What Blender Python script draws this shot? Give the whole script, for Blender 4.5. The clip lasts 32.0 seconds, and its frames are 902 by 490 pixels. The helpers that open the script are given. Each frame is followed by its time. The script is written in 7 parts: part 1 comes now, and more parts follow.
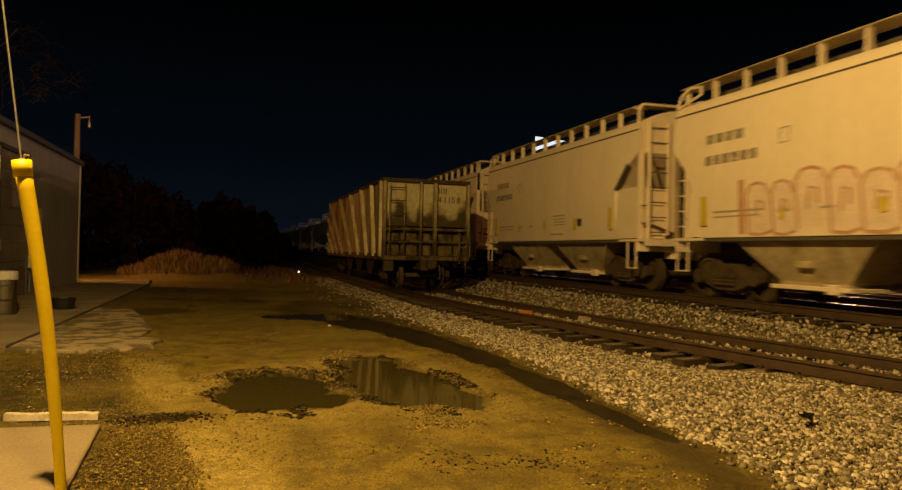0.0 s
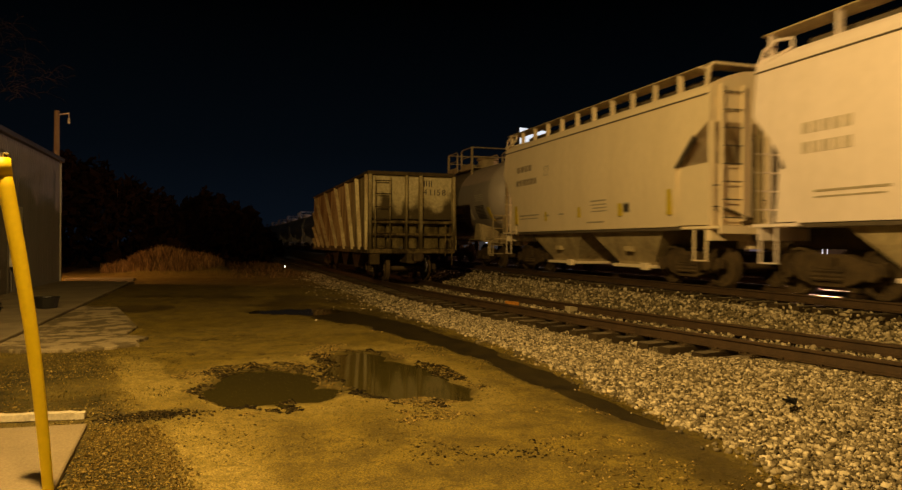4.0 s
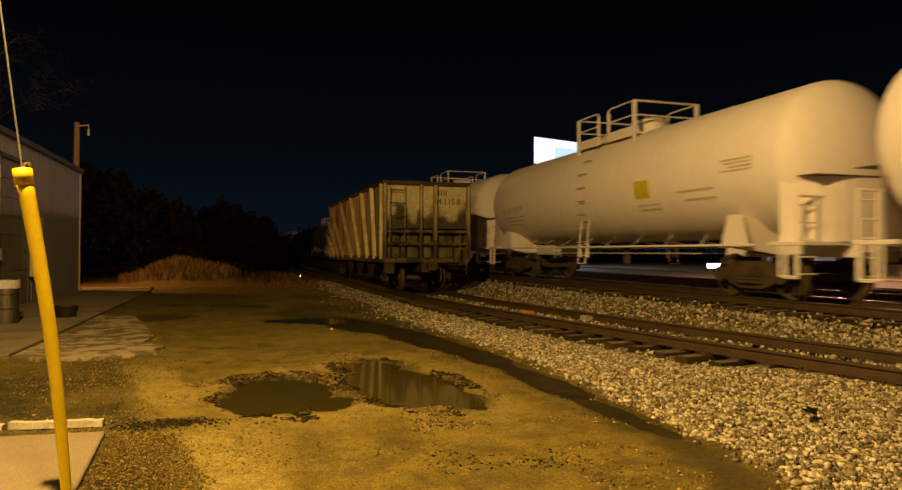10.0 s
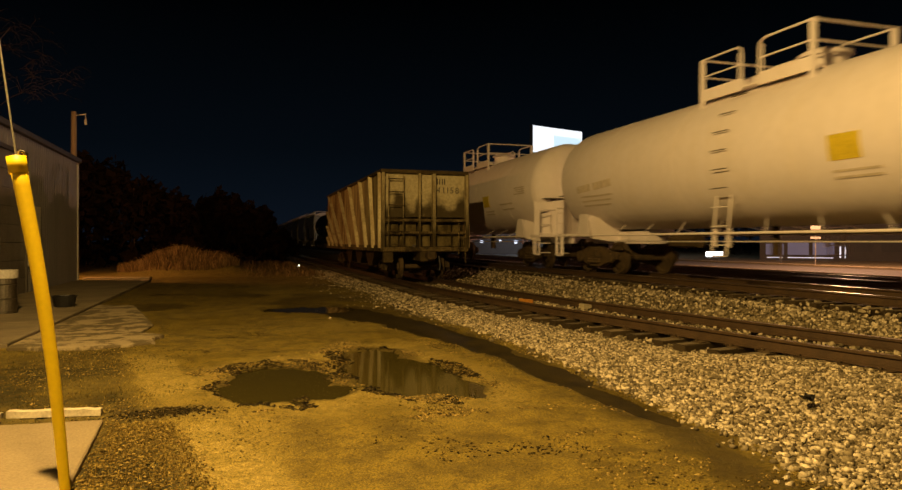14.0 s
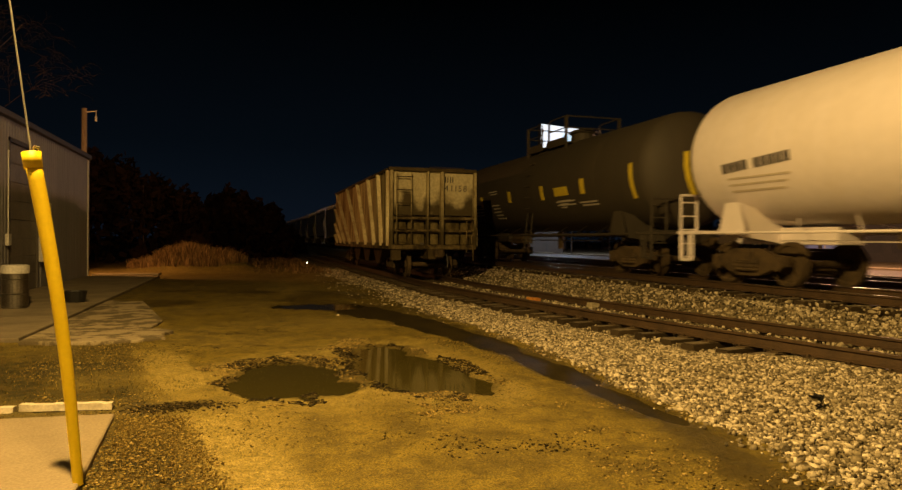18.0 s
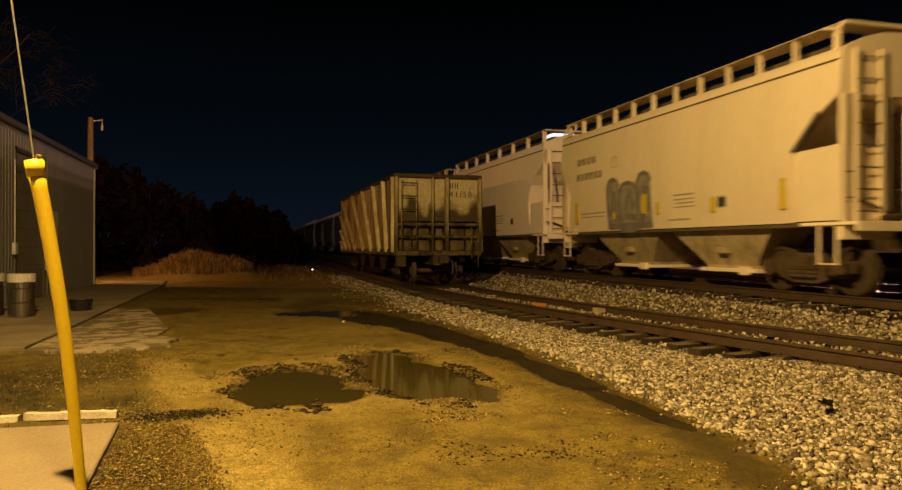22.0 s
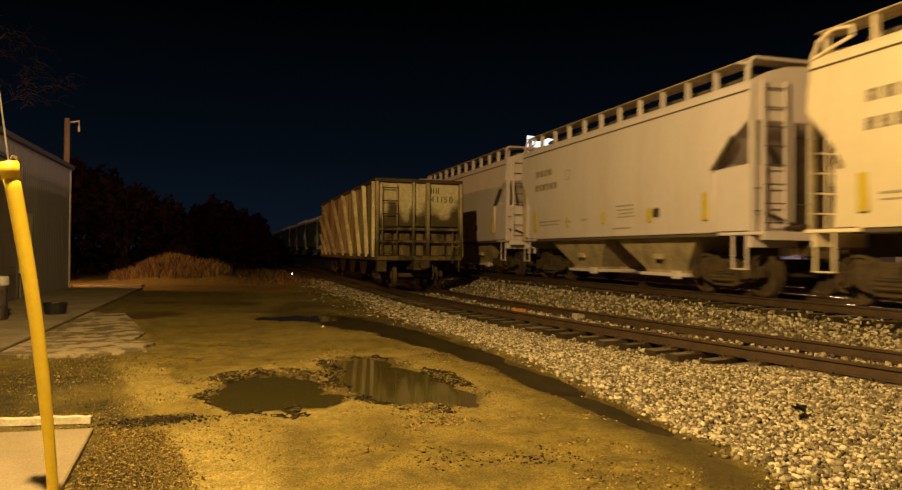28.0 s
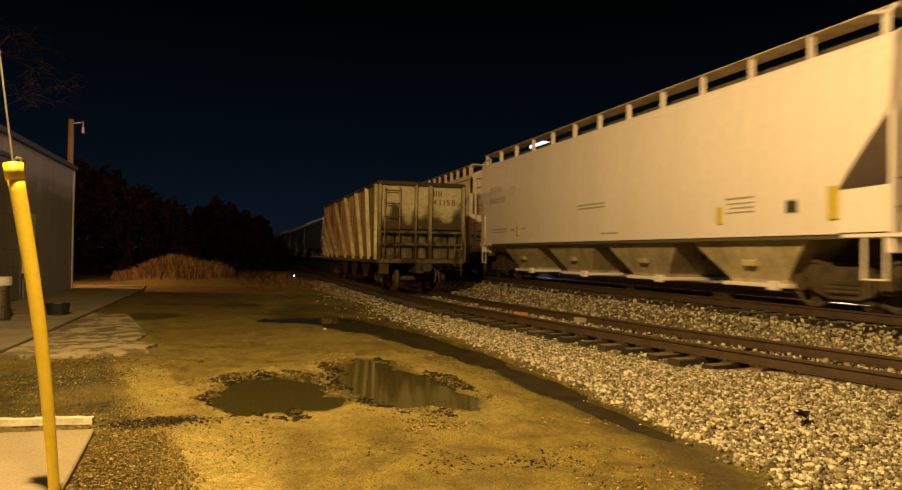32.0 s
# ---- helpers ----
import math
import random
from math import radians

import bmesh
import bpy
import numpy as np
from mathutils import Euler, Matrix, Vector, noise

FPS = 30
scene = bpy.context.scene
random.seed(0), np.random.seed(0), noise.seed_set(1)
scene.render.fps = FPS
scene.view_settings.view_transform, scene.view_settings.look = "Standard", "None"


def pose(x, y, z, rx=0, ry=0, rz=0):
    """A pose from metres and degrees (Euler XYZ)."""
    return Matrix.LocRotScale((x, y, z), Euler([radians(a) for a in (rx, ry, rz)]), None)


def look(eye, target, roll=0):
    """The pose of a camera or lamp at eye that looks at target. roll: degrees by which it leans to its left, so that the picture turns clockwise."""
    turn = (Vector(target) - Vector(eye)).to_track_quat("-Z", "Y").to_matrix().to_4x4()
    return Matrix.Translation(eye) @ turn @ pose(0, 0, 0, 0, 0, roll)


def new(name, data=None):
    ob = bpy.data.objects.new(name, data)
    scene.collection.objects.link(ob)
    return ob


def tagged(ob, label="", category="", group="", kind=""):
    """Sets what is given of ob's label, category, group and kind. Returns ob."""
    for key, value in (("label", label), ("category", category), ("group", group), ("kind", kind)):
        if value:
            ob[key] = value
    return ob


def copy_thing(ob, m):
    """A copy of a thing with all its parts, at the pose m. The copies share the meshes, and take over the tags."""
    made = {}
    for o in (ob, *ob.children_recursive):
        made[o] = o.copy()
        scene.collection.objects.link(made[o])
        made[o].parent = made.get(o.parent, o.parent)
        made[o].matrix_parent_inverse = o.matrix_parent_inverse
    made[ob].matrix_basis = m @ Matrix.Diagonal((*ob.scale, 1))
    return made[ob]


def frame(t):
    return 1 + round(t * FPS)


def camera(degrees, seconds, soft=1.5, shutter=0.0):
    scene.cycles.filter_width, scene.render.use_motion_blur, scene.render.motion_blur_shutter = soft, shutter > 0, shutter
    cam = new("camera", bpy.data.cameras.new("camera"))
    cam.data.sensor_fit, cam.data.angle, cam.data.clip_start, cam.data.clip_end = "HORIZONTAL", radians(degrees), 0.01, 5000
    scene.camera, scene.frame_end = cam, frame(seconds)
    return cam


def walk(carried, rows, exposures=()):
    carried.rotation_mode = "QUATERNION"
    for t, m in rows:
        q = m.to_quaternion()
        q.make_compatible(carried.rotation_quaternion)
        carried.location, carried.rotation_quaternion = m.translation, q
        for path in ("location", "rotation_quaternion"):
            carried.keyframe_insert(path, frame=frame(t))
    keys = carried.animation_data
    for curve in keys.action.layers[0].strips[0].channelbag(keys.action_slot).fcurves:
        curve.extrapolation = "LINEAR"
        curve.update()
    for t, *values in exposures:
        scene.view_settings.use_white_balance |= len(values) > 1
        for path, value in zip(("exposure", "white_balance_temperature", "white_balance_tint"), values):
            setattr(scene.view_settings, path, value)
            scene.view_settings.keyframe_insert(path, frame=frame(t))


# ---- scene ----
SPEED = 10.2          # metres a second, towards -y
MAIN_X, MAIN_Z = 11.36, 0.79   # centre of the main track, top of its rails
SIDE_Z = 0.36         # top of the siding's rails

cam = camera(66.32, 32.0, soft=1.4, shutter=0.5)
# seconds, x, y, z, turn to the right of the tracks, tilt up, lean
PATH = [
    (0, 0.007, -0.005, 1.715, 17.362, 0.500, 1.247),
    (0.5, 0.012, -0.012, 1.721, 17.430, 0.477, 1.217),
    (1, 0.017, -0.010, 1.717, 17.601, 0.456, 1.022),
    (1.5, 0.024, -0.008, 1.711, 17.793, 0.419, 0.720),
    (2, 0.024, 0.000, 1.703, 17.849, 0.321, 0.065),
    (2.5, 0.030, 0.005, 1.695, 17.754, 0.430, -0.261),
    (3, 0.023, -0.034, 1.703, 18.097, 0.173, 0.210),
    (3.5, 0.010, -0.019, 1.718, 18.546, -0.147, 0.328),
    (5.5, 0.005, -0.006, 1.702, 18.142, 0.006, 0.451),
    (6, 0.005, -0.005, 1.695, 17.916, 0.033, 0.385),
    (6.5, 0.009, -0.009, 1.699, 17.665, 0.053, 0.341),
    (7, 0.004, -0.007, 1.702, 17.517, 0.087, 0.328),
    (7.5, 0.004, 0.003, 1.699, 17.439, 0.168, 0.287),
    (8, 0.002, -0.001, 1.701, 17.377, 0.227, 0.313),
    (8.5, 0.004, -0.000, 1.699, 17.328, 0.279, 0.348),
    (9, 0.000, 0.000, 1.700, 17.309, 0.348, 0.350),
    (9.5, -0.006, -0.003, 1.705, 17.317, 0.477, 0.318),
    (10, 0.003, -0.013, 1.708, 17.301, 0.642, 0.261),
    (10.5, 0.003, -0.013, 1.703, 17.362, 0.779, 0.202),
    (11, 0.005, -0.009, 1.699, 17.419, 0.819, 0.176),
    (11.5, 0.005, -0.013, 1.705, 17.426, 0.720, 0.186),
    (12, -0.000, -0.010, 1.702, 17.469, 0.580, 0.236),
    (12.5, 0.003, -0.014, 1.699, 17.505, 0.400, 0.229),
    (13, 0.007, -0.011, 1.696, 17.503, 0.189, 0.231),
    (13.5, 0.008, -0.000, 1.692, 17.481, -0.027, 0.119),
    (14, 0.021, 0.001, 1.696, 17.383, -0.254, 0.117),
    (14.5, 0.012, 0.003, 1.695, 17.295, -0.384, 0.179),
    (16.5, -0.004, -0.008, 1.690, 16.628, -0.366, 0.286),
    (17, -0.003, -0.003, 1.691, 16.638, -0.324, 0.327),
    (17.5, -0.007, -0.006, 1.685, 16.707, -0.303, 0.377),
    (18, -0.002, -0.011, 1.688, 16.779, -0.395, 0.458),
    (18.5, -0.001, -0.007, 1.680, 16.844, -0.473, 0.546),
    (19, -0.002, -0.004, 1.689, 16.901, -0.576, 0.658),
    (19.5, -0.006, -0.002, 1.692, 16.852, -0.563, 0.733),
    (20, -0.005, 0.002, 1.686, 16.738, -0.520, 0.778),
    (20.5, 0.007, 0.005, 1.688, 16.673, -0.313, 0.734),
    (21, 0.007, 0.001, 1.689, 16.660, -0.039, 0.464),
    (21.5, 0.012, 0.010, 1.691, 16.562, 0.103, 0.229),
    (22, 0.018, 0.011, 1.686, 16.321, 0.102, 0.073),
    (22.5, 0.023, 0.014, 1.684, 16.082, -0.047, -0.000),
    (23, 0.017, 0.015, 1.691, 15.876, -0.242, -0.019),
    (23.5, 0.013, 0.014, 1.686, 15.807, -0.250, 0.105),
    (24, 0.014, 0.012, 1.692, 15.841, -0.191, 0.220),
    (24.5, 0.014, 0.006, 1.696, 16.027, -0.048, 0.299),
    (25, 0.010, 0.005, 1.698, 16.284, 0.109, 0.387),
    (25.5, 0.014, 0.005, 1.695, 16.638, 0.195, 0.431),
    (27.5, 0.022, -0.004, 1.689, 17.897, 0.525, 0.545),
    (28, 0.021, -0.005, 1.690, 17.908, 0.524, 0.435),
    (28.5, 0.014, -0.004, 1.694, 17.809, 0.712, 0.289),
    (29, 0.011, 0.001, 1.689, 17.676, 0.665, 0.687),
    (29.5, 0.009, -0.011, 1.689, 17.793, 0.751, 0.710),
    (30, 0.012, -0.016, 1.686, 17.928, 0.831, 0.742),
    (30.5, 0.004, -0.024, 1.700, 17.949, 0.831, 0.773),
    (31, -0.015, -0.015, 1.692, 17.892, 0.848, 0.759),
    (31.5, -0.002, -0.007, 1.693, 17.804, 0.779, 0.750),
    (32, 0.018, -0.004, 1.692, 17.720, 0.776, 0.802),
]


def view(x, y, z, turn, tilt, lean):
    a, b = radians(turn), radians(tilt)
    way = Vector((math.sin(a) * math.cos(b), math.cos(a) * math.cos(b), math.sin(b)))
    eye = Vector((x, y, z))
    return look(eye, eye + way * 10, lean)


walk(cam, [(t, view(*p)) for t, *p in PATH],
     [(0, -0.05, 6600, 10), (3.5, -0.06, 6550, 10), (6, -0.10, 6450, 10), (8.5, 0.15, 6550, 10), (12, 0.24, 6550, 10), (18, 0.31, 6450, 10), (20.8, 0.18, 6350, 10), (22.5, 0.46, 6150, 10), (29, 0.58, 5750, 10), (32, 0.63, 5650, 10)])

# ---------------------------------------------------------------- world and light
world = bpy.data.worlds.new("night_sky")
scene.world = world
world.use_nodes = True
wn = world.node_tree
wn.nodes.clear()
w_out = wn.nodes.new("ShaderNodeOutputWorld")
w_bg = wn.nodes.new("ShaderNodeBackground")
w_co = wn.nodes.new("ShaderNodeTexCoord")
w_sep = wn.nodes.new("ShaderNodeSeparateXYZ")
w_ramp = wn.nodes.new("ShaderNodeValToRGB")
wn.links.new(w_co.outputs["Generated"], w_sep.inputs[0])
wn.links.new(w_sep.outputs["Z"], w_ramp.inputs[0])
wn.links.new(w_ramp.outputs[0], w_bg.inputs[0])
wn.links.new(w_bg.outputs[0], w_out.inputs[0])
w_ramp.color_ramp.elements[0].position, w_ramp.color_ramp.elements[0].color = 0.0, (0.0030, 0.0052, 0.0095, 1)
w_ramp.color_ramp.elements[1].position, w_ramp.color_ramp.elements[1].color = 0.33, (0.00016, 0.00026, 0.0003, 1)
mid = w_ramp.color_ramp.elements.new(0.13)
mid.color = (0.0012, 0.0024, 0.0040, 1)
w_bg.inputs[1].default_value = 1.0


def lamp(name, at, power, colour, radius):
    data = bpy.data.lights.new(name, "POINT")
    data.energy, data.color, data.shadow_soft_size = power, colour, radius
    ob = new(name, data)
    ob.location = at
    return ob


yard_light = lamp("yard_light", (-1.75, 4.4, 8.5), 7000, (1.0, 0.62, 0.188), 0.15)
far_yard_light = lamp("far_yard_light", (-7.6, 32.7, 4.3), 950, (1.0, 0.42, 0.12), 0.15)
street_light_beyond = lamp("street_light_beyond", (35.9, 74.0, 7.9), 2100, (0.78, 0.86, 1.0), 0.2)
street_light_far = lamp("street_light_far", (34.5, 32.0, 8.0), 8500, (1.0, 0.50, 0.26), 0.2)


# ---------------------------------------------------------------- materials
def material(name, base, rough=0.6, metal=0.0, dark=None, scale=3.0, amount=0.5, grain=60.0, bump=0.15, spec=0.5, vary=0.0, streak=0.0, lo=0.42, hi=0.66, speck=0.21):
    """A surface with stains (noise mixes base with dark), fine grain in colour and relief, and a tint that varies from piece to piece."""
    m = bpy.data.materials.new(name)
    m.use_nodes = True
    n, l = m.node_tree.nodes, m.node_tree.links
    b = n["Principled BSDF"]
    b.inputs["Roughness"].default_value = rough
    b.inputs["Metallic"].default_value = metal
    b.inputs["Specular IOR Level"].default_value = spec
    co = n.new("ShaderNodeTexCoord")
    mp = n.new("ShaderNodeMapping")
    l.new(co.outputs["Object"], mp.inputs[0])
    if streak:
        mp.inputs["Scale"].default_value = (1, 1, streak)
    big = n.new("ShaderNodeTexNoise")
    big.inputs["Scale"].default_value, big.inputs["Detail"].default_value = scale, 6
    big.inputs["Roughness"].default_value = 0.65
    l.new(mp.outputs[0], big.inputs["Vector"])
    fine = n.new("ShaderNodeTexNoise")
    fine.inputs["Scale"].default_value, fine.inputs["Detail"].default_value = grain, 4
    l.new(co.outputs["Object"], fine.inputs["Vector"])
    ramp = n.new("ShaderNodeMapRange")
    ramp.inputs["From Min"].default_value, ramp.inputs["From Max"].default_value = lo, hi
    ramp.inputs["To Max"].default_value = amount
    l.new(big.outputs["Fac"], ramp.inputs["Value"])
    mix = n.new("ShaderNodeMixRGB")
    mix.inputs[1].default_value = (*base, 1)
    mix.inputs[2].default_value = (*(dark or [c * 0.4 for c in base]), 1)
    l.new(ramp.outputs[0], mix.inputs[0])
    g = n.new("ShaderNodeMapRange")
    g.inputs["From Min"].default_value, g.inputs["From Max"].default_value = 0.25, 0.75
    g.inputs["To Min"].default_value, g.inputs["To Max"].default_value = 1 - speck, 1 + speck
    l.new(fine.outputs["Fac"], g.inputs["Value"])
    val = g.outputs[0]
    if vary:
        info = n.new("ShaderNodeObjectInfo")
        vr = n.new("ShaderNodeMapRange")
        vr.inputs["To Min"].default_value, vr.inputs["To Max"].default_value = 1 - vary, 1 + vary
        l.new(info.outputs["Random"], vr.inputs["Value"])
        mul = n.new("ShaderNodeMath")
        mul.operation = "MULTIPLY"
        l.new(val, mul.inputs[0])
        l.new(vr.outputs[0], mul.inputs[1])
        val = mul.outputs[0]
    tint = n.new("ShaderNodeVectorMath")
    tint.operation = "SCALE"
    l.new(mix.outputs[0], tint.inputs[0])
    l.new(val, tint.inputs["Scale"])
    l.new(tint.outputs[0], b.inputs["Base Color"])
    bp = n.new("ShaderNodeBump")
    bp.inputs["Strength"].default_value = bump
    bp.inputs["Distance"].default_value = 0.02
    l.new(fine.outputs["Fac"], bp.inputs["Height"])
    l.new(bp.outputs[0], b.inputs["Normal"])
    return m


def dark_rising(m, low, high, fans=()):
    """A darker tone that spreads up a panel from its lower edge with a ragged border, higher beside each post."""
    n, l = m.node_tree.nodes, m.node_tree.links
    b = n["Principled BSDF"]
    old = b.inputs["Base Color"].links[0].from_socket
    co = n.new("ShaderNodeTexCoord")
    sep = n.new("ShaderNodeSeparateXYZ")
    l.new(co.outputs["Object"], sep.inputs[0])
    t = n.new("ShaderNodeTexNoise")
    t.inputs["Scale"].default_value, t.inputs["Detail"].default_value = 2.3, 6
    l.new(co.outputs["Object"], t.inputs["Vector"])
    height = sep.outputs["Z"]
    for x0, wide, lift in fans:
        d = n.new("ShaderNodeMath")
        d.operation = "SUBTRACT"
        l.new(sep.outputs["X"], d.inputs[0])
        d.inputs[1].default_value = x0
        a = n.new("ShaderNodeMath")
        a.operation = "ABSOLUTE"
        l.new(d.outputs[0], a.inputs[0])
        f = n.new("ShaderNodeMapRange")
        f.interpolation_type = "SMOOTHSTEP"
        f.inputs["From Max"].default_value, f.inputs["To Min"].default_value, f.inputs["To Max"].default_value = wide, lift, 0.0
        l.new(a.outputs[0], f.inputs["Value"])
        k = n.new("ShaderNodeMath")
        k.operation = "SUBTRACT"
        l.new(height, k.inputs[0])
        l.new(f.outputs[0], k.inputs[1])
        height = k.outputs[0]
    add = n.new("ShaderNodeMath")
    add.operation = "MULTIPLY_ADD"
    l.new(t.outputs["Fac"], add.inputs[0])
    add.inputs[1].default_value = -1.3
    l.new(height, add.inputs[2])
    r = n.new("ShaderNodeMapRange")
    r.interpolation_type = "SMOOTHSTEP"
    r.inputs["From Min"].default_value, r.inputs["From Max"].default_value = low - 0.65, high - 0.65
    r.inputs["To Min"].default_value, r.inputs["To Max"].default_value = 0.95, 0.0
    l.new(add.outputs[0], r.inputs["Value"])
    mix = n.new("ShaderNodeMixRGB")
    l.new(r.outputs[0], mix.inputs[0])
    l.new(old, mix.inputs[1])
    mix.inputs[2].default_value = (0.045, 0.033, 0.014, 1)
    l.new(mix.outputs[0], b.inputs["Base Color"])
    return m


def glow(name, colour, power):
    m = bpy.data.materials.new(name)
    m.use_nodes = True
    b = m.node_tree.nodes["Principled BSDF"]
    b.inputs["Base Color"].default_value = (*colour, 1)
    b.inputs["Emission Color"].default_value = (*colour, 1)
    b.inputs["Emission Strength"].default_value = power
    return m


M_CREAM = material("cream_car_paint", (0.84, 0.72, 0.53), 0.62, dark=(0.50, 0.40, 0.24), scale=1.6, amount=0.16, grain=5, bump=0.015, vary=0.10, streak=0.12, speck=0.035)
M_WHITE = material("white_car_paint", (0.86, 0.76, 0.74), 0.62, dark=(0.6, 0.52, 0.4), scale=1.6, amount=0.16, grain=5, bump=0.015, vary=0.06, streak=0.12, speck=0.035)
M_PALEGREY = material("pale_grey_car_paint", (0.64, 0.565, 0.57), 0.62, dark=(0.42, 0.35, 0.26), scale=1.6, amount=0.22, grain=5, bump=0.015, vary=0.08, streak=0.12, speck=0.035)
M_TAN = material("tan_car_paint", (0.68, 0.56, 0.36), 0.52, dark=(0.40, 0.30, 0.12), scale=1.6, amount=0.3, grain=5, bump=0.03, streak=0.12, speck=0.035)
M_GREY = material("grey_tank_paint", (0.33, 0.295, 0.265), 0.5, dark=(0.2, 0.17, 0.14), scale=1.6, amount=0.16, grain=5, bump=0.03, streak=0.12, speck=0.035)
M_GREYDARK = material("dark_grey_band_paint", (0.13, 0.115, 0.085), 0.5, scale=0.7, amount=0.4, grain=9, bump=0.03)
M_TANKWHITE = material("white_tank_paint", (0.79, 0.725, 0.74), 0.62, dark=(0.6, 0.50, 0.33), scale=1.6, amount=0.16, grain=5, bump=0.01, vary=0.05, streak=0.12, speck=0.035)
M_BLACK = material("black_tank_paint", (0.046, 0.037, 0.024), 0.72, dark=(0.022, 0.02, 0.017), scale=1.6, amount=0.3, grain=5, bump=0.03, streak=0.12, speck=0.035)
# darker and duller than the body paints; running boards take it too
M_BAY = material("dull_bay_paint", (0.44, 0.36, 0.21), 0.75, dark=(0.20, 0.15, 0.08), scale=2.2, amount=0.7, grain=12, bump=0.05, vary=0.15, streak=0.4)
M_LETTER = material("worn_stencil_paint", (0.20, 0.165, 0.12), 0.65, dark=(0.62, 0.52, 0.37), scale=14, amount=0.8, grain=30, bump=0.02)
M_GRIME = material("grimy_steel", (0.085, 0.060, 0.032), 0.75, dark=(0.025, 0.02, 0.016), spec=0.12, scale=4, amount=0.7, grain=40, bump=0.2, vary=0.15)
M_TREAD = material("polished_tread_steel", (0.30, 0.27, 0.24), 0.3, 0.9, scale=6, amount=0.3, grain=60, bump=0.05)
M_STENCIL = material("dark_stencil_paint", (0.055, 0.046, 0.038), 0.6, scale=6, amount=0.3, grain=30, bump=0.02)
M_STENCILGREY = material("faded_stencil_paint", (0.42, 0.36, 0.26), 0.6, scale=6, amount=0.4, grain=30, bump=0.02)
M_FAINT = material("faint_stencil_paint", (0.60, 0.52, 0.43), 0.6, scale=6, amount=0.4, grain=30, bump=0.02)
M_STENCILWHITE = material("white_stencil_paint", (0.52, 0.48, 0.40), 0.6, scale=6, amount=0.3, grain=30, bump=0.02)
M_YELLOWMARK = material("yellow_reflective_sheet", (0.62, 0.48, 0.03), 0.45, scale=6, amount=0.2, grain=30, bump=0.02)
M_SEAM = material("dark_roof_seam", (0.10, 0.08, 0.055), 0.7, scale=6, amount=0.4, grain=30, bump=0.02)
M_RED = material("red_spray_paint", (0.52, 0.27, 0.16), 0.5, dark=(0.70, 0.48, 0.32), scale=3, amount=0.6, grain=30, bump=0.02)
M_PALE = material("pale_pink_spray_paint", (0.86, 0.70, 0.56), 0.5, scale=3, amount=0.2, grain=30, bump=0.02)
M_SPRAYGREY = material("grey_spray_paint", (0.16, 0.15, 0.14), 0.5, dark=(0.3, 0.28, 0.26), scale=3, amount=0.6, grain=30, bump=0.02)
M_GREYFILL = material("thin_grey_spray", (0.36, 0.33, 0.27), 0.6, dark=(0.17, 0.155, 0.13), scale=4, amount=0.9, grain=30, bump=0.02)
M_ORANGESPRAY = material("orange_spray_paint", (0.56, 0.34, 0.14), 0.5, scale=3, amount=0.4, grain=30, bump=0.02)
M_PARKED = material("weathered_hopper_paint", (0.21, 0.178, 0.105), 0.7, dark=(0.060, 0.036, 0.016), scale=1.5, amount=0.9, grain=14, bump=0.12, streak=0.3, lo=0.45, hi=0.7)
M_PARKEDEND = dark_rising(material("pale_hopper_end_dark_low", (0.46, 0.405, 0.25), 0.7, dark=(0.26, 0.21, 0.11), spec=0.12, scale=1.5, amount=0.5, grain=14, bump=0.1, streak=0.3), 2.28, 2.90, ((-0.95, 0.45, 0.45), (0.30, 0.42, 0.35), (1.5, 0.5, 0.5), (-0.22, 0.2, 0.25)))
M_PARKEDRUST = material("rusty_hopper_flank", (0.42, 0.345, 0.17), 0.75, dark=(0.12, 0.065, 0.026), spec=0.12, scale=1.6, amount=0.95, grain=14, bump=0.15, streak=0.16, lo=0.40, hi=0.62)
M_PARKEDLOW = material("olive_stained_hopper_panel", (0.17, 0.135, 0.06), 0.75, dark=(0.045, 0.033, 0.012), spec=0.12, scale=2.2, amount=0.97, grain=14, bump=0.15, streak=0.5, lo=0.36, hi=0.58)
M_PARKEDDARK = material("dark_hopper_steel", (0.075, 0.055, 0.026), 0.8, dark=(0.02, 0.015, 0.01), spec=0.12, scale=2.2, amount=0.7, grain=14, bump=0.15)
M_PARKEDPALE = material("pale_hopper_post_paint", (0.60, 0.52, 0.30), 0.7, dark=(0.26, 0.17, 0.075), scale=2.4, amount=0.8, grain=14, bump=0.12, vary=0.2, streak=0.35)
M_PARKEDPOST = dark_rising(material("hopper_post_dark_low", (0.42, 0.36, 0.20), 0.7, dark=(0.13, 0.09, 0.04), spec=0.12, scale=2.4, amount=0.7, grain=14, bump=0.12, streak=0.35), 1.55, 3.0)
M_PARKEDSILL = material("stained_hopper_sill", (0.17, 0.128, 0.06), 0.75, dark=(0.025, 0.018, 0.009), spec=0.12, scale=3.0, amount=0.9, grain=14, bump=0.15, lo=0.38, hi=0.6)
M_RUSTRAIL = material("rusty_rail_steel", (0.085, 0.052, 0.026), 0.65, 0.3, dark=(0.04, 0.026, 0.015), scale=3, amount=0.6, grain=40, bump=0.15)
M_RAILHEAD = material("bright_rail_head", (0.45, 0.42, 0.38), 0.22, 0.95, scale=5, amount=0.3, grain=40, bump=0.04)
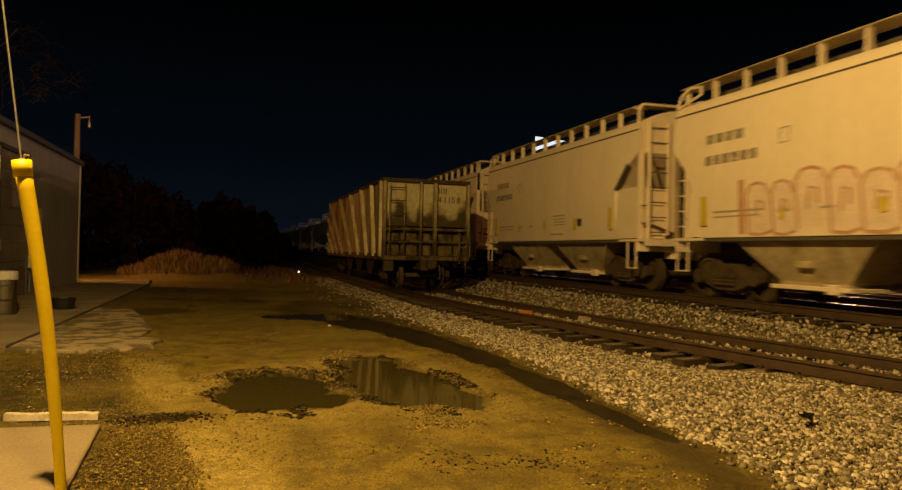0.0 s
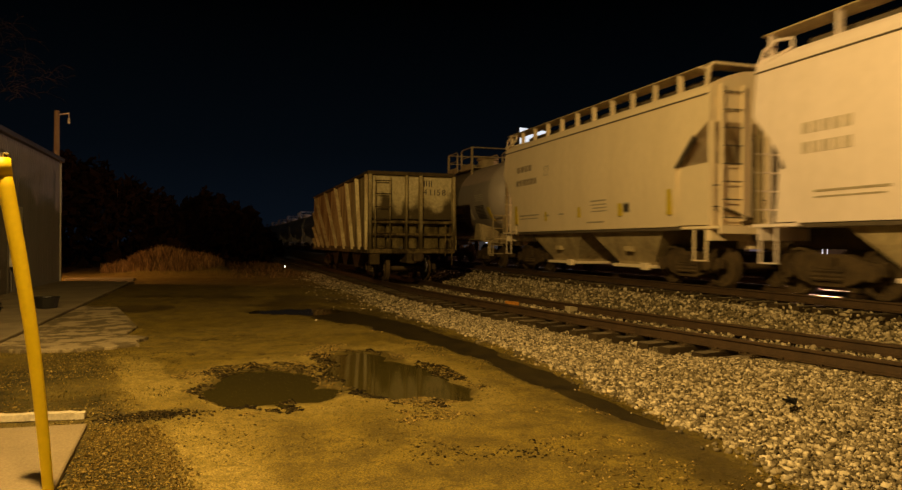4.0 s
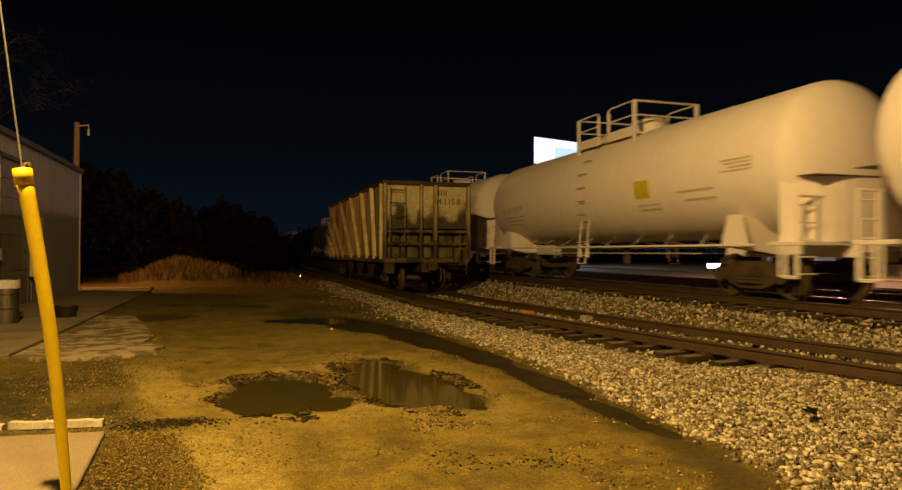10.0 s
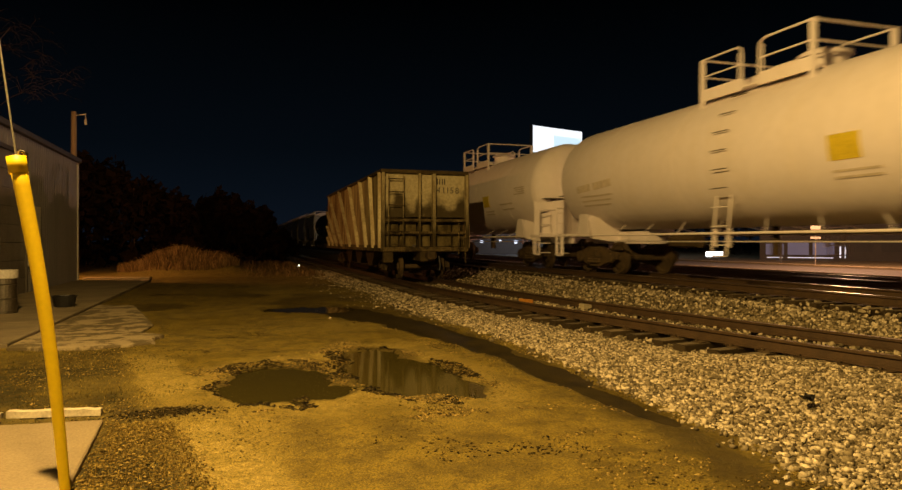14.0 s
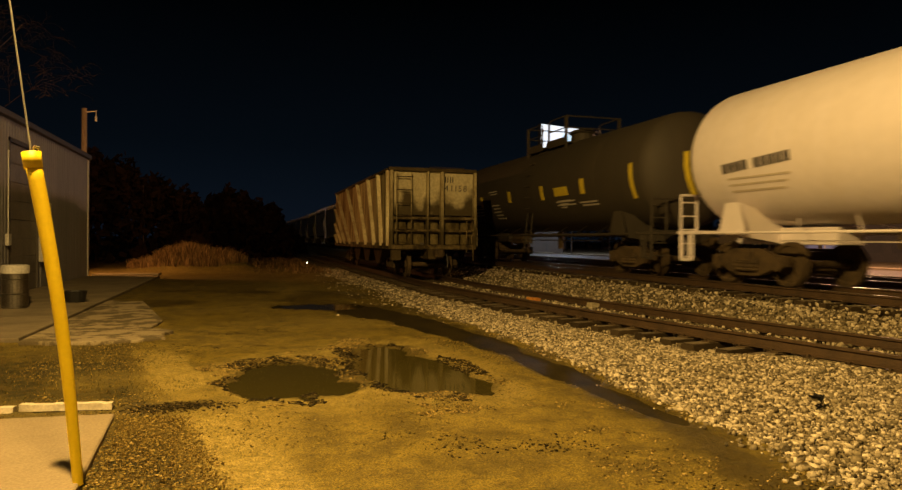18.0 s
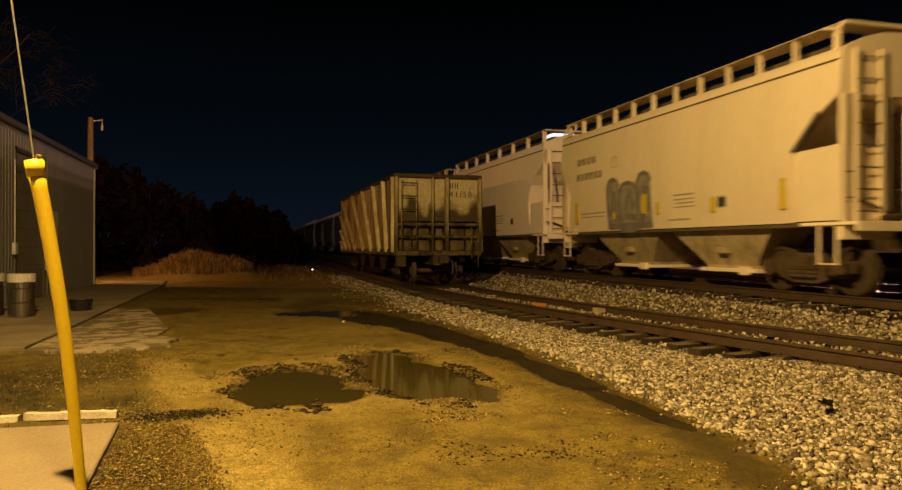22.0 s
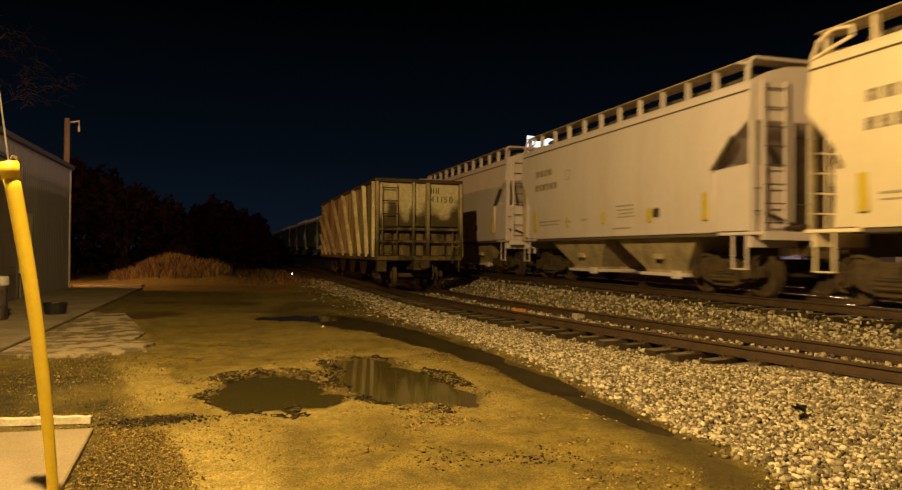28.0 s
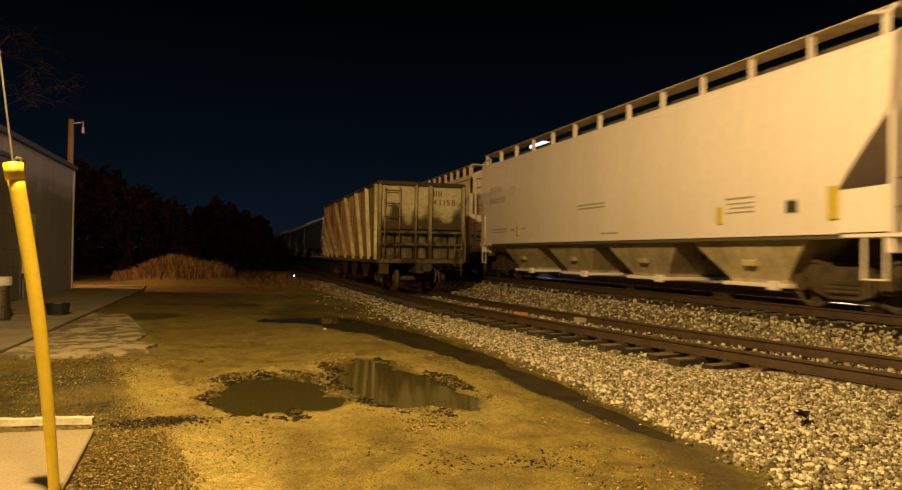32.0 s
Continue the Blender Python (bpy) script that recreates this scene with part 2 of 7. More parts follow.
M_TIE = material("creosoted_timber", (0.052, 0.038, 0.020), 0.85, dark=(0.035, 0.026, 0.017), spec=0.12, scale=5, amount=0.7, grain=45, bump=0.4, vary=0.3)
M_PATCH = material("worn_concrete_patch", (0.29, 0.235, 0.14), 0.85, dark=(0.080, 0.060, 0.025), scale=2.3, amount=0.9, grain=40, bump=0.3, lo=0.46, hi=0.54)
M_TIETOP = material("pale_timber_top", (0.135, 0.105, 0.062), 0.9, dark=(0.055, 0.042, 0.025), scale=5, amount=0.8, grain=45, bump=0.4, vary=0.25)
M_CONCRETE = material("pale_concrete", (0.24, 0.19, 0.115), 0.85, dark=(0.19, 0.148, 0.085), scale=1.4, amount=0.6, grain=50, bump=0.2)
M_CONCRETEDIRTY = material("dirty_concrete", (0.21, 0.17, 0.105), 0.85, dark=(0.11, 0.088, 0.05), scale=1.1, amount=0.8, grain=40, bump=0.25)
M_WHITEPAINTED = material("chipped_white_paint", (0.52, 0.46, 0.34), 0.7, dark=(0.3, 0.25, 0.16), scale=7, amount=0.7, grain=40, bump=0.2, lo=0.5, hi=0.7)
M_SIDING = material("grey_metal_siding", (0.195, 0.185, 0.19), 0.6, dark=(0.115, 0.112, 0.122), scale=0.8, amount=0.5, grain=20, bump=0.04, streak=0.25)
M_TRIM = material("pale_metal_trim", (0.50, 0.48, 0.44), 0.5, scale=2, amount=0.3, grain=20, bump=0.03)
M_DARKTRIM = material("dark_brown_metal_trim", (0.055, 0.045, 0.035), 0.55, scale=2, amount=0.4, grain=20, bump=0.03)
M_ROOF = material("dark_roof_sheet", (0.06, 0.055, 0.05), 0.6, scale=1, amount=0.4, grain=20, bump=0.04)
M_DOOR = material("grey_brown_door_paint", (0.17, 0.15, 0.125), 0.55, scale=1.5, amount=0.4, grain=25, bump=0.05)
M_DRUM = material("galvanised_steel", (0.30, 0.28, 0.25), 0.34, 1.0, dark=(0.22, 0.20, 0.17), scale=4, amount=0.5, grain=25, bump=0.08)
M_GUARD = material("yellow_plastic", (0.84, 0.62, 0.004), 0.50, dark=(0.70, 0.50, 0.004), scale=3, amount=0.3, grain=30, bump=0.02, speck=0.05)
M_WIRE = material("galvanised_wire", (0.45, 0.42, 0.36), 0.5, 0.5, scale=8, amount=0.3, grain=60, bump=0.1)
M_POLE = material("weathered_pole_timber", (0.17, 0.13, 0.09), 0.85, dark=(0.08, 0.06, 0.04), scale=5, amount=0.6, grain=50, bump=0.3, streak=0.2)
M_BARK = material("pale_bark", (0.16, 0.11, 0.078), 0.9, dark=(0.07, 0.05, 0.035), scale=5, amount=0.6, grain=40, bump=0.3)
M_TWIG = material("dark_twigs", (0.065, 0.036, 0.02), 0.9, scale=5, amount=0.5, grain=40, bump=0.2)
M_SCRUB = material("dry_brown_grass", (0.24, 0.145, 0.06), 0.9, dark=(0.12, 0.07, 0.03), scale=3, amount=0.6, grain=30, bump=0.2)
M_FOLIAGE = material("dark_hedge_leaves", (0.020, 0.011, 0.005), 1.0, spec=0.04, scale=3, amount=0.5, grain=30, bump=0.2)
M_SOIL = material("sandy_soil", (0.26, 0.17, 0.085), 0.9, dark=(0.13, 0.085, 0.04), scale=2, amount=0.6, grain=30, bump=0.5)
M_ASPHALT = material("worn_asphalt", (0.085, 0.075, 0.065), 0.75, scale=1, amount=0.4, grain=40, bump=0.2)
M_FARWALL = material("dull_rendered_wall", (0.060, 0.055, 0.050), 0.8, scale=0.5, amount=0.4, grain=8, bump=0.05)
M_FARDARK = material("dark_cladding", (0.04, 0.038, 0.036), 0.7, scale=0.5, amount=0.4, grain=8, bump=0.05)
M_SCREEN = glow("lit_screen", (0.86, 0.92, 1.0), 0.95)
M_SCREENBLUE = glow("lit_screen_blue", (0.66, 0.88, 1.0), 0.80)
M_SIGNLIGHT = glow("lit_white_sign", (0.88, 0.92, 1.0), 4.0)
M_TUBE = glow("lit_window_strip", (0.75, 0.82, 1.0), 0.7)
M_LENSGLOW = glow("lit_lens_and_glint", (1.0, 0.95, 0.85), 6.0)
M_BLUEPANE = glow("dim_blue_lit_pane", (0.16, 0.24, 0.62), 0.027)
M_BLUEGLOW = glow("lit_canopy_edge", (0.32, 0.42, 1.0), 0.9)
M_BLACKPLASTIC = material("black_plastic", (0.012, 0.012, 0.012), 0.5, scale=8, amount=0.3, grain=60, bump=0.1)
M_LEAF = material("fallen_leaves", (0.28, 0.17, 0.055), 0.8, dark=(0.13, 0.075, 0.025), scale=30, amount=0.8, grain=80, bump=0.2)
M_GRASS = material("wintry_grass", (0.115, 0.10, 0.030), 0.8, dark=(0.05, 0.055, 0.014), scale=5, amount=0.7, grain=40, bump=0.2)
M_ORANGEMARK = material("orange_spray_on_tie", (0.62, 0.26, 0.03), 0.7, scale=8, amount=0.5, grain=60, bump=0.2)
M_PALEMARK = material("pale_splattered_timber", (0.48, 0.42, 0.28), 0.8, dark=(0.2, 0.16, 0.09), scale=12, amount=0.8, grain=60, bump=0.2)


def island_material(name, a, b, c, rough, grain):
    """Loose pieces in one mesh: each takes its own shade."""
    m = bpy.data.materials.new(name)
    m.use_nodes = True
    n, l = m.node_tree.nodes, m.node_tree.links
    p = n["Principled BSDF"]
    p.inputs["Roughness"].default_value = rough
    p.inputs["Specular IOR Level"].default_value = 0.15
    geo = n.new("ShaderNodeNewGeometry")
    r = n.new("ShaderNodeValToRGB")
    r.color_ramp.elements[0].color = (*a, 1)
    r.color_ramp.elements[1].color = (*c, 1)
    e = r.color_ramp.elements.new(0.5)
    e.color = (*b, 1)
    l.new(geo.outputs["Random Per Island"], r.inputs[0])
    co = n.new("ShaderNodeTexCoord")
    f = n.new("ShaderNodeTexNoise")
    f.inputs["Scale"].default_value, f.inputs["Detail"].default_value = grain, 4
    l.new(co.outputs["Object"], f.inputs["Vector"])
    g = n.new("ShaderNodeMapRange")
    g.inputs["To Min"].default_value, g.inputs["To Max"].default_value = 0.6, 1.35
    l.new(f.outputs["Fac"], g.inputs["Value"])
    s = n.new("ShaderNodeVectorMath")
    s.operation = "SCALE"
    l.new(r.outputs[0], s.inputs[0])
    l.new(g.outputs[0], s.inputs["Scale"])
    l.new(s.outputs[0], p.inputs["Base Color"])
    bp = n.new("ShaderNodeBump")
    bp.inputs["Strength"].default_value, bp.inputs["Distance"].default_value = 0.3, 0.01
    l.new(f.outputs["Fac"], bp.inputs["Height"])
    l.new(bp.outputs[0], p.inputs["Normal"])
    return m


M_STONE = island_material("crushed_limestone", (0.068, 0.055, 0.031), (0.258, 0.214, 0.130), (0.67, 0.58, 0.41), 0.85, 40)
M_LEAFLITTER = island_material("brown_leaf_litter", (0.055, 0.036, 0.008), (0.19, 0.130, 0.028), (0.40, 0.30, 0.085), 0.85, 60)
M_CHIPS = island_material("chips_and_litter", (0.04, 0.03, 0.007), (0.13, 0.10, 0.025), (0.27, 0.21, 0.07), 0.85, 60)
M_STRAWLEAF = island_material("straw_and_leaf_scraps", (0.030, 0.022, 0.006), (0.16, 0.115, 0.032), (0.46, 0.34, 0.12), 0.8, 60)
M_LEAFSCRAP = island_material("dry_leaf_scraps", (0.075, 0.055, 0.016), (0.21, 0.155, 0.045), (0.48, 0.36, 0.13), 0.8, 60)
M_DARKLITTER = island_material("sodden_dark_litter", (0.006, 0.004, 0.002), (0.018, 0.013, 0.004), (0.07, 0.050, 0.016), 0.8, 60)
M_BLADES = island_material("dry_grass_blades", (0.030, 0.030, 0.006), (0.062, 0.052, 0.011), (0.14, 0.10, 0.03), 0.85, 30)
M_SCRUBBLADES = island_material("brown_scrub_blades", (0.07, 0.042, 0.016), (0.17, 0.105, 0.042), (0.29, 0.19, 0.085), 0.9, 10)


def ground_material():
    """Mud, pale trodden gravel and grass, spread by the sheet's own layout attribute and by noise; wet where it lies low."""
    m = bpy.data.materials.new("muddy_yard")
    m.use_nodes = True
    n, l = m.node_tree.nodes, m.node_tree.links
    p = n["Principled BSDF"]
    at = n.new("ShaderNodeAttribute")
    at.attribute_name = "layout"
    sep = n.new("ShaderNodeSeparateColor")
    l.new(at.outputs["Color"], sep.inputs[0])
    co = n.new("ShaderNodeTexCoord")

    def tex(scale, detail=5.0, rough=0.6):
        t = n.new("ShaderNodeTexNoise")
        t.inputs["Scale"].default_value, t.inputs["Detail"].default_value, t.inputs["Roughness"].default_value = scale, detail, rough
        l.new(co.outputs["Object"], t.inputs["Vector"])
        return t.outputs["Fac"]

    def span(v, a, b, c=0.0, d=1.0):
        r = n.new("ShaderNodeMapRange")
        for k, x in (("From Min", a), ("From Max", b), ("To Min", c), ("To Max", d)):
            r.inputs[k].default_value = x
        l.new(v, r.inputs["Value"])
        return r.outputs[0]

    def mix(f, a, b):
        r = n.new("ShaderNodeMixRGB")
        l.new(f, r.inputs[0])
        for k, x in ((1, a), (2, b)):
            if isinstance(x, tuple):
                r.inputs[k].default_value = (*x, 1)
            else:
                l.new(x, r.inputs[k])
        return r.outputs[0]

    def calc(op, a, b):
        r = n.new("ShaderNodeMath")
        r.operation = op
        r.use_clamp = True
        for k, x in ((0, a), (1, b)):
            if isinstance(x, float):
                r.inputs[k].default_value = x
            else:
                l.new(x, r.inputs[k])
        return r.outputs[0]

    big, mid_, small, speck = tex(0.55), tex(2.4), tex(14), tex(70, 3)
    mud = mix(span(mid_, 0.36, 0.62), (0.088, 0.0635, 0.0075), (0.168, 0.1220, 0.0150))
    mud = mix(span(tex(6.5, 6), 0.52, 0.68, 0.0, 0.75), mud, (0.066, 0.046, 0.006))
    mud = mix(span(small, 0.57, 0.66, 0.0, 0.5), mud, (0.050, 0.035, 0.005))
    pale = mix(span(small, 0.4, 0.62), (0.170, 0.127, 0.022), (0.270, 0.205, 0.052))
    pale_f = calc("MULTIPLY", sep.outputs["Green"], span(tex(4.2, 6), 0.32, 0.52, 0.4, 1.0))
    col = mix(pale_f, mud, pale)
    col = mix(span(tex(30, 4, 0.7), 0.60, 0.68, 0.0, 0.7), col, (0.195, 0.148, 0.034))
    grass = mix(span(small, 0.4, 0.6), (0.038, 0.030, 0.003), (0.012, 0.010, 0.0015))
    grass = mix(span(tex(5.0), 0.48, 0.66, 0.0, 0.75), grass, (0.085, 0.058, 0.006))
    col = mix(calc("MULTIPLY", sep.outputs["Red"], span(mid_, 0.25, 0.45)), col, grass)
    bed = mix(span(small, 0.4, 0.6), (0.15, 0.118, 0.060), (0.25, 0.20, 0.110))
    col = mix(sep.outputs["Blue"], col, bed)
    wet_at = n.new("ShaderNodeAttribute")
    wet_at.attribute_name = "wet"
    wet = calc("MULTIPLY", wet_at.outputs["Fac"], span(mid_, 0.25, 0.5, 0.55, 1.0))
    col = mix(calc("MULTIPLY", wet, 0.8), col, (0.026, 0.019, 0.006))
    g = n.new("ShaderNodeVectorMath")
    g.operation = "SCALE"
    l.new(col, g.inputs[0])
    l.new(span(speck, 0.36, 0.64, 0.44, 1.54), g.inputs["Scale"])
    l.new(g.outputs[0], p.inputs["Base Color"])
    dry = n.new("ShaderNodeMath")
    dry.operation = "SUBTRACT"
    l.new(span(big, 0.40, 0.60, 0.66, 0.92), dry.inputs[0])
    l.new(calc("MULTIPLY", wet, 0.34), dry.inputs[1])
    l.new(dry.outputs[0], p.inputs["Roughness"])
    p.inputs["Specular IOR Level"].default_value = 0.35
    bp = n.new("ShaderNodeBump")
    bp.inputs["Strength"].default_value, bp.inputs["Distance"].default_value = 0.7, 0.035
    l.new(small, bp.inputs["Height"])
    bq = n.new("ShaderNodeBump")
    bq.inputs["Strength"].default_value, bq.inputs["Distance"].default_value = 0.45, 0.008
    l.new(speck, bq.inputs["Height"])
    l.new(bp.outputs[0], bq.inputs["Normal"])
    l.new(bq.outputs[0], p.inputs["Normal"])
    return m


M_GROUND = ground_material()
M_WATER = bpy.data.materials.new("muddy_water")
M_WATER.use_nodes = True
_b = M_WATER.node_tree.nodes["Principled BSDF"]
_b.inputs["Base Color"].default_value = (0.038, 0.031, 0.006, 1)
_b.inputs["Roughness"].default_value = 0.06
_b.inputs["IOR"].default_value = 1.33

M_MUD = material("wet_black_mud", (0.030, 0.022, 0.006), 0.62, dark=(0.008, 0.006, 0.003), spec=0.16, scale=2.6, amount=0.9, grain=45, bump=0.5)


# ---------------------------------------------------------------- mesh helpers
def mesh_of(name, bm, mat, smooth=False):
    me = bpy.data.meshes.new(name)
    bm.normal_update()
    bm.to_mesh(me)
    bm.free()
    me.materials.append(mat)
    if smooth:
        me.polygons.foreach_set("use_smooth", [True] * len(me.polygons))
    return me


def part(name, bm, mat, parent, label="", at=None, smooth=False):
    """Links a bmesh, or a mesh made before, as one object under its thing or part."""
    me = bm if isinstance(bm, bpy.types.Mesh) else mesh_of(name, bm, mat, smooth)
    ob = new(name, me)
    ob.parent = parent
    if at is not None:
        ob.matrix_basis = at
    return tagged(ob, label=label)


def thing(name, label, category, at=None, group="", kind=""):
    ob = new(name)
    ob.empty_display_size = 0.2
    if at is not None:
        ob.matrix_basis = at
    return tagged(ob, label, category, group, kind)


def box(bm, x0, x1, y0, y1, z0, z1, bevel=0.0):
    vs = [bm.verts.new(p) for p in ((x0, y0, z0), (x1, y0, z0), (x1, y1, z0), (x0, y1, z0), (x0, y0, z1), (x1, y0, z1), (x1, y1, z1), (x0, y1, z1))]
    fs = [bm.faces.new([vs[i] for i in q]) for q in ((3, 2, 1, 0), (4, 5, 6, 7), (0, 1, 5, 4), (1, 2, 6, 5), (2, 3, 7, 6), (3, 0, 4, 7))]
    if bevel:
        es = list({e for f in fs for e in f.edges})
        bmesh.ops.bevel(bm, geom=es, offset=bevel, segments=1, affect="EDGES")
    return bm


def boxes(*specs, bevel=0.0):
    bm = bmesh.new()
    for s in specs:
        b2 = bmesh.new()
        box(b2, *s, bevel=bevel)
        me = bpy.data.meshes.new("t")
        b2.to_mesh(me)
        b2.free()
        bm.from_mesh(me)
        bpy.data.meshes.remove(me)
    return bm


def rod(bm, a, b, r, n=6, r2=None):
    """A round bar from a to b."""
    a, b = Vector(a), Vector(b)
    d = (b - a).normalized()
    u = d.orthogonal().normalized()
    w = d.cross(u)
    ra, rb = r, r if r2 is None else r2
    A = [bm.verts.new(a + (u * math.cos(2 * math.pi * i / n) + w * math.sin(2 * math.pi * i / n)) * ra) for i in range(n)]
    B = [bm.verts.new(b + (u * math.cos(2 * math.pi * i / n) + w * math.sin(2 * math.pi * i / n)) * rb) for i in range(n)]
    for i in range(n):
        bm.faces.new((A[i], A[(i + 1) % n], B[(i + 1) % n], B[i]))
    bm.faces.new(A[::-1])
    bm.faces.new(B)
    return bm


def rods(*specs):
    bm = bmesh.new()
    for s in specs:
        rod(bm, *s)
    return bm


def pipe(bm, pts, r, n=6):
    for a, b in zip(pts, pts[1:]):
        rod(bm, a, b, r, n)
    return bm


def prism(bm, poly, axis, lo, hi):
    """A polygon of two coordinates drawn out along the third axis."""
    def at(p, h):
        return {"x": (h, p[0], p[1]), "y": (p[0], h, p[1]), "z": (p[0], p[1], h)}[axis]
    A = [bm.verts.new(at(p, lo)) for p in poly]
    B = [bm.verts.new(at(p, hi)) for p in poly]
    n = len(poly)
    for i in range(n):
        bm.faces.new((A[i], A[(i + 1) % n], B[(i + 1) % n], B[i]))
    bm.faces.new(A[::-1])
    bm.faces.new(B)
    bmesh.ops.recalc_face_normals(bm, faces=bm.faces[:])
    return bm


def lathe(bm, prof, n=20, axis="z", centre=(0, 0, 0)):
    """A profile of (radius, height) turned round an axis."""
    rings = []
    for r, h in prof:
        ring = []
        for i in range(n):
            a = 2 * math.pi * i / n
            c, s = r * math.cos(a), r * math.sin(a)
            p = {"z": (c, s, h), "x": (h, c, s), "y": (c, h, s)}[axis]
            ring.append(bm.verts.new([p[k] + centre[k] for k in range(3)]))
        rings.append(ring)
    for A, B in zip(rings, rings[1:]):
        for i in range(n):
            bm.faces.new((A[i], A[(i + 1) % n], B[(i + 1) % n], B[i]))
    bm.faces.new(rings[0][::-1])
    bm.faces.new(rings[-1])
    bmesh.ops.recalc_face_normals(bm, faces=bm.faces[:])
    return bm


def from_arrays(name, verts, faces, mat, smooth=False):
    """A mesh from numpy arrays, all faces with the same number of corners."""
    me = bpy.data.meshes.new(name)
    k = faces.shape[1]
    me.vertices.add(len(verts))
    me.vertices.foreach_set("co", verts.astype(np.float32).ravel())
    me.loops.add(faces.size)
    me.loops.foreach_set("vertex_index", faces.astype(np.int32).ravel())
    me.polygons.add(len(faces))
    me.polygons.foreach_set("loop_start", np.arange(0, faces.size, k, dtype=np.int32))
    me.update(calc_edges=True)
    me.validate()
    me.materials.append(mat)
    if smooth:
        me.polygons.foreach_set("use_smooth", np.ones(len(me.polygons), dtype=bool))
    return me


# ---------------------------------------------------------------- lie of the land
def siding_near(y):
    """x of the siding's rail on the yard side; it bends towards the main track."""
    return 5.62 + (0.0172 * (22 - y) ** 1.7 if y < 22 else 0.0)


def siding_centre(y):
    return siding_near(y) + 0.755


PUDDLES = [  # centre x, y, half widths, turn, depth
    (0.58, 8.55, 0.62, 1.05, 0.10, 0.060), (0.15, 8.0, 0.30, 0.55, 0.3, 0.045), (1.05, 7.85, 0.26, 0.45, -0.5, 0.040), (2.05, 8.70, 0.62, 1.35, 0.08, 0.060), (2.40, 7.75, 0.42, 0.62, 0.3, 0.055), (1.95, 10.2, 0.50, 0.62, -0.2, 0.045),
    (1.75, 17.5, 0.95, 0.75, -0.15, 0.075), (2.75, 16.2, 0.70, 1.9, 0.2, 0.075), (3.42, 13.5, 0.52, 2.1, 0.14, 0.075), (3.82, 11.0, 0.36, 1.8, 0.04, 0.065), (3.92, 8.6, 0.27, 1.5, 0.0, 0.055), (3.90, 6.5, 0.17, 1.2, 0.03, 0.048)]


def toe_at(y):
    """x of the foot of the ballast bank."""
    return 4.04 + np.interp(y, [3.8, 4.9, 6.3, 8.3, 10.3, 12.8, 16.0, 22.0], [0.12, 0.24, 0.38, 0.58, 0.66, 0.46, 0.36, 0.20])


def dip(x, y, p):
    """How far a place lies from a puddle's middle; 1 at its rim."""
    cx, cy, rx, ry, turn, _ = p
    u = (x - cx) * math.cos(turn) + (y - cy) * math.sin(turn)
    v = -(x - cx) * math.sin(turn) + (y - cy) * math.cos(turn)
    return np.sqrt((u / rx) ** 2 + (v / ry) ** 2)


def smooth(a, b, v):
    t = np.clip((v - a) / (b - a), 0, 1)
    return t * t * (3 - 2 * t)


def wobble(x, y, s, seed):
    """Smooth noise between about -1 and 1."""
    r = np.random.RandomState(seed)
    out = np.zeros_like(x)
    for k in range(6):
        a, p = r.uniform(0, 6.28, 2)
        f = s * (0.6 + 0.35 * k)
        out += np.sin((x * math.cos(a) + y * math.sin(a)) * f + p + 1.3 * np.sin((x * math.sin(a) - y * math.cos(a)) * f * 0.6 + p * 2)) / (1 + 0.4 * k)
    return out / 2.6


def land(x, y):
    """Height of the ground."""
    x, y = np.asarray(x, float), np.asarray(y, float)
    z = 0.014 * wobble(x, y, 1.1, 1) + 0.010 * wobble(x, y, 4.2, 2) + 0.008 * wobble(x, y, 13.0, 3) + 0.006 * wobble(x, y, 31.0, 4) + 0.004 * wobble(x, y, 52.0, 14)
    z = z + 0.02 + 0.015 * smooth(-0.6, -2.0, x) * smooth(20, 12, y)
    hollow = np.zeros_like(x)
    ragged = 0.16 * wobble(x, y, 3.4, 5) + 0.12 * wobble(x, y, 8.0, 6) + 0.09 * wobble(x, y, 19.0, 7)
    for p in PUDDLES:
        hollow = np.maximum(hollow, p[5] * smooth(1.25, 0.70, dip(x, y, p) + ragged))
    z = z - hollow
    near = np.where(y < 22, 5.62 + 0.0172 * np.clip(22 - y, 0, None) ** 1.7, 5.62)
    c = near + 0.755
    toe = toe_at(y) + 0.13 * wobble(x, y, 1.6, 8) + 0.09 * wobble(x, y, 5.0, 9) + 0.05 * wobble(x, y, 14.0, 12)
    bank = np.where(x > toe, np.minimum((x - toe) / np.maximum(c - 1.45 - toe, 0.3), 1.0), 0.0)
    z = np.where(x > toe, z * 0.3 + (0.165 - 0.125 * smooth(7.3, 8.8, y) * smooth(0.30, 0.75, bank)) * bank ** 0.8, z)
    rise = smooth(c + 1.35, np.maximum(c + 2.4, 9.75), x) * 0.43
    z = z + np.where(x > c + 1.2, rise, 0.0)
    z = np.where(x > 17.0, 0.595 - 0.5 * smooth(17.0, 19.0, x) + 0.02 * wobble(x, y, 1.0, 9), z)
    # earth mound and far scrub
    m = np.exp(-(((x + 2.85) / 1.75) ** 2 + ((y - 39.0) / 2.2) ** 2))
    m2 = np.exp(-(((x + 0.5) / 1.1) ** 2 + ((y - 38.5) / 1.5) ** 2))
    z = z + 1.15 * m * (1 + 0.12 * wobble(x, y, 1.6, 10)) + 0.55 * m2
    return z


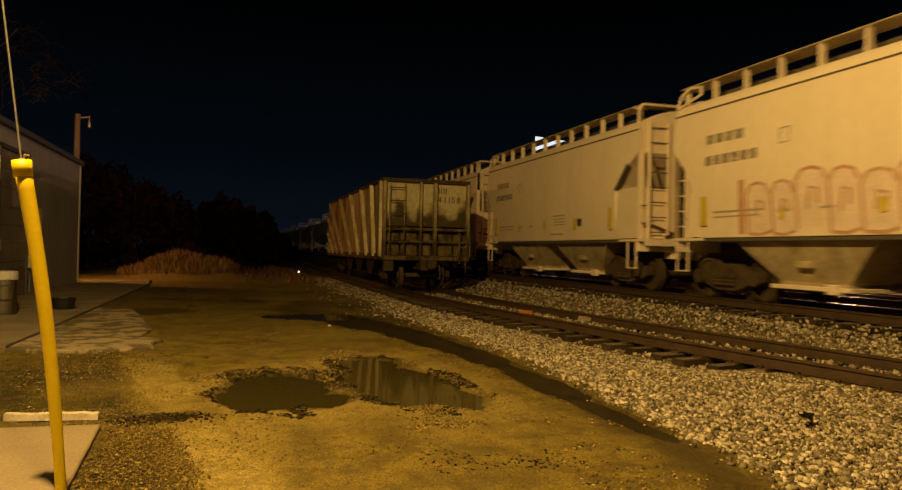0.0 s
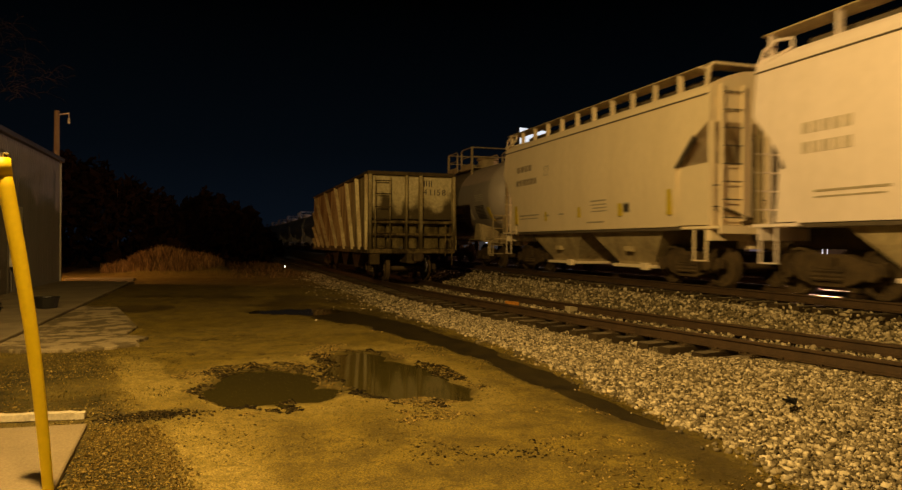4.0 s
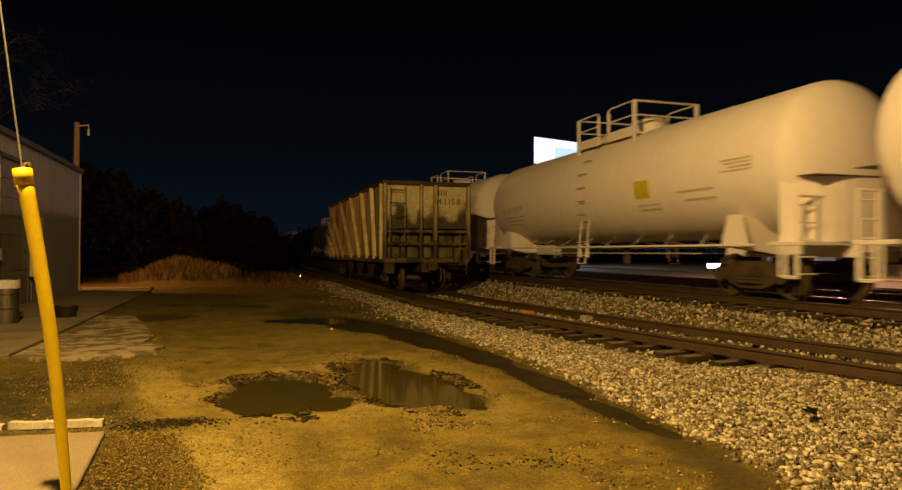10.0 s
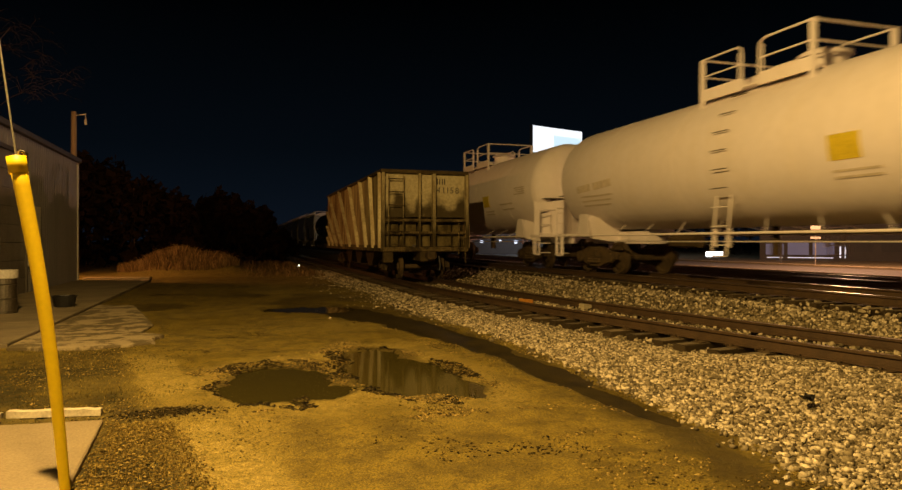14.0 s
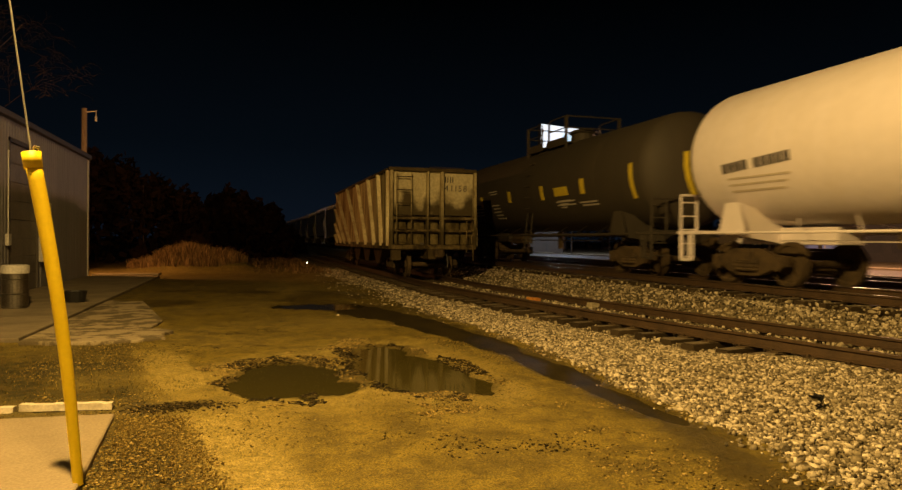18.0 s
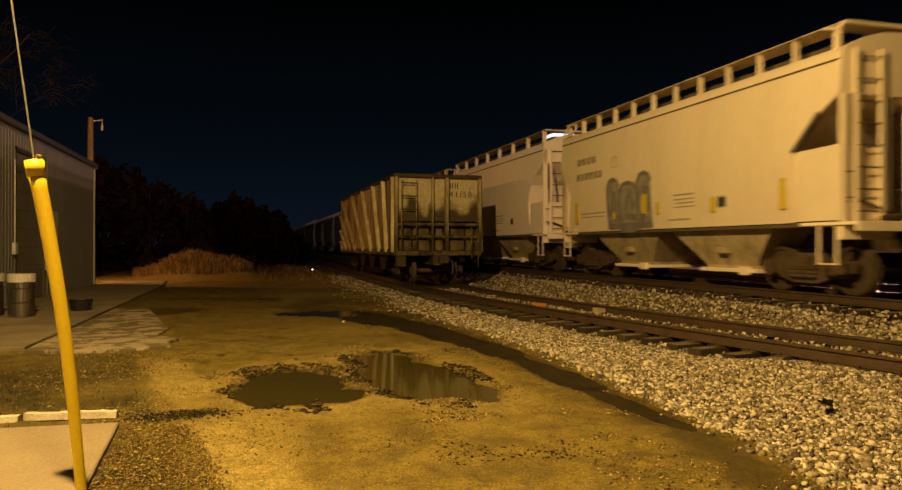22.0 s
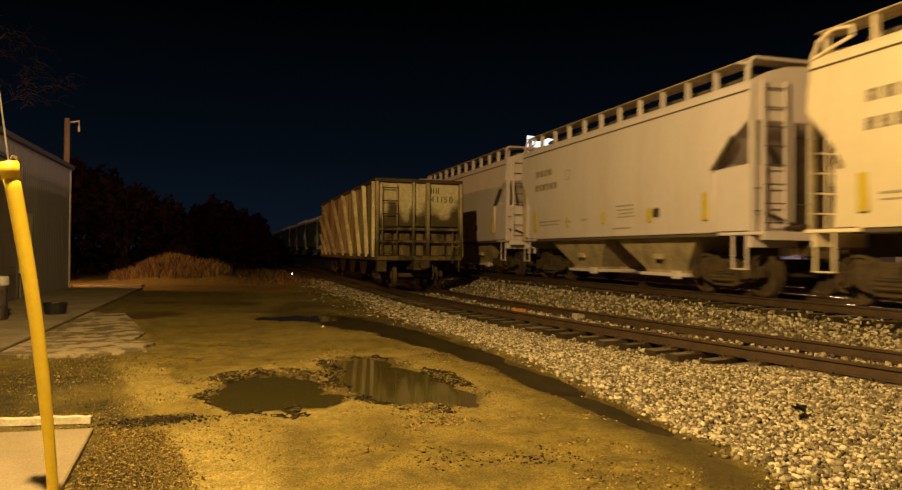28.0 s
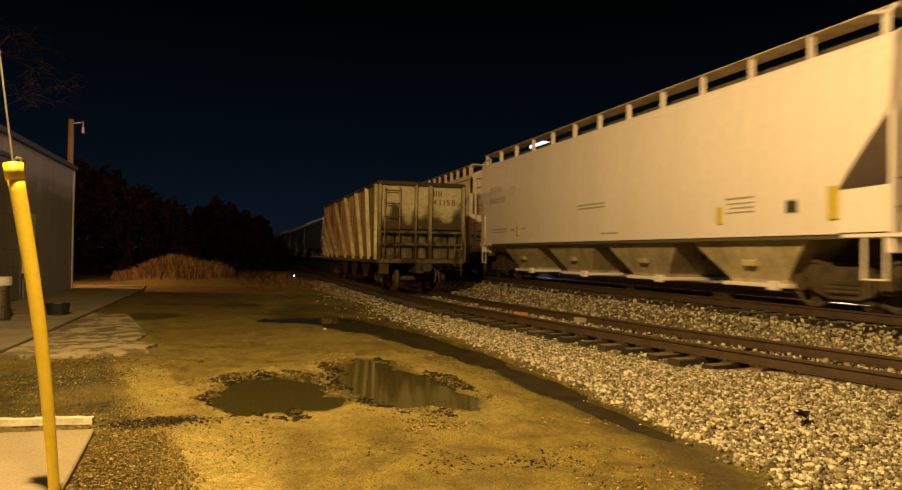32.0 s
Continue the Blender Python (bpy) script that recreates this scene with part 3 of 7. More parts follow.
def graded(lo, f0, f1, hi, step, grow):
    inner = list(np.arange(f0, f1 + 1e-6, step))
    up, s = [f1], step
    while up[-1] < hi:
        s *= grow
        up.append(up[-1] + s)
    dn, s = [f0], step
    while dn[-1] > lo:
        s *= grow
        dn.append(dn[-1] - s)
    return np.array(sorted(set(dn[1:])) + inner + up[1:])


def build_ground():
    gx = graded(-1500, -2.6, 5.0, 1500, 0.042, 1.085)
    gy = graded(-400, 3.4, 13.0, 2500, 0.05, 1.045)
    X, Y = np.meshgrid(gx, gy)
    Z = land(X, Y)
    nx, ny = len(gx), len(gy)
    idx = np.arange(nx * ny).reshape(ny, nx)
    faces = np.stack([idx[:-1, :-1], idx[:-1, 1:], idx[1:, 1:], idx[1:, :-1]], -1).reshape(-1, 4)
    me = from_arrays("ground", np.stack([X, Y, Z], -1).reshape(-1, 3), faces, M_GROUND, True)
    grass = smooth(-0.35, -0.62, X - 0.26 + 0.218 * (Y - 4.7) + 0.12 * wobble(X, Y, 1.5, 21)) * smooth(12.2, 11.0, Y) * (0.55 + 0.45 * smooth(-0.2, 0.5, wobble(X, Y, 2.1, 22)))
    grass = np.maximum(grass, smooth(-8, -14, X) * 0.8 + smooth(45, 60, Y) * 0.8)
    pale = smooth(0.9, 0.15, np.abs(X + 0.25 - 0.05 * (Y - 5))) * smooth(9.5, 6.0, Y) * 0.9
    pale = np.maximum(pale, 0.55 * smooth(0.2, 0.9, wobble(X, Y, 0.9, 23)) * smooth(14, 8, Y))
    for p in PUDDLES[:6]:
        d = dip(X, Y, p)
        pale = np.maximum(pale, 0.85 * smooth(2.2, 1.3, d + 0.3 * wobble(X, Y, 2.0, 24)))
    # pale gravel tongue; its edge against a shadow is put into the colour
    strip = np.abs(X - 0.14 + 0.218 * (Y - 4.7)) + 0.07 * wobble(X, Y, 3.0, 41) + 0.05 * wobble(X, Y, 9.0, 42)
    pale = pale * smooth(0.15, 0.4, strip)
    pale = np.maximum(pale, 1.15 * smooth(0.36, 0.22, strip) * (1 - 0.55 * smooth(0.9, 0.4, np.abs(Y - 7.4))) * smooth(11.3, 10.3, Y) * smooth(2.4, 4.2, Y))
    pale = np.maximum(pale, 0.9 * smooth(0.1, 0.6, wobble(X, Y, 2.6, 49) + 0.6 * wobble(X, Y, 8.0, 50) + 0.3) * smooth(1.2, 2.0, X) * smooth(3.3, 2.7, X) * smooth(6.8, 7.6, Y) * smooth(12.5, 11.0, Y))
    pale = np.maximum(pale, 0.8 * smooth(0.05, 0.7, wobble(X, Y, 0.7, 55) + 0.5 * wobble(X, Y, 2.2, 56)) * smooth(12, 15, Y) * smooth(-3, -1, X))
    pale = np.maximum(pale, smooth(33.0, 35.0, Y) * smooth(44, 40, Y) * smooth(4, 2, X))
    bed = smooth(3.92, 4.30, X - toe_at(Y) + 4.04 + 0.13 * wobble(X, Y, 1.6, 8) + 0.12 * wobble(X, Y, 7.0, 46))
    col = np.stack([np.clip(grass, 0, 1), np.clip(pale, 0, 1.15), bed, np.ones_like(bed)], -1).reshape(-1, 4)
    layer = me.color_attributes.new("layout", "FLOAT_COLOR", "POINT")
    layer.data.foreach_set("color", col.astype(np.float32).ravel())
    edge = 0.12 * wobble(X, Y, 1.0, 26) + 0.11 * wobble(X, Y, 4.4, 47) + 0.08 * wobble(X, Y, 11.0, 48)
    wet = 0.9 * smooth(0.46, 0.10, np.abs(X - np.interp(Y, [4.0, 5.2, 7.0, 9.0, 11.0, 13.0], [3.55, 3.78, 3.88, 3.90, 3.88, 3.62])) + edge) * smooth(20, 13, Y)
    for p in PUDDLES:
        wet = np.maximum(wet, 0.9 * smooth(1.3, 1.0, dip(X, Y, p) + 0.14 * wobble(X, Y, 4.0, 27)))
    wet = np.maximum(wet, 0.75 * smooth(0.15, 0.8, wobble(X, Y, 0.8, 28) + 0.4 * wobble(X, Y, 2.7, 57)) * smooth(9, 13, Y) * smooth(-3.5, -2.0, X) * smooth(32, 24, Y))
    wet = np.maximum(wet, 0.95 * smooth(0.26, 0.08, np.abs(Y - 7.25) + 0.12 * wobble(X, Y, 5.0, 43)) * smooth(0.50, 0.3, np.abs(X + 0.70)))
    wet = np.maximum(wet, 0.5 * smooth(0.55, 0.95, wobble(X, Y, 1.9, 44) + 0.3 * wobble(X, Y, 6.0, 45)) * smooth(0.2, 0.6, X) * smooth(9, 6, Y))
    layer = me.attributes.new("wet", "FLOAT", "POINT")
    layer.data.foreach_set("value", np.clip(wet, 0, 1).astype(np.float32).ravel())
    ob = new("ground", me)
    tagged(ob, "muddy yard of trodden earth, gravel and wintry grass", "ground", kind="structure")
    # standing water
    for i, (cx, cy, rx, ry, turn, _) in enumerate(PUDDLES):
        bm = bmesh.new()
        n = 40
        ring = []
        for k in range(n):
            a = 2 * math.pi * k / n
            u, v = (1.25 * rx + 0.04) * math.cos(a), (1.25 * ry + 0.04) * math.sin(a)
            ring.append(bm.verts.new((cx + u * math.cos(turn) - v * math.sin(turn), cy + u * math.sin(turn) + v * math.cos(turn), -0.006 - 0.0004 * i)))
        bm.faces.new(ring)
        bmesh.ops.triangulate(bm, faces=bm.faces[:])
        mud = i > 6
        w = new("mud_pool" if mud else "puddle", mesh_of("mud_pool" if mud else "puddle", bm, M_MUD if mud else M_WATER))
        tagged(w, "wet black mud standing in a rut beside the ballast" if mud else "shallow muddy rainwater puddle on the yard", "mud" if mud else "puddle", "pools in the yard")
    return ob


GROUND = build_ground()

# ---------------------------------------------------------------- tracks
RAIL_PROFILE = [(-0.07, -0.17), (0.07, -0.17), (0.07, -0.155), (0.012, -0.14), (0.010, -0.045), (0.036, -0.035), (0.037, -0.006), (0.028, 0.0), (-0.028, 0.0), (-0.037, -0.006), (-0.036, -0.035), (-0.010, -0.045), (-0.012, -0.14), (-0.07, -0.155)]


def rail(path, name, parent, head):
    bm = bmesh.new()
    rings = []
    for i, (x, y, z) in enumerate(path):
        x2, y2, _ = path[min(i + 1, len(path) - 1)]
        x1, y1, _ = path[max(i - 1, 0)]
        d = Vector((x2 - x1, y2 - y1, 0)).normalized()
        sx = Vector((d.y, -d.x, 0))
        rings.append([bm.verts.new(Vector((x, y, z)) + sx * a + Vector((0, 0, b))) for a, b in RAIL_PROFILE])
    n = len(RAIL_PROFILE)
    for A, B in zip(rings, rings[1:]):
        for i in range(n):
            f = bm.faces.new((A[i], B[i], B[(i + 1) % n], A[(i + 1) % n]))
            f.material_index = 1 if i in (6, 7, 8) else 0
    bm.faces.new(rings[0])
    bm.faces.new(rings[-1][::-1])
    bmesh.ops.recalc_face_normals(bm, faces=bm.faces[:])
    me = mesh_of(name, bm, M_RUSTRAIL)
    me.materials.append(head)
    return part(name, me, None, parent)


def tie_mesh(seed):
    r = random.Random(seed)
    bm = boxes((-1.3, 1.3, -0.115, 0.115, -0.18, 0.0), bevel=0.012)
    for v in bm.verts:
        v.co += Vector((r.uniform(-0.02, 0.02), r.uniform(-0.008, 0.008), r.uniform(-0.008, 0.004)))
    bm.normal_update()
    # upward faces take a paler timber than the sides and ends
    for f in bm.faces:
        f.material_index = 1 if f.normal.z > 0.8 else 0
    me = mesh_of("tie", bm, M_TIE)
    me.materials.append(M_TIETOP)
    return me


TIES = [tie_mesh(s) for s in range(5)]
PLATE = mesh_of("tie_plate", boxes((-0.17, 0.17, -0.09, 0.09, 0.0, 0.018), (0.085, 0.125, -0.06, -0.03, 0.018, 0.045), (-0.125, -0.085, 0.03, 0.06, 0.018, 0.045)), M_GRIME)


def track(name, label, centre, top, y0, y1, step, head, plates):
    t = thing(name, label, "railway track", kind="structure")
    r = random.Random(len(name))
    for side in (-0.755, 0.755):
        ys = np.arange(y0, min(y1, 60) + 0.1, 0.8).tolist() + ([] if y1 <= 60 else np.arange(70, y1, 30).tolist())
        rail([(centre(y) + side, y, top) for y in ys], "rail", t, head)
    y = y0 + 0.2
    k = 0
    while y < min(y1, 62):
        a = math.atan2(centre(y + 0.5) - centre(y - 0.5), 1.0)
        m = Matrix.Translation((centre(y) + r.uniform(-0.05, 0.05), y, top - 0.19 + r.uniform(-0.008, 0.004))) @ Matrix.Rotation(-a + r.uniform(-0.02, 0.02), 4, "Z")
        tie = part("tie", TIES[r.randrange(5)], None, t, at=m)
        if plates and y < 22:
            for side in (-0.755, 0.755):
                part("tie_plate", PLATE, None, tie, at=Matrix.Translation((side, 0, 0.0)))
        y += step + r.uniform(-0.05, 0.05)
        k += 1
    return t


track("siding_track", "rusty siding rails on dark timber ties", siding_centre, SIDE_Z, -1.5, 75, 0.54, M_RUSTRAIL, True)
track("main_track", "running rails with bright heads on timber ties", lambda y: MAIN_X, MAIN_Z, -14, 620, 0.54, M_RAILHEAD, False)
track("second_main_track", "running rails with bright heads on timber ties", lambda y: 15.45, MAIN_Z, -14, 620, 0.54, M_RAILHEAD, False)


# ---------------------------------------------------------------- ballast
def stones(name, label, count, place, size, seed, mat=M_STONE, flat=0.8):
    """Many small angular stones in one mesh."""
    r = np.random.RandomState(seed)
    P = place(r, count)
    n = len(P)
    base = np.array([(a, b, c) for c in (-1, 1) for b in (-1, 1) for a in (-1, 1)], float) * 0.72
    quad = np.array([(0, 2, 3, 1), (4, 5, 7, 6), (0, 1, 5, 4), (2, 6, 7, 3), (0, 4, 6, 2), (1, 3, 7, 5)])
    tri = np.concatenate([quad[:, [0, 1, 2]], quad[:, [0, 2, 3]]])
    V = base[None] * r.uniform(0.45, 1.25, (n, 8, 3))
    s = (size[0] + (size[1] - size[0]) * r.rand(n, 1, 1) ** 1.7) * np.where(r.rand(n, 1, 1) < 0.07, 1.45, 1.0)
    V = V * s * np.stack([r.uniform(0.75, 1.35, (n, 1)), r.uniform(0.7, 1.2, (n, 1)), r.uniform(flat * 0.7, flat * 1.3, (n, 1))], -1)
    a, b = r.uniform(0, 6.28, (n, 1)), r.normal(0, 0.1 + 0.9 * flat, (n, 1))
    y2, z2 = V[..., 1] * np.cos(b) - V[..., 2] * np.sin(b), V[..., 1] * np.sin(b) + V[..., 2] * np.cos(b)
    x3, y3 = V[..., 0] * np.cos(a) - y2 * np.sin(a), V[..., 0] * np.sin(a) + y2 * np.cos(a)
    W = np.stack([x3, y3, z2], -1) + P[:, None, :]
    F = (tri[None] + (np.arange(n) * 8)[:, None, None]).reshape(-1, 3)
    ob = new(name, from_arrays(name, W.reshape(-1, 3), F, mat))
    return tagged(ob, label, "gravel", kind="stuff")


def on_land(x, y, lift):
    return np.stack([x, y, land(x, y) + lift], -1)


def near_bank(r, n):
    y = 3.0 + 13.0 * r.rand(n) ** 1.25
    c = 5.62 + 0.0172 * (22 - y) ** 1.7 + 0.755
    lo = toe_at(y) - 0.06
    x = lo + (c - 1.05 - 0.26 * smooth(7.3, 8.6, y) - lo) * r.rand(n) ** 0.92
    return on_land(x, y, r.uniform(-0.004, 0.020, n))


def far_bank(r, n):
    y = 15.0 + 24.0 * r.rand(n) ** 1.4
    c = np.where(y < 22, 5.62 + 0.0172 * np.clip(22 - y, 0, None) ** 1.7, 5.62) + 0.755
    lo = 4.1 + 0.35 * wobble(y, y, 0.9, 51) + 0.2 * wobble(y, y, 3.0, 52)
    x = lo + (c - 1.28 - lo) * r.rand(n) ** 0.8
    return on_land(x, y, r.uniform(0.0, 0.025, n))


def shoulder_cribs(r, n):
    y = 6.5 + 19.0 * r.rand(n) ** 1.2
    c = np.where(y < 22, 5.62 + 0.0172 * np.clip(22 - y, 0, None) ** 1.7, 5.62) + 0.755
    x = c - r.uniform(0.84, 1.27, n)
    return np.stack([x, y, np.full(n, SIDE_Z - 0.285) + r.uniform(-0.09, 0.02, n)], -1)


def far_strays(r, n):
    x, y = r.uniform(1.0, 4.4, n * 3), 14.0 + 22.0 * r.rand(n * 3)
    keep = (0.5 * wobble(x, y, 3.3, 53) + 0.5 * wobble(x, y, 9.0, 54) + 0.8 * (x - 4.0) + r.normal(0, 0.5, len(x)) > 0.1)
    for p in PUDDLES:
        keep &= dip(x, y, p) > 1.05
    return on_land(x[keep][:n], y[keep][:n], 0.003)


def between_tracks(r, n):
    y = 5.0 + 25.0 * r.rand(n) ** 1.6
    c = np.where(y < 22, 5.62 + 0.0172 * np.clip(22 - y, 0, None) ** 1.7, 5.62) + 0.755
    lo, hi = c + 0.95, 10.1
    x = lo + (hi - lo) * r.rand(n)
    return on_land(x, y, r.uniform(0.0, 0.03, n))


def in_cribs(r, n):
    y = 3.5 + 20.0 * r.rand(n) ** 1.2
    c = np.where(y < 22, 5.62 + 0.0172 * np.clip(22 - y, 0, None) ** 1.7, 5.62) + 0.755
    x = c + r.uniform(-0.68, 0.68, n)
    return np.stack([x, y, np.full(n, SIDE_Z - 0.205) + r.uniform(-0.02, 0.04, n)], -1)


def main_cribs(r, n):
    y = 4.0 + 40.0 * r.rand(n) ** 1.5
    x = r.uniform(9.9, 17.2, n)
    return np.stack([x, y, np.full(n, MAIN_Z - 0.235) + r.uniform(-0.03, 0.03, n)], -1)


def toe_strays(r, n):
    y = 3.0 + 17.0 * r.rand(n) ** 1.2
    x = toe_at(y) - 0.02 - np.abs(r.normal(0, 0.14, n)) + 0.1 * wobble(y, y, 1.7, 40)
    return on_land(x, y, r.uniform(-0.004, 0.008, n))


def yard_chips(r, n):
    x, y = r.uniform(-3.2, 4.2, n), 3.2 + 13 * r.rand(n) ** 1.6
    keep = (wobble(x, y, 1.7, 31) + 0.7 * smooth(1.0, -1.2, x) * smooth(8, 5, y) > 0.15)
    keep &= (x > 0.14 - 0.218 * (y - 4.7) - 0.42) | (r.rand(n) < 0.25)
    for p in PUDDLES:
        keep &= dip(x, y, p) > 0.95
    x, y = x[keep], y[keep]
    return on_land(x, y, 0.002)


def puddle_rims(r, n):
    x, y = r.uniform(-0.6, 3.4, n * 10), r.uniform(6.2, 11.6, n * 10)
    d = np.min([dip(x, y, p) for p in PUDDLES[:6]], axis=0) + 0.16 * wobble(x, y, 3.4, 5) + 0.12 * wobble(x, y, 8.0, 6)
    keep = (d > 0.93) & (d < 1.42) & (wobble(x, y, 3.1, 33) + 0.5 * wobble(x, y, 7.3, 34) > 0.02)
    x, y = x[keep][:n], y[keep][:n]
    return on_land(x, y, 0.003)


def scattered(r, n):
    x, y = r.uniform(-1.4, 3.6, n * 5), 3.3 + 11 * r.rand(n * 5) ** 1.3
    keep = wobble(x, y, 2.4, 35) + 0.8 * wobble(x, y, 6.0, 36) > 0.75
    x, y = x[keep][:n], y[keep][:n]
    return on_land(x, y, 0.002)


stones("dark_litter", "sodden dark leaf litter round the puddles", 4200, puddle_rims, (0.006, 0.026), 17, M_DARKLITTER, 0.25)


def bar_litter(r, n):
    x, y = -0.62 + 0.26 * r.normal(0, 1, n), 7.22 + 0.10 * r.normal(0, 1, n)
    return on_land(x, y, 0.004)


stones("dark_litter", "dark sodden leaves heaped by the parking bar's end", 700, bar_litter, (0.006, 0.024), 19, M_DARKLITTER, 0.3)
stones("dark_litter", "dark leaf litter strewn over the mud", 3200, scattered, (0.006, 0.018), 18, M_DARKLITTER, 0.25)

stones("ballast", "crushed pale limestone ballast on the siding's shoulder", 56000, near_bank, (0.010, 0.031), 1)
stones("ballast", "crushed pale limestone ballast along the siding", 14000, far_bank, (0.020, 0.050), 2)
stones("ballast", "crushed limestone ballast between siding and main track", 16000, between_tracks, (0.018, 0.046), 3)
stones("ballast", "crushed limestone between the siding's ties", 6500, in_cribs, (0.018, 0.046), 4)
stones("ballast", "dark soiled ballast of the main tracks", 6500, main_cribs, (0.03, 0.055), 5)
stones("ballast", "stray ballast stones in the mud below the shoulder", 4200, toe_strays, (0.010, 0.036), 9)
stones("ballast", "crushed limestone between the ends of the siding's ties", 4500, shoulder_cribs, (0.018, 0.042), 21)
stones("ballast", "stray stones trodden into the mud along the siding", 2600, far_strays, (0.010, 0.036), 22)
stones("grit", "wood chips and grit trodden into the yard", 26000, yard_chips, (0.003, 0.013), 6, M_CHIPS, 0.4)


def verge_leaves(r, n):
    x, y = r.uniform(-2.6, 0.6, n * 3), 3.2 + 8.5 * r.rand(n * 3) ** 1.4
    keep = (x < 0.10 - 0.218 * (y - 4.7) - 0.20 + 0.22 * wobble(x, y, 2.3, 60)) & (wobble(x, y, 1.9, 61) + 0.6 * wobble(x, y, 6.5, 62) > -0.25)
    return on_land(x[keep][:n], y[keep][:n], 0.012)


def rim_crumbs(r, n):
    x, y = r.uniform(-0.9, 3.7, n * 10), r.uniform(5.6, 12.4, n * 10)
    d = np.min([dip(x, y, p) for p in PUDDLES[:6]], axis=0) + 0.2 * wobble(x, y, 2.8, 63)
    keep = (d > 0.98) & (d < 2.1) & (wobble(x, y, 2.6, 64) + 0.6 * wobble(x, y, 8.1, 65) > 0.9 * (d - 1.15))
    return on_land(x[keep][:n], y[keep][:n], 0.003)


def bed_crumbs(r, n):
    y = 3.4 + 11.0 * r.rand(n) ** 1.3
    x = toe_at(y) - 0.25 - 1.5 * r.rand(n) ** 1.3
    keep = wobble(x, y, 2.1, 66) + 0.7 * wobble(x, y, 6.7, 67) > 0.1
    for p in PUDDLES:
        keep &= dip(x, y, p) > 1.0
    return on_land(x[keep], y[keep], 0.003)


stones("leaf_litter", "dry curled leaves and straw over the wintry grass", 8500, verge_leaves, (0.004, 0.015), 31, M_LEAFSCRAP, 0.22)
stones("grit", "pale crumbs of gravel and leaf round the puddles", 6500, rim_crumbs, (0.004, 0.016), 32, M_STRAWLEAF, 0.35)
stones("grit", "gravel crumbs and leaf scraps trodden into the mud beside the ditch", 7500, bed_crumbs, (0.004, 0.016), 33, M_STRAWLEAF, 0.35)


# ---------------------------------------------------------------- running gear shared by all cars
WHEEL_R = 0.457
WHEELSETS = []


def wheel_mesh():
    bm = bmesh.new()
    for s in (-1, 1):
        lathe(bm, [(0.10, s * 0.66), (0.13, s * 0.70), (0.36, s * 0.715), (0.39, s * 0.69), (WHEEL_R + 0.025, s * 0.69), (WHEEL_R + 0.02, s * 0.715), (WHEEL_R, s * 0.73), (WHEEL_R - 0.006, s * 0.815), (0.39, s * 0.82), (0.37, s * 0.775), (0.15, s * 0.79), (0.12, s * 0.85), (0.04, s * 0.86)], 22, "x")
    lathe(bm, [(0.085, -0.7), (0.085, 0.7)], 10, "x")
    lathe(bm, [(0.075, -1.08), (0.075, -0.84)], 10, "x")
    lathe(bm, [(0.075, 0.84), (0.075, 1.08)], 10, "x")
    # web holes make the turning visible
    for s in (-1, 1):
        for k in range(3):
            a = 2.094 * k
            box(bm, s * 0.80 - 0.006, s * 0.80 + 0.006, 0.25 * math.cos(a) - 0.035, 0.25 * math.cos(a) + 0.035, 0.25 * math.sin(a) - 0.035, 0.25 * math.sin(a) + 0.035)
    return mesh_of("wheelset", bm, M_GRIME)


def frame_mesh():
    bm = bmesh.new()
    side = [(-1.12, 0.42), (-1.12, 0.62), (-0.72, 0.66), (-0.40, 0.78), (0.40, 0.78), (0.72, 0.66), (1.12, 0.62), (1.12, 0.42), (0.80, 0.42), (0.62, 0.30), (0.30, 0.20), (-0.30, 0.20), (-0.62, 0.30), (-0.80, 0.42)]
    prism(bm, side, "x", -0.07, 0.07)
    for k in range(5):
        lathe(bm, [(0.055, 0.30), (0.075, 0.33), (0.055, 0.36), (0.075, 0.40), (0.055, 0.44), (0.075, 0.48), (0.055, 0.56)], 8, "z", (-0.10, -0.26 + 0.13 * k, 0.0))
    for y in (-0.89, 0.89):
        lathe(bm, [(0.14, -0.13), (0.15, -0.10), (0.15, -0.02)], 12, "x", (0, y, 0.457))
    return mesh_of("side_frame", bm, M_GRIME)


WHEEL = wheel_mesh()
SIDE_FRAME = frame_mesh()
BOLSTER = mesh_of("bolster", boxes((-1.15, 1.15, -0.2, 0.2, 0.50, 0.72), (-0.3, 0.3, -0.25, 0.25, 0.72, 0.86), (-0.9, 0.9, -0.62, -0.55, 0.3, 0.38), (-0.9, 0.9, 0.55, 0.62, 0.3, 0.38), bevel=0.02), M_GRIME)
COUPLER = mesh_of("coupler", boxes((-0.10, 0.10, -0.40, 0.25, 0.80, 0.96), (-0.16, 0.13, -0.62, -0.40, 0.74, 1.02), (0.06, 0.2, -0.52, -0.30, 0.78, 0.98), bevel=0.025), M_GRIME)


def truck(car, y, turns):
    t = part("truck", BOLSTER, None, car, "dark grimy four-wheel truck", Matrix.Translation((0, y, 0)))
    for s in (-1, 1):
        part("side_frame", SIDE_FRAME, None, t, at=Matrix.Translation((s * 0.98, 0, 0)) @ Matrix.Rotation(0 if s < 0 else math.pi, 4, "Z"))
    for dy in (-0.89, 0.89):
        w = new("wheelset", WHEEL)
        w.parent = t
        w.matrix_parent_inverse = Matrix.Translation((0, dy, WHEEL_R))
    return t


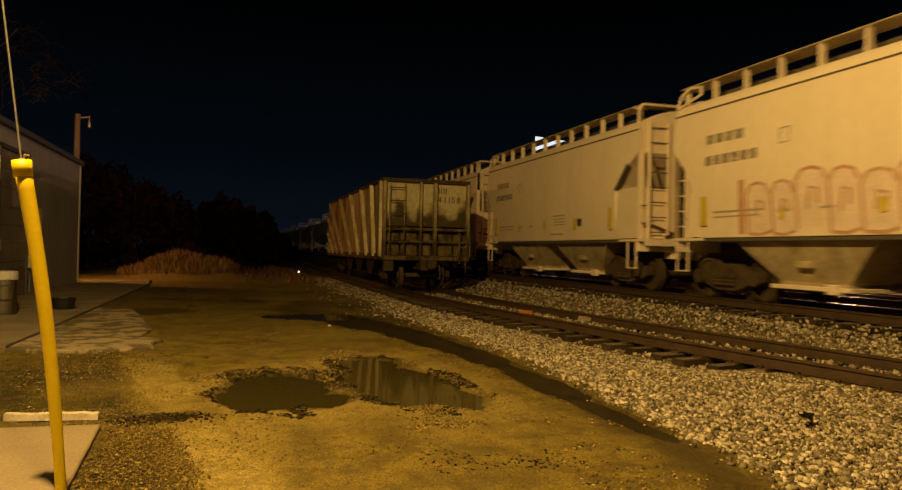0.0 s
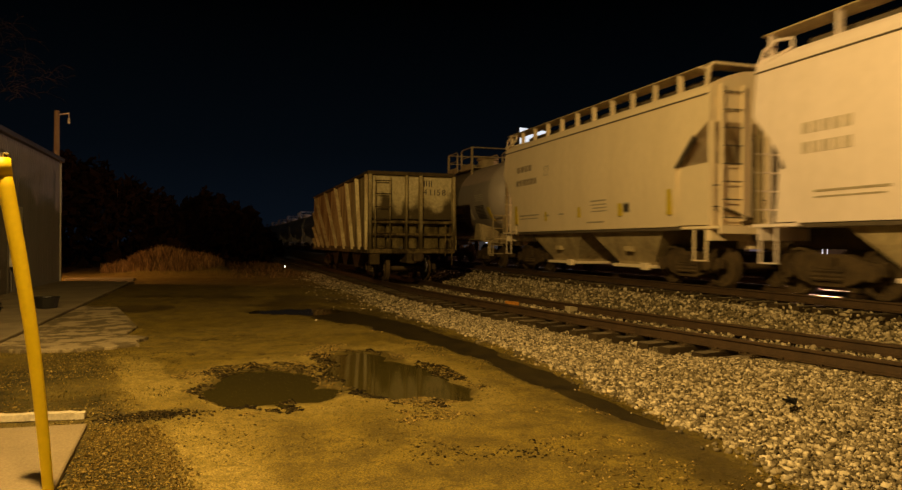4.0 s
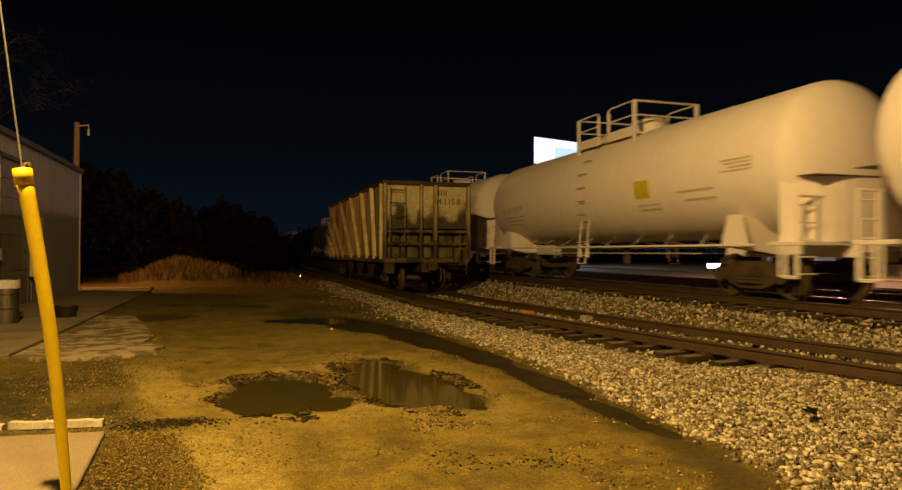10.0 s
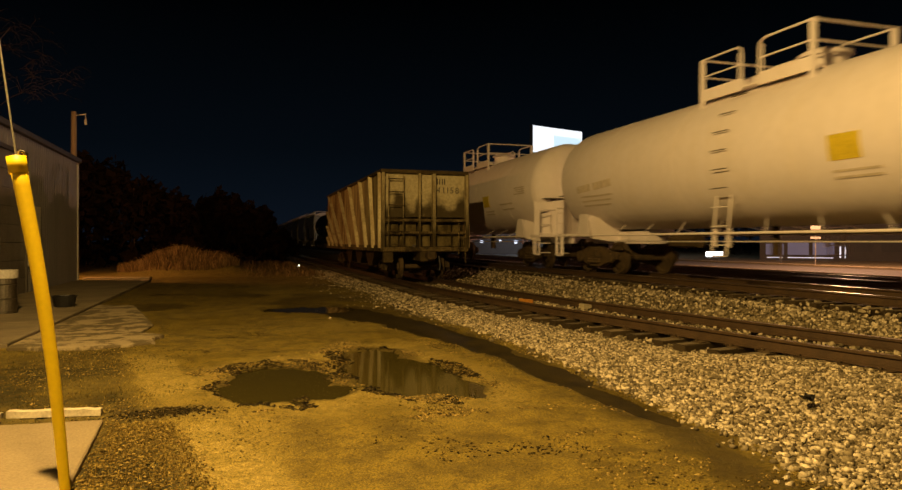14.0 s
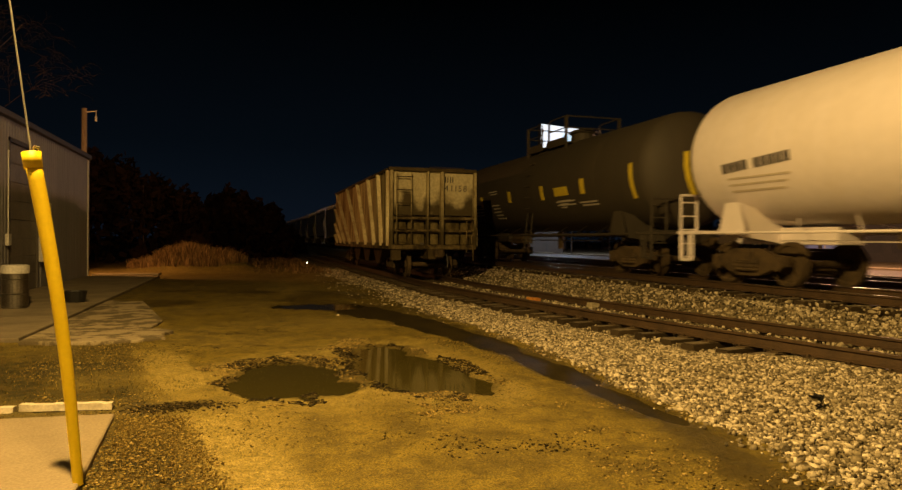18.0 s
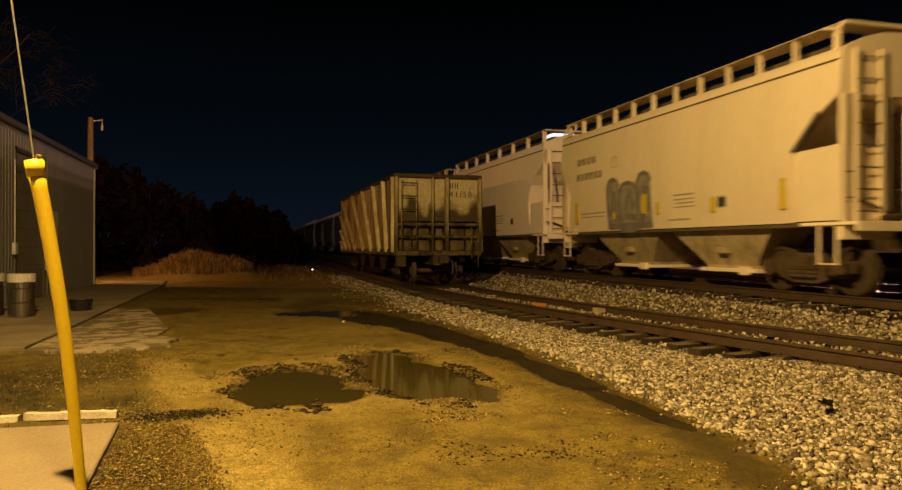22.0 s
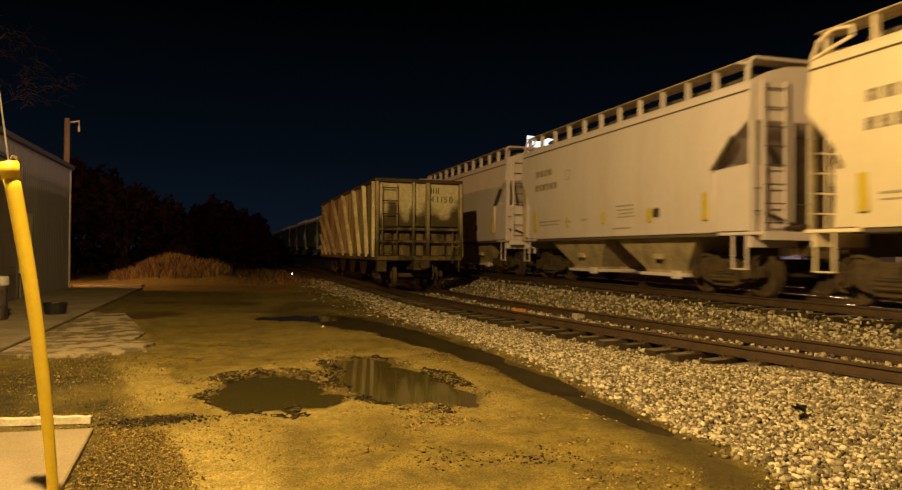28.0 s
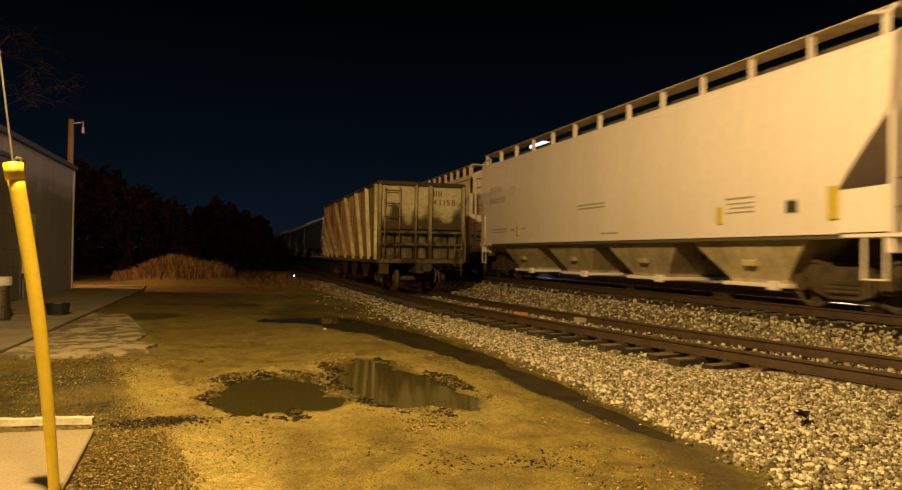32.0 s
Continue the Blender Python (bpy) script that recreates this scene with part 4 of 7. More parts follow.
def couplers(car, half):
    part("coupler", COUPLER, None, car, at=Matrix.Translation((0, -half + 0.60, 0)))
    part("coupler", COUPLER, None, car, at=Matrix.Translation((0, half - 0.60, 0)) @ Matrix.Rotation(math.pi, 4, "Z"))


def mark_bars(name, car, mat, x, y, z, widths, height, gap, slope=0.0):
    """Writing too blurred to read: a row of plain bars on the flank that faces the yard."""
    bm = bmesh.new()
    for w in widths:
        if w > 0:
            box(bm, x - 0.006, x + 0.004, y, y + w, z, z + height)
        y += abs(w) + gap
    return part(name, bm, mat, car)


# ---------------------------------------------------------------- covered hopper
def hopper_section(z):
    """Half width of the rounded flank at a height over the rail."""
    t = (z - 1.36) / (4.2 - 1.36)
    return 1.50 + 0.10 * math.sin(math.pi * min(max(t, 0), 1)) - 0.02


# how far the flank stops short of the car's end, by height: straight cut, round cut, tail
CUTS = {
    "straight": ((1.3, 1.08), (2.2, 1.08), (2.68, 1.04), (3.26, 0.44), (3.56, 0.0)),
    "round": ((1.3, 1.22), (2.44, 1.18), (3.06, 1.0), (3.44, 0.58), (3.79, 0.0)),
    "low": ((1.3, 1.02), (2.1, 0.98), (2.85, 0.36), (3.3, 0.0)),
    "tail": ((1.3, 0.97), (1.97, 0.90), (2.5, 0.76), (2.95, 0.43), (3.4, 0.0)),
}


def covered_hopper(length, bays, paint, label, posts, bay_paint=None, cut="straight", arch=True, seam=True, tall=0.0):
    car = thing("covered_hopper_car", label, "freight car", group="cars of the passing train")
    h = length / 2
    e = h - 0.75          # end of the body under the roof

    def short(z, kind):
        rows = CUTS[kind]
        return float(np.interp(z, [r[0] for r in rows], [r[1] for r in rows]))
    zs = [1.34, 1.75, 2.1, 2.4, 2.6, 2.8, 2.95, 3.1, 3.26, 3.42, 3.57, 3.8, 4.12, 4.22, 4.32, 4.39, 4.44, 4.46, 4.48]
    wide = [hopper_section(z) for z in zs[:13]] + [1.495, 1.465, 1.41, 1.28, 1.05, 0.6]
    zs = [z + (tall if z > 4 else 0) for z in zs]
    bm = bmesh.new()
    ny = 10
    loops = []
    for z, w in zip(zs, wide):
        y0, y1 = -e + short(z, cut), e - short(z, "tail")
        loops.append([[bm.verts.new((s * w, y0 + (y1 - y0) * k / ny, z)) for k in range(ny + 1)] for s in (-1, 1)])
    for A, B in zip(loops, loops[1:]):
        for s in (0, 1):
            for k in range(ny):
                bm.faces.new((A[s][k], A[s][k + 1], B[s][k + 1], B[s][k]))
        for k in (0, ny):
            bm.faces.new((A[0][k], A[1][k], B[1][k], B[0][k]))
    for k in range(ny):
        bm.faces.new((loops[-1][0][k], loops[-1][1][k], loops[-1][1][k + 1], loops[-1][0][k + 1]))
        bm.faces.new((loops[0][0][k], loops[0][1][k], loops[0][1][k + 1], loops[0][0][k + 1]))
    bmesh.ops.recalc_face_normals(bm, faces=bm.faces[:])
    part("body", bm, paint, car, smooth=False)
    for s in (-1, 1):
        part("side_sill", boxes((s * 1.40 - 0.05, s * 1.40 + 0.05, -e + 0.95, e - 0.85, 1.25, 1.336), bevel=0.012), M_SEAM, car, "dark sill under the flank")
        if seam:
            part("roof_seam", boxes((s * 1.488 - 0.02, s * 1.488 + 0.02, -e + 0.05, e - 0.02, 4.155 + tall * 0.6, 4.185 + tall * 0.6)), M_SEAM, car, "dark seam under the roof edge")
        # running board on brackets along the roof edge
        rb = part("running_board", boxes((s * 1.16 - 0.24, s * 1.16 + 0.24, -e + 0.1, e - 0.1, 4.805 + tall, 4.830 + tall), (s * 1.41 - 0.010, s * 1.41 + 0.010, -e + 0.1, e - 0.1, 4.812 + tall, 4.836 + tall)), M_BAY, car)
        for k in range(posts + 1):
            y = -e + 0.25 + (2 * e - 0.5) * k / posts
            part("bracket", boxes((s * 1.385 - 0.012, s * 1.385 + 0.012, y - 0.028, y + 0.028, 4.34, 4.805 + tall), (s * 1.32 - 0.055, s * 1.32 + 0.055, y - 0.010, y + 0.010, 4.38 + tall, 4.805 + tall)), paint, rb)
    n_h = 4 if bays == 2 else 7
    for k in range(n_h):
        a, b = (-e + 0.6 + (2 * e - 1.2) * q / n_h for q in (k, k + 1))
        part("hatch", boxes((-0.86, 0.86, a + 0.02, b - 0.02, 4.45 + tall, 4.72 + tall), bevel=0.05), M_SEAM, car, "dark trough hatch cover")
    part("centre_sill", boxes((-0.30, 0.30, -h + 0.5, h - 0.5, 0.86, 1.335)), M_GRIME, car)
    # discharge bays
    span_ = 2 * (e - 1.60)
    for k in range(bays):
        c = -e + 1.60 + span_ * (k + 0.5) / bays
        a = span_ / bays / 2
        bm = bmesh.new()
        rings = []
        for z, w, d in ((1.335, 1.32, a * 0.90), (0.95, 1.16, a * 0.68), (0.48, 0.92, a * 0.42), (0.40, 0.92, a * 0.42)):
            rings.append([bm.verts.new(p) for p in ((-w, c - d, z), (w, c - d, z), (w, c + d, z), (-w, c + d, z))])
        for A, B in zip(rings, rings[1:]):
            for i in range(4):
                bm.faces.new((A[i], A[(i + 1) % 4], B[(i + 1) % 4], B[i]))
        bm.faces.new(rings[-1])
        bmesh.ops.recalc_face_normals(bm, faces=bm.faces[:])
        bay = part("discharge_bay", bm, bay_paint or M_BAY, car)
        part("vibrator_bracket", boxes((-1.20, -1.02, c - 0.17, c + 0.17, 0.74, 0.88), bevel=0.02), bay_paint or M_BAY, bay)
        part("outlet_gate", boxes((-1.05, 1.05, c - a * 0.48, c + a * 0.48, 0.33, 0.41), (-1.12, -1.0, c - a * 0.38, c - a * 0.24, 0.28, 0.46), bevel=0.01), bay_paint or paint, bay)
    # head end: posts and ladder on the end face, lower bulkhead, platform, brake gear
    f = -e
    low = {"straight": 2.66, "round": 2.44, "low": 2.08}[cut]
    for s in (-1, 1):
        part("corner_post", boxes((s * 1.42 - 0.075, s * 1.42 + 0.075, f, f + 0.07, 1.33, 4.30), bevel=0.008), paint, car)
        plate = [(f + short(1.4, cut) + 0.03, 1.36), (f + short(low, cut) + 0.03, low), (f + 0.005, low + 0.03), (f + 0.005, 1.36)]
        part("shear_plate", prism(bmesh.new(), plate, "x", s * 1.49 - 0.012, s * 1.49 + 0.012), paint, car)
    # shade and dirt along the cut, drawn as a dark strip on the flank
    if cut == "straight":
        part("slope_edge", prism(bmesh.new(), [(f + 1.09, 2.66), (f + 0.98, 2.66), (f + 0.40, 3.24), (f + 0.44, 3.32)], "x", -1.60, -1.50), M_SEAM, car, "dark strip for shade and dirt along the end slope")
    part("end_bulkhead", boxes((-1.49, -0.32, f + 0.075, f + 0.10, 1.36, low), bevel=0.004), paint, car)
    part("end_post", boxes((-0.62, -0.40, f, f + 0.07, 1.33, 3.62), bevel=0.008), paint, car)
    part("end_post", boxes((-0.02, 0.12, f, f + 0.07, 1.33, 3.62), bevel=0.008), paint, car)
    lad = part("ladder", boxes((-1.27, -1.21, f - 0.09, f - 0.03, 1.30, 4.36), (-0.71, -0.65, f - 0.09, f - 0.03, 1.30, 4.36)), paint, car, "ladder on the end of the car")
    for k in range(8):
        z = 1.52 + 0.385 * k
        part("rung", rods(((-1.24, f - 0.06, z), (-0.68, f - 0.06, z), 0.016)), M_SEAM, lad)
    part("end_platform", boxes((-1.5, 1.5, f - 0.32, f + 0.95, 1.27, 1.335), (-1.5, 1.5, f - 0.34, f - 0.28, 1.16, 1.335), bevel=0.01), paint, car)
    part("end_sill", boxes((-1.45, 1.45, f + 0.02, f + 0.14, 1.02, 1.265), (-0.5, 0.5, f - 0.05, f + 0.30, 0.84, 1.02), bevel=0.01), paint, car)
    for x0, x1, z in ((-0.35, -0.06, 1.9), (-1.44, -1.30, 1.75), (-1.44, -1.30, 2.2)):
        part("grab_iron", rods(((x0, f - 0.05, z), (x1, f - 0.05, z), 0.014)), M_SEAM, car)
    part("brake_rigging", rods(((-1.15, f - 0.02, 1.72), (-0.45, f - 0.06, 1.48), 0.035), ((-0.75, f - 0.12, 1.40), (-0.2, f - 0.12, 1.46), 0.05)), M_GRIME, car, "dark brake levers over the platform")
    part("retainer_valve", boxes((-1.36, -1.28, f + 0.02, f + 0.07, 1.66, 1.76)), M_SEAM, car)
    part("brake_wheel", lathe(bmesh.new(), [(0.25, 0), (0.27, 0.02), (0.25, 0.04), (0.05, 0.05)], 16, "y", (0.55, f - 0.22, 2.5)), M_BAY, car)
    top = bmesh.new()
    zt = 4.83 + tall
    if arch:
        pipe(top, [(-1.47, f + 0.12, 4.34), (-1.46, f + 0.10, zt - 0.13), (-1.38, f + 0.06, zt), (-0.2, f + 0.02, zt), (0.9, f + 0.02, zt)], 0.034)
        pipe(top, [(-1.47, f + 0.12, zt - 0.13), (-1.40, f + 0.50, zt)], 0.024)
    else:
        pipe(top, [(-1.40, f + 0.25, 4.38), (-1.40, f + 0.25, zt), (-1.36, f + 0.10, zt), (0.9, f + 0.02, zt)], 0.030)
    part("end_rail", top, paint, car, "bent hand rail over the end")
    part("end_walk", boxes((-1.38, 1.38, f + 0.06, f + 0.46, 4.800 + tall, 4.822 + tall)), M_BAY, car)
    for yy in (f + 0.01, e - 0.07):
        crown = [(-1.46, 4.34 + tall), (-1.30, 4.45 + tall), (-1.0, 4.58 + tall), (-0.6, 4.69 + tall), (0.0, 4.735 + tall), (0.6, 4.69 + tall), (1.0, 4.58 + tall), (1.30, 4.45 + tall), (1.46, 4.34 + tall)]
        part("end_crown", prism(bmesh.new(), crown, "y", yy, yy + 0.06), paint, car)
    # added dark block, standing in for the shaded, sooty recess behind the posts
    part("end_frame", boxes((-0.30, 1.40, f + 0.14, f + 0.20, 1.34, 3.30), (0.2, 1.2, f + 0.02, f + 0.12, 2.2, 2.9), bevel=0.01), M_GRIME, car, "added dark block for shade and soot behind the end posts")
    # tail end: short plates, hand holds, loop at the roof corner
    g_ = e
    for s in (-1, 1):
        part("shear_plate", prism(bmesh.new(), [(g_ - 1.0, 1.36), (g_ - 0.84, 2.30), (g_ - 0.60, 2.36), (g_ - 0.52, 1.36)], "x", s * 1.49 - 0.012, s * 1.49 + 0.012), paint, car)
        loop = bmesh.new()
        pipe(loop, [(s * 1.46, g_ - 0.02, 4.36), (s * 1.45, g_ - 0.16, 4.66), (s * 1.40, g_ - 0.42, 4.80), (s * 1.40, g_ - 0.80, 4.74), (s * 1.44, g_ - 0.85, 4.56), (s * 1.47, g_ - 0.35, 4.44), (s * 1.46, g_ - 0.02, 4.36)], 0.030)
        part("roof_loop", loop, paint, car)
        part("corner_post", boxes((s * 1.44 - 0.05, s * 1.44 + 0.05, g_ - 0.06, g_, 1.33, 3.46)), M_BAY, car)
    part("tail_platform", boxes((-1.5, 1.5, g_ - 1.05, g_ + 0.10, 1.27, 1.335), (-1.45, 1.45, g_ - 0.14, g_ - 0.02, 1.02, 1.265), bevel=0.01), paint, car)
    for k in range(4):
        part("grab_iron", rods(((-1.42 + 0.20 * k, g_ - 0.32, 1.33), (-1.42 + 0.20 * k, g_ - 0.32, 3.1), 0.020)), paint, car)
        part("grab_iron", rods(((-1.50, g_ - 0.04, 1.62 + 0.36 * k), (-0.9, g_ - 0.04, 1.62 + 0.36 * k), 0.016)), paint, car)
    # corner steps
    for y in (f + 0.10, g_ - 0.55):
        for s in (-1, 1):
            st = bmesh.new()
            box(st, s * 1.47 - 0.012, s * 1.47 + 0.012, y, y + 0.05, 0.60, 1.27)
            box(st, s * 1.47 - 0.012, s * 1.47 + 0.012, y + 0.40, y + 0.45, 0.60, 1.27)
            box(st, s * 1.47 - 0.03, s * 1.47 + 0.03, y, y + 0.45, 0.575, 0.60)
            part("stirrup", st, paint, car)
    for y in (-h + 2.05, h - 2.05):
        truck(car, y, True)
    couplers(car, h)
    return car, e


def hopper_marks(car, e, number=((3.36, 4, 0.265), (2.90, 6, 0.235)), yellow=True, stencil=M_LETTER, at=2.96):
    f = lambda z: -hopper_section(z) - 0.002

    def bar(specs, name, mat, lab=""):
        bm = bmesh.new()
        for y0, y1, z0, z1 in specs:
            zc = (z0 + z1) / 2
            box(bm, f(zc) - 0.006, f(zc) + 0.02, min(y0, y1), max(y0, y1), z0, z1)
        return part(name, bm, mat, car, lab)
    if number:
        for z, ws, wide in number:
            rows, y = [], e - 1.22
            for k in range(ws):
                rows.append((y, y - wide + 0.03, z, z + 0.20))
                y -= wide + 0.035
            bar(rows, "stencilled_lettering", stencil, "row of dark worn stencilled letters")
    data = [(e - 1.45, e - 2.9, 1.86, 1.90), (e - 1.45, e - 2.8, 1.76, 1.79), (e - 3.3, e - 3.6, 1.80, 1.86), (e - 4.3, e - 4.6, 1.82, 1.86), (-0.4, -1.3, 1.52, 1.56)]
    data += [(-e + at + 1.1, -e + at + 1.9, 2.10, 2.14), (-e + at + 1.1, -e + at + 1.9, 2.00, 2.03), (-e + at + 1.1, -e + at + 1.8, 1.91, 1.94), (-e + at + 1.1, -e + at + 1.9, 1.82, 1.85)]
    for row in data:
        bar([row], "data_line", M_STENCILGREY)
    p0, p1 = -e + at, -e + at + 0.30
    bar([(p0, p1, 1.74, 1.76), (p0, p1, 1.98, 2.0), (p0, p0 + 0.02, 1.76, 1.98), (p1 - 0.02, p1, 1.76, 1.98)], "plate_border", M_STENCILWHITE)
    bar([(p0 + 0.022, p1 - 0.022, 1.763, 1.977)], "notice_plate", M_STENCIL, "small dark notice plate")
    bar([(e - 3.35, e - 3.6, 3.38, 3.40), (e - 3.35, e - 3.6, 3.10, 3.12), (e - 3.35, e - 3.37, 3.12, 3.38), (e - 3.58, e - 3.6, 3.12, 3.38)], "stencil_frame", M_STENCILGREY)
    if yellow:
        for y, wd, z0, z1 in ((e - 1.15, 0.20, 1.60, 2.60), (e - 3.4, 0.12, 1.66, 2.05), (0.0, 0.16, 1.70, 2.10), (-e + 3.4, 0.20, 1.66, 2.12), (-e + 1.32, 0.17, 1.62, 2.55)):
            bar([(y - wd / 2, y + wd / 2, z0, z1)], "reflective_strip", M_YELLOWMARK, "faded yellow reflective strip")


def ribbon(name, car, mat, strokes, width, label, lift=0.004):
    """Sprayed strokes: each a connected band that follows a line of (y, z) on the flank."""
    bm = bmesh.new()
    for line in strokes:
        pts = []
        for (y0, z0), (y1, z1) in zip(line, line[1:]):
            n = max(1, int(math.hypot(y1 - y0, z1 - z0) / 0.16))
            pts += [Vector((y0 + (y1 - y0) * k / n, z0 + (z1 - z0) * k / n)) for k in range(n)]
        pts.append(Vector(line[-1]))
        rows = []
        for k, p in enumerate(pts):
            d = (pts[min(k + 1, len(pts) - 1)] - pts[max(k - 1, 0)]).normalized()
            nrm = Vector((-d.y, d.x)) * width / 2
            row = []
            for q in (p + nrm, p - nrm):
                x = -hopper_section(q.y)
                row += [bm.verts.new((x - lift, q.x, q.y)), bm.verts.new((x + 0.01, q.x, q.y))]
            rows.append(row)
        for A, B in zip(rows, rows[1:]):
            for i, j in ((0, 2), (2, 3), (3, 1), (1, 0)):
                bm.faces.new((A[i], B[i], B[j], A[j]))
        for R in (rows[0], rows[-1]):
            bm.faces.new((R[0], R[2], R[3], R[1]))
    bmesh.ops.recalc_face_normals(bm, faces=bm.faces[:])
    return part(name, bm, mat, car, label)


# ---------------------------------------------------------------- tank car
def tank_car(length, paint, label, mark, fittings=None, band=None, rad=1.565, mid_z=2.82, shielded=True, stripe=False, placard=(-3.30, -2.65, 2.32, 2.76), panel=False, deck_y=-1.34):
    fit_ = fittings or paint
    car = thing("tank_car", label, "tank car", group="cars of the passing train")
    h = length / 2
    e = h - 0.47
    prof = []
    dome = 0.76
    for k in range(10):
        a = math.pi / 2 * k / 9
        prof.append((max(rad * math.sin(a), 0.02), -e + dome * (1 - math.cos(a))))
    for k in range(1, 8):
        prof.append((rad, -e + dome + (2 * e - 2 * dome) * k / 8))
    prof += [(r, -y) for r, y in prof[:10][::-1]]
    bm = bmesh.new()
    lathe(bm, prof, 40, "y", (0, 0, mid_z))
    part("tank", bm, paint, car, smooth=True)
    if band:
        bm = bmesh.new()
        lathe(bm, [(rad + 0.004, -1.45), (rad + 0.008, -1.43), (rad + 0.008, 1.43), (rad + 0.004, 1.45)], 40, "y", (0, -0.03, mid_z))
        part("dark_band", bm, band, car, "dark band round the tank", smooth=True)
    # weld rings
    for y in (-e * 0.62, -e * 0.22, e * 0.22, e * 0.62):
        bm = bmesh.new()
        lathe(bm, [(rad - 0.01, y - 0.03), (rad + 0.007, y - 0.012), (rad + 0.007, y + 0.012), (rad - 0.01, y + 0.03)], 40, "y", (0, 0, mid_z))
        part("weld_ring", bm, paint, car, smooth=True)
    for d in (-1, 1):
        yb = d * (h - 2.35)
        part("stub_sill", boxes((-0.32, 0.32, min(d * (h - 4.0), d * (h - 0.45)), max(d * (h - 4.0), d * (h - 0.45)), 0.86, 1.22), bevel=0.015), fit_, car)
        bm = bmesh.new()
        prism(bm, [(-1.45, 1.05), (-1.45, 1.28), (-1.34, 1.72), (-0.9, 1.60), (0.0, 1.34), (0.9, 1.60), (1.34, 1.72), (1.45, 1.28), (1.45, 1.05), (0.4, 0.9), (-0.4, 0.9)], "y", yb - 0.16, yb + 0.16)
        sad = part("saddle", bm, fit_, car)
        for s in (-1, 1):
            part("gusset", prism(bmesh.new(), [(yb - 0.42, 1.05), (yb + 0.42, 1.05), (yb + 0.20, 1.74), (yb - 0.20, 1.74)], "x", s * 1.44 - 0.02, s * 1.44 + 0.02), fit_, sad)
        # end platform with its panel, ladder and rail
        y0, y1 = sorted((d * (h - 1.35), d * (h - 0.50)))
        part("end_platform", boxes((-1.5, 1.5, y0, y1, 1.08, 1.16), bevel=0.01), fit_, car)
        yl = d * (h - 0.62)
        bm = bmesh.new()
        for s in (-1, 1):
            rod(bm, (s * 1.48, yl, 0.5), (s * 1.48, yl, 2.0), 0.03)
            rod(bm, (s * 1.05, yl, 1.1), (s * 1.05, yl, 2.0), 0.03)
            rod(bm, (s * 1.48, yl, 2.0), (s * 1.05, yl, 2.0), 0.03)
            for k in range(5):
                rod(bm, (s * 1.48, yl, 0.55 + 0.32 * k), (s * 1.05, yl, 0.55 + 0.32 * k), 0.016)
            rod(bm, (s * 1.48, yl - d * 0.45, 0.5), (s * 1.48, yl - d * 0.45, 1.1), 0.03)
            rod(bm, (s * 1.48, yl - d * 0.45, 0.5), (s * 1.48, yl, 0.5), 0.025)
        rod(bm, (-1.05, yl, 2.0), (1.05, yl, 2.0), 0.022)
        part("end_ladder", bm, fit_, car)
        if shielded:
            bm = bmesh.new()
            outer, inner = [], []
            for k in range(13):
                x = -1.46 + 2.92 * k / 12
                y = d * (e + 0.05 - 0.66 * abs(x / 1.46) ** 2.6)
                outer.append((bm.verts.new((x, y, 1.16)), bm.verts.new((x, y, 2.38))))
                inner.append((bm.verts.new((x * 0.985, y - d * 0.035, 1.16)), bm.verts.new((x * 0.985, y - d * 0.035, 2.38))))
            for k in range(12):
                for f in ((outer[k][0], outer[k + 1][0], outer[k + 1][1], outer[k][1]), (inner[k][0], inner[k][1], inner[k + 1][1], inner[k + 1][0]), (outer[k][1], outer[k + 1][1], inner[k + 1][1], inner[k][1]), (outer[k][0], inner[k][0], inner[k + 1][0], outer[k + 1][0])):
                    bm.faces.new(f)
            bmesh.ops.recalc_face_normals(bm, faces=bm.faces[:])
            shield = part("head_shield", bm, fit_, car)
            part("shield_edge", boxes((-1.30, 1.30, d * (e - 0.36) - 0.01, d * (e + 0.07) + 0.01, 2.385, 2.40) if d > 0 else (-1.30, 1.30, d * (e + 0.07) - 0.01, d * (e - 0.36) + 0.01, 2.385, 2.40)), M_SEAM, shield, "dark gap along the shield's top")
        for s in (-1, 1):
            y0, y1 = sorted((yl, yl - d * 0.34))
            part("corner_step", boxes((s * 1.47 - 0.02, s * 1.47 + 0.02, y0, y0 + 0.07, 0.48, 1.10), (s * 1.47 - 0.02, s * 1.47 + 0.02, y1 - 0.07, y1, 0.48, 1.10), (s * 1.47 - 0.03, s * 1.47 + 0.03, y0, y1, 0.46, 0.48), bevel=0.004), fit_, car)
        truck(car, yb, True)
    couplers(car, h)
    for s in (-1, 1):
        rl = part("side_rail", rods(((s * 1.56, -h + 1.6, 1.10), (s * 1.56, h - 1.6, 1.10), 0.026, 8)), fit_, car)
        for k in range(8):
            y = -h + 3.3 + (2 * h - 7.6) * k / 7
            part("rail_bracket", rods(((s * 1.56, y, 1.10), (s * 0.60, y + 1.0, 1.41), 0.015)), fit_, rl)
        lad = part("ladder", rods(((s * 1.60, 1.20 + deck_y, 0.62), (s * 1.47, 1.20 + deck_y, 1.9), 0.019), ((s * 1.60, 1.65 + deck_y, 0.62), (s * 1.47, 1.65 + deck_y, 1.9), 0.019), ((s * 1.60, 1.20 + deck_y, 0.62), (s * 1.60, 1.65 + deck_y, 0.62), 0.016)), fit_, car)
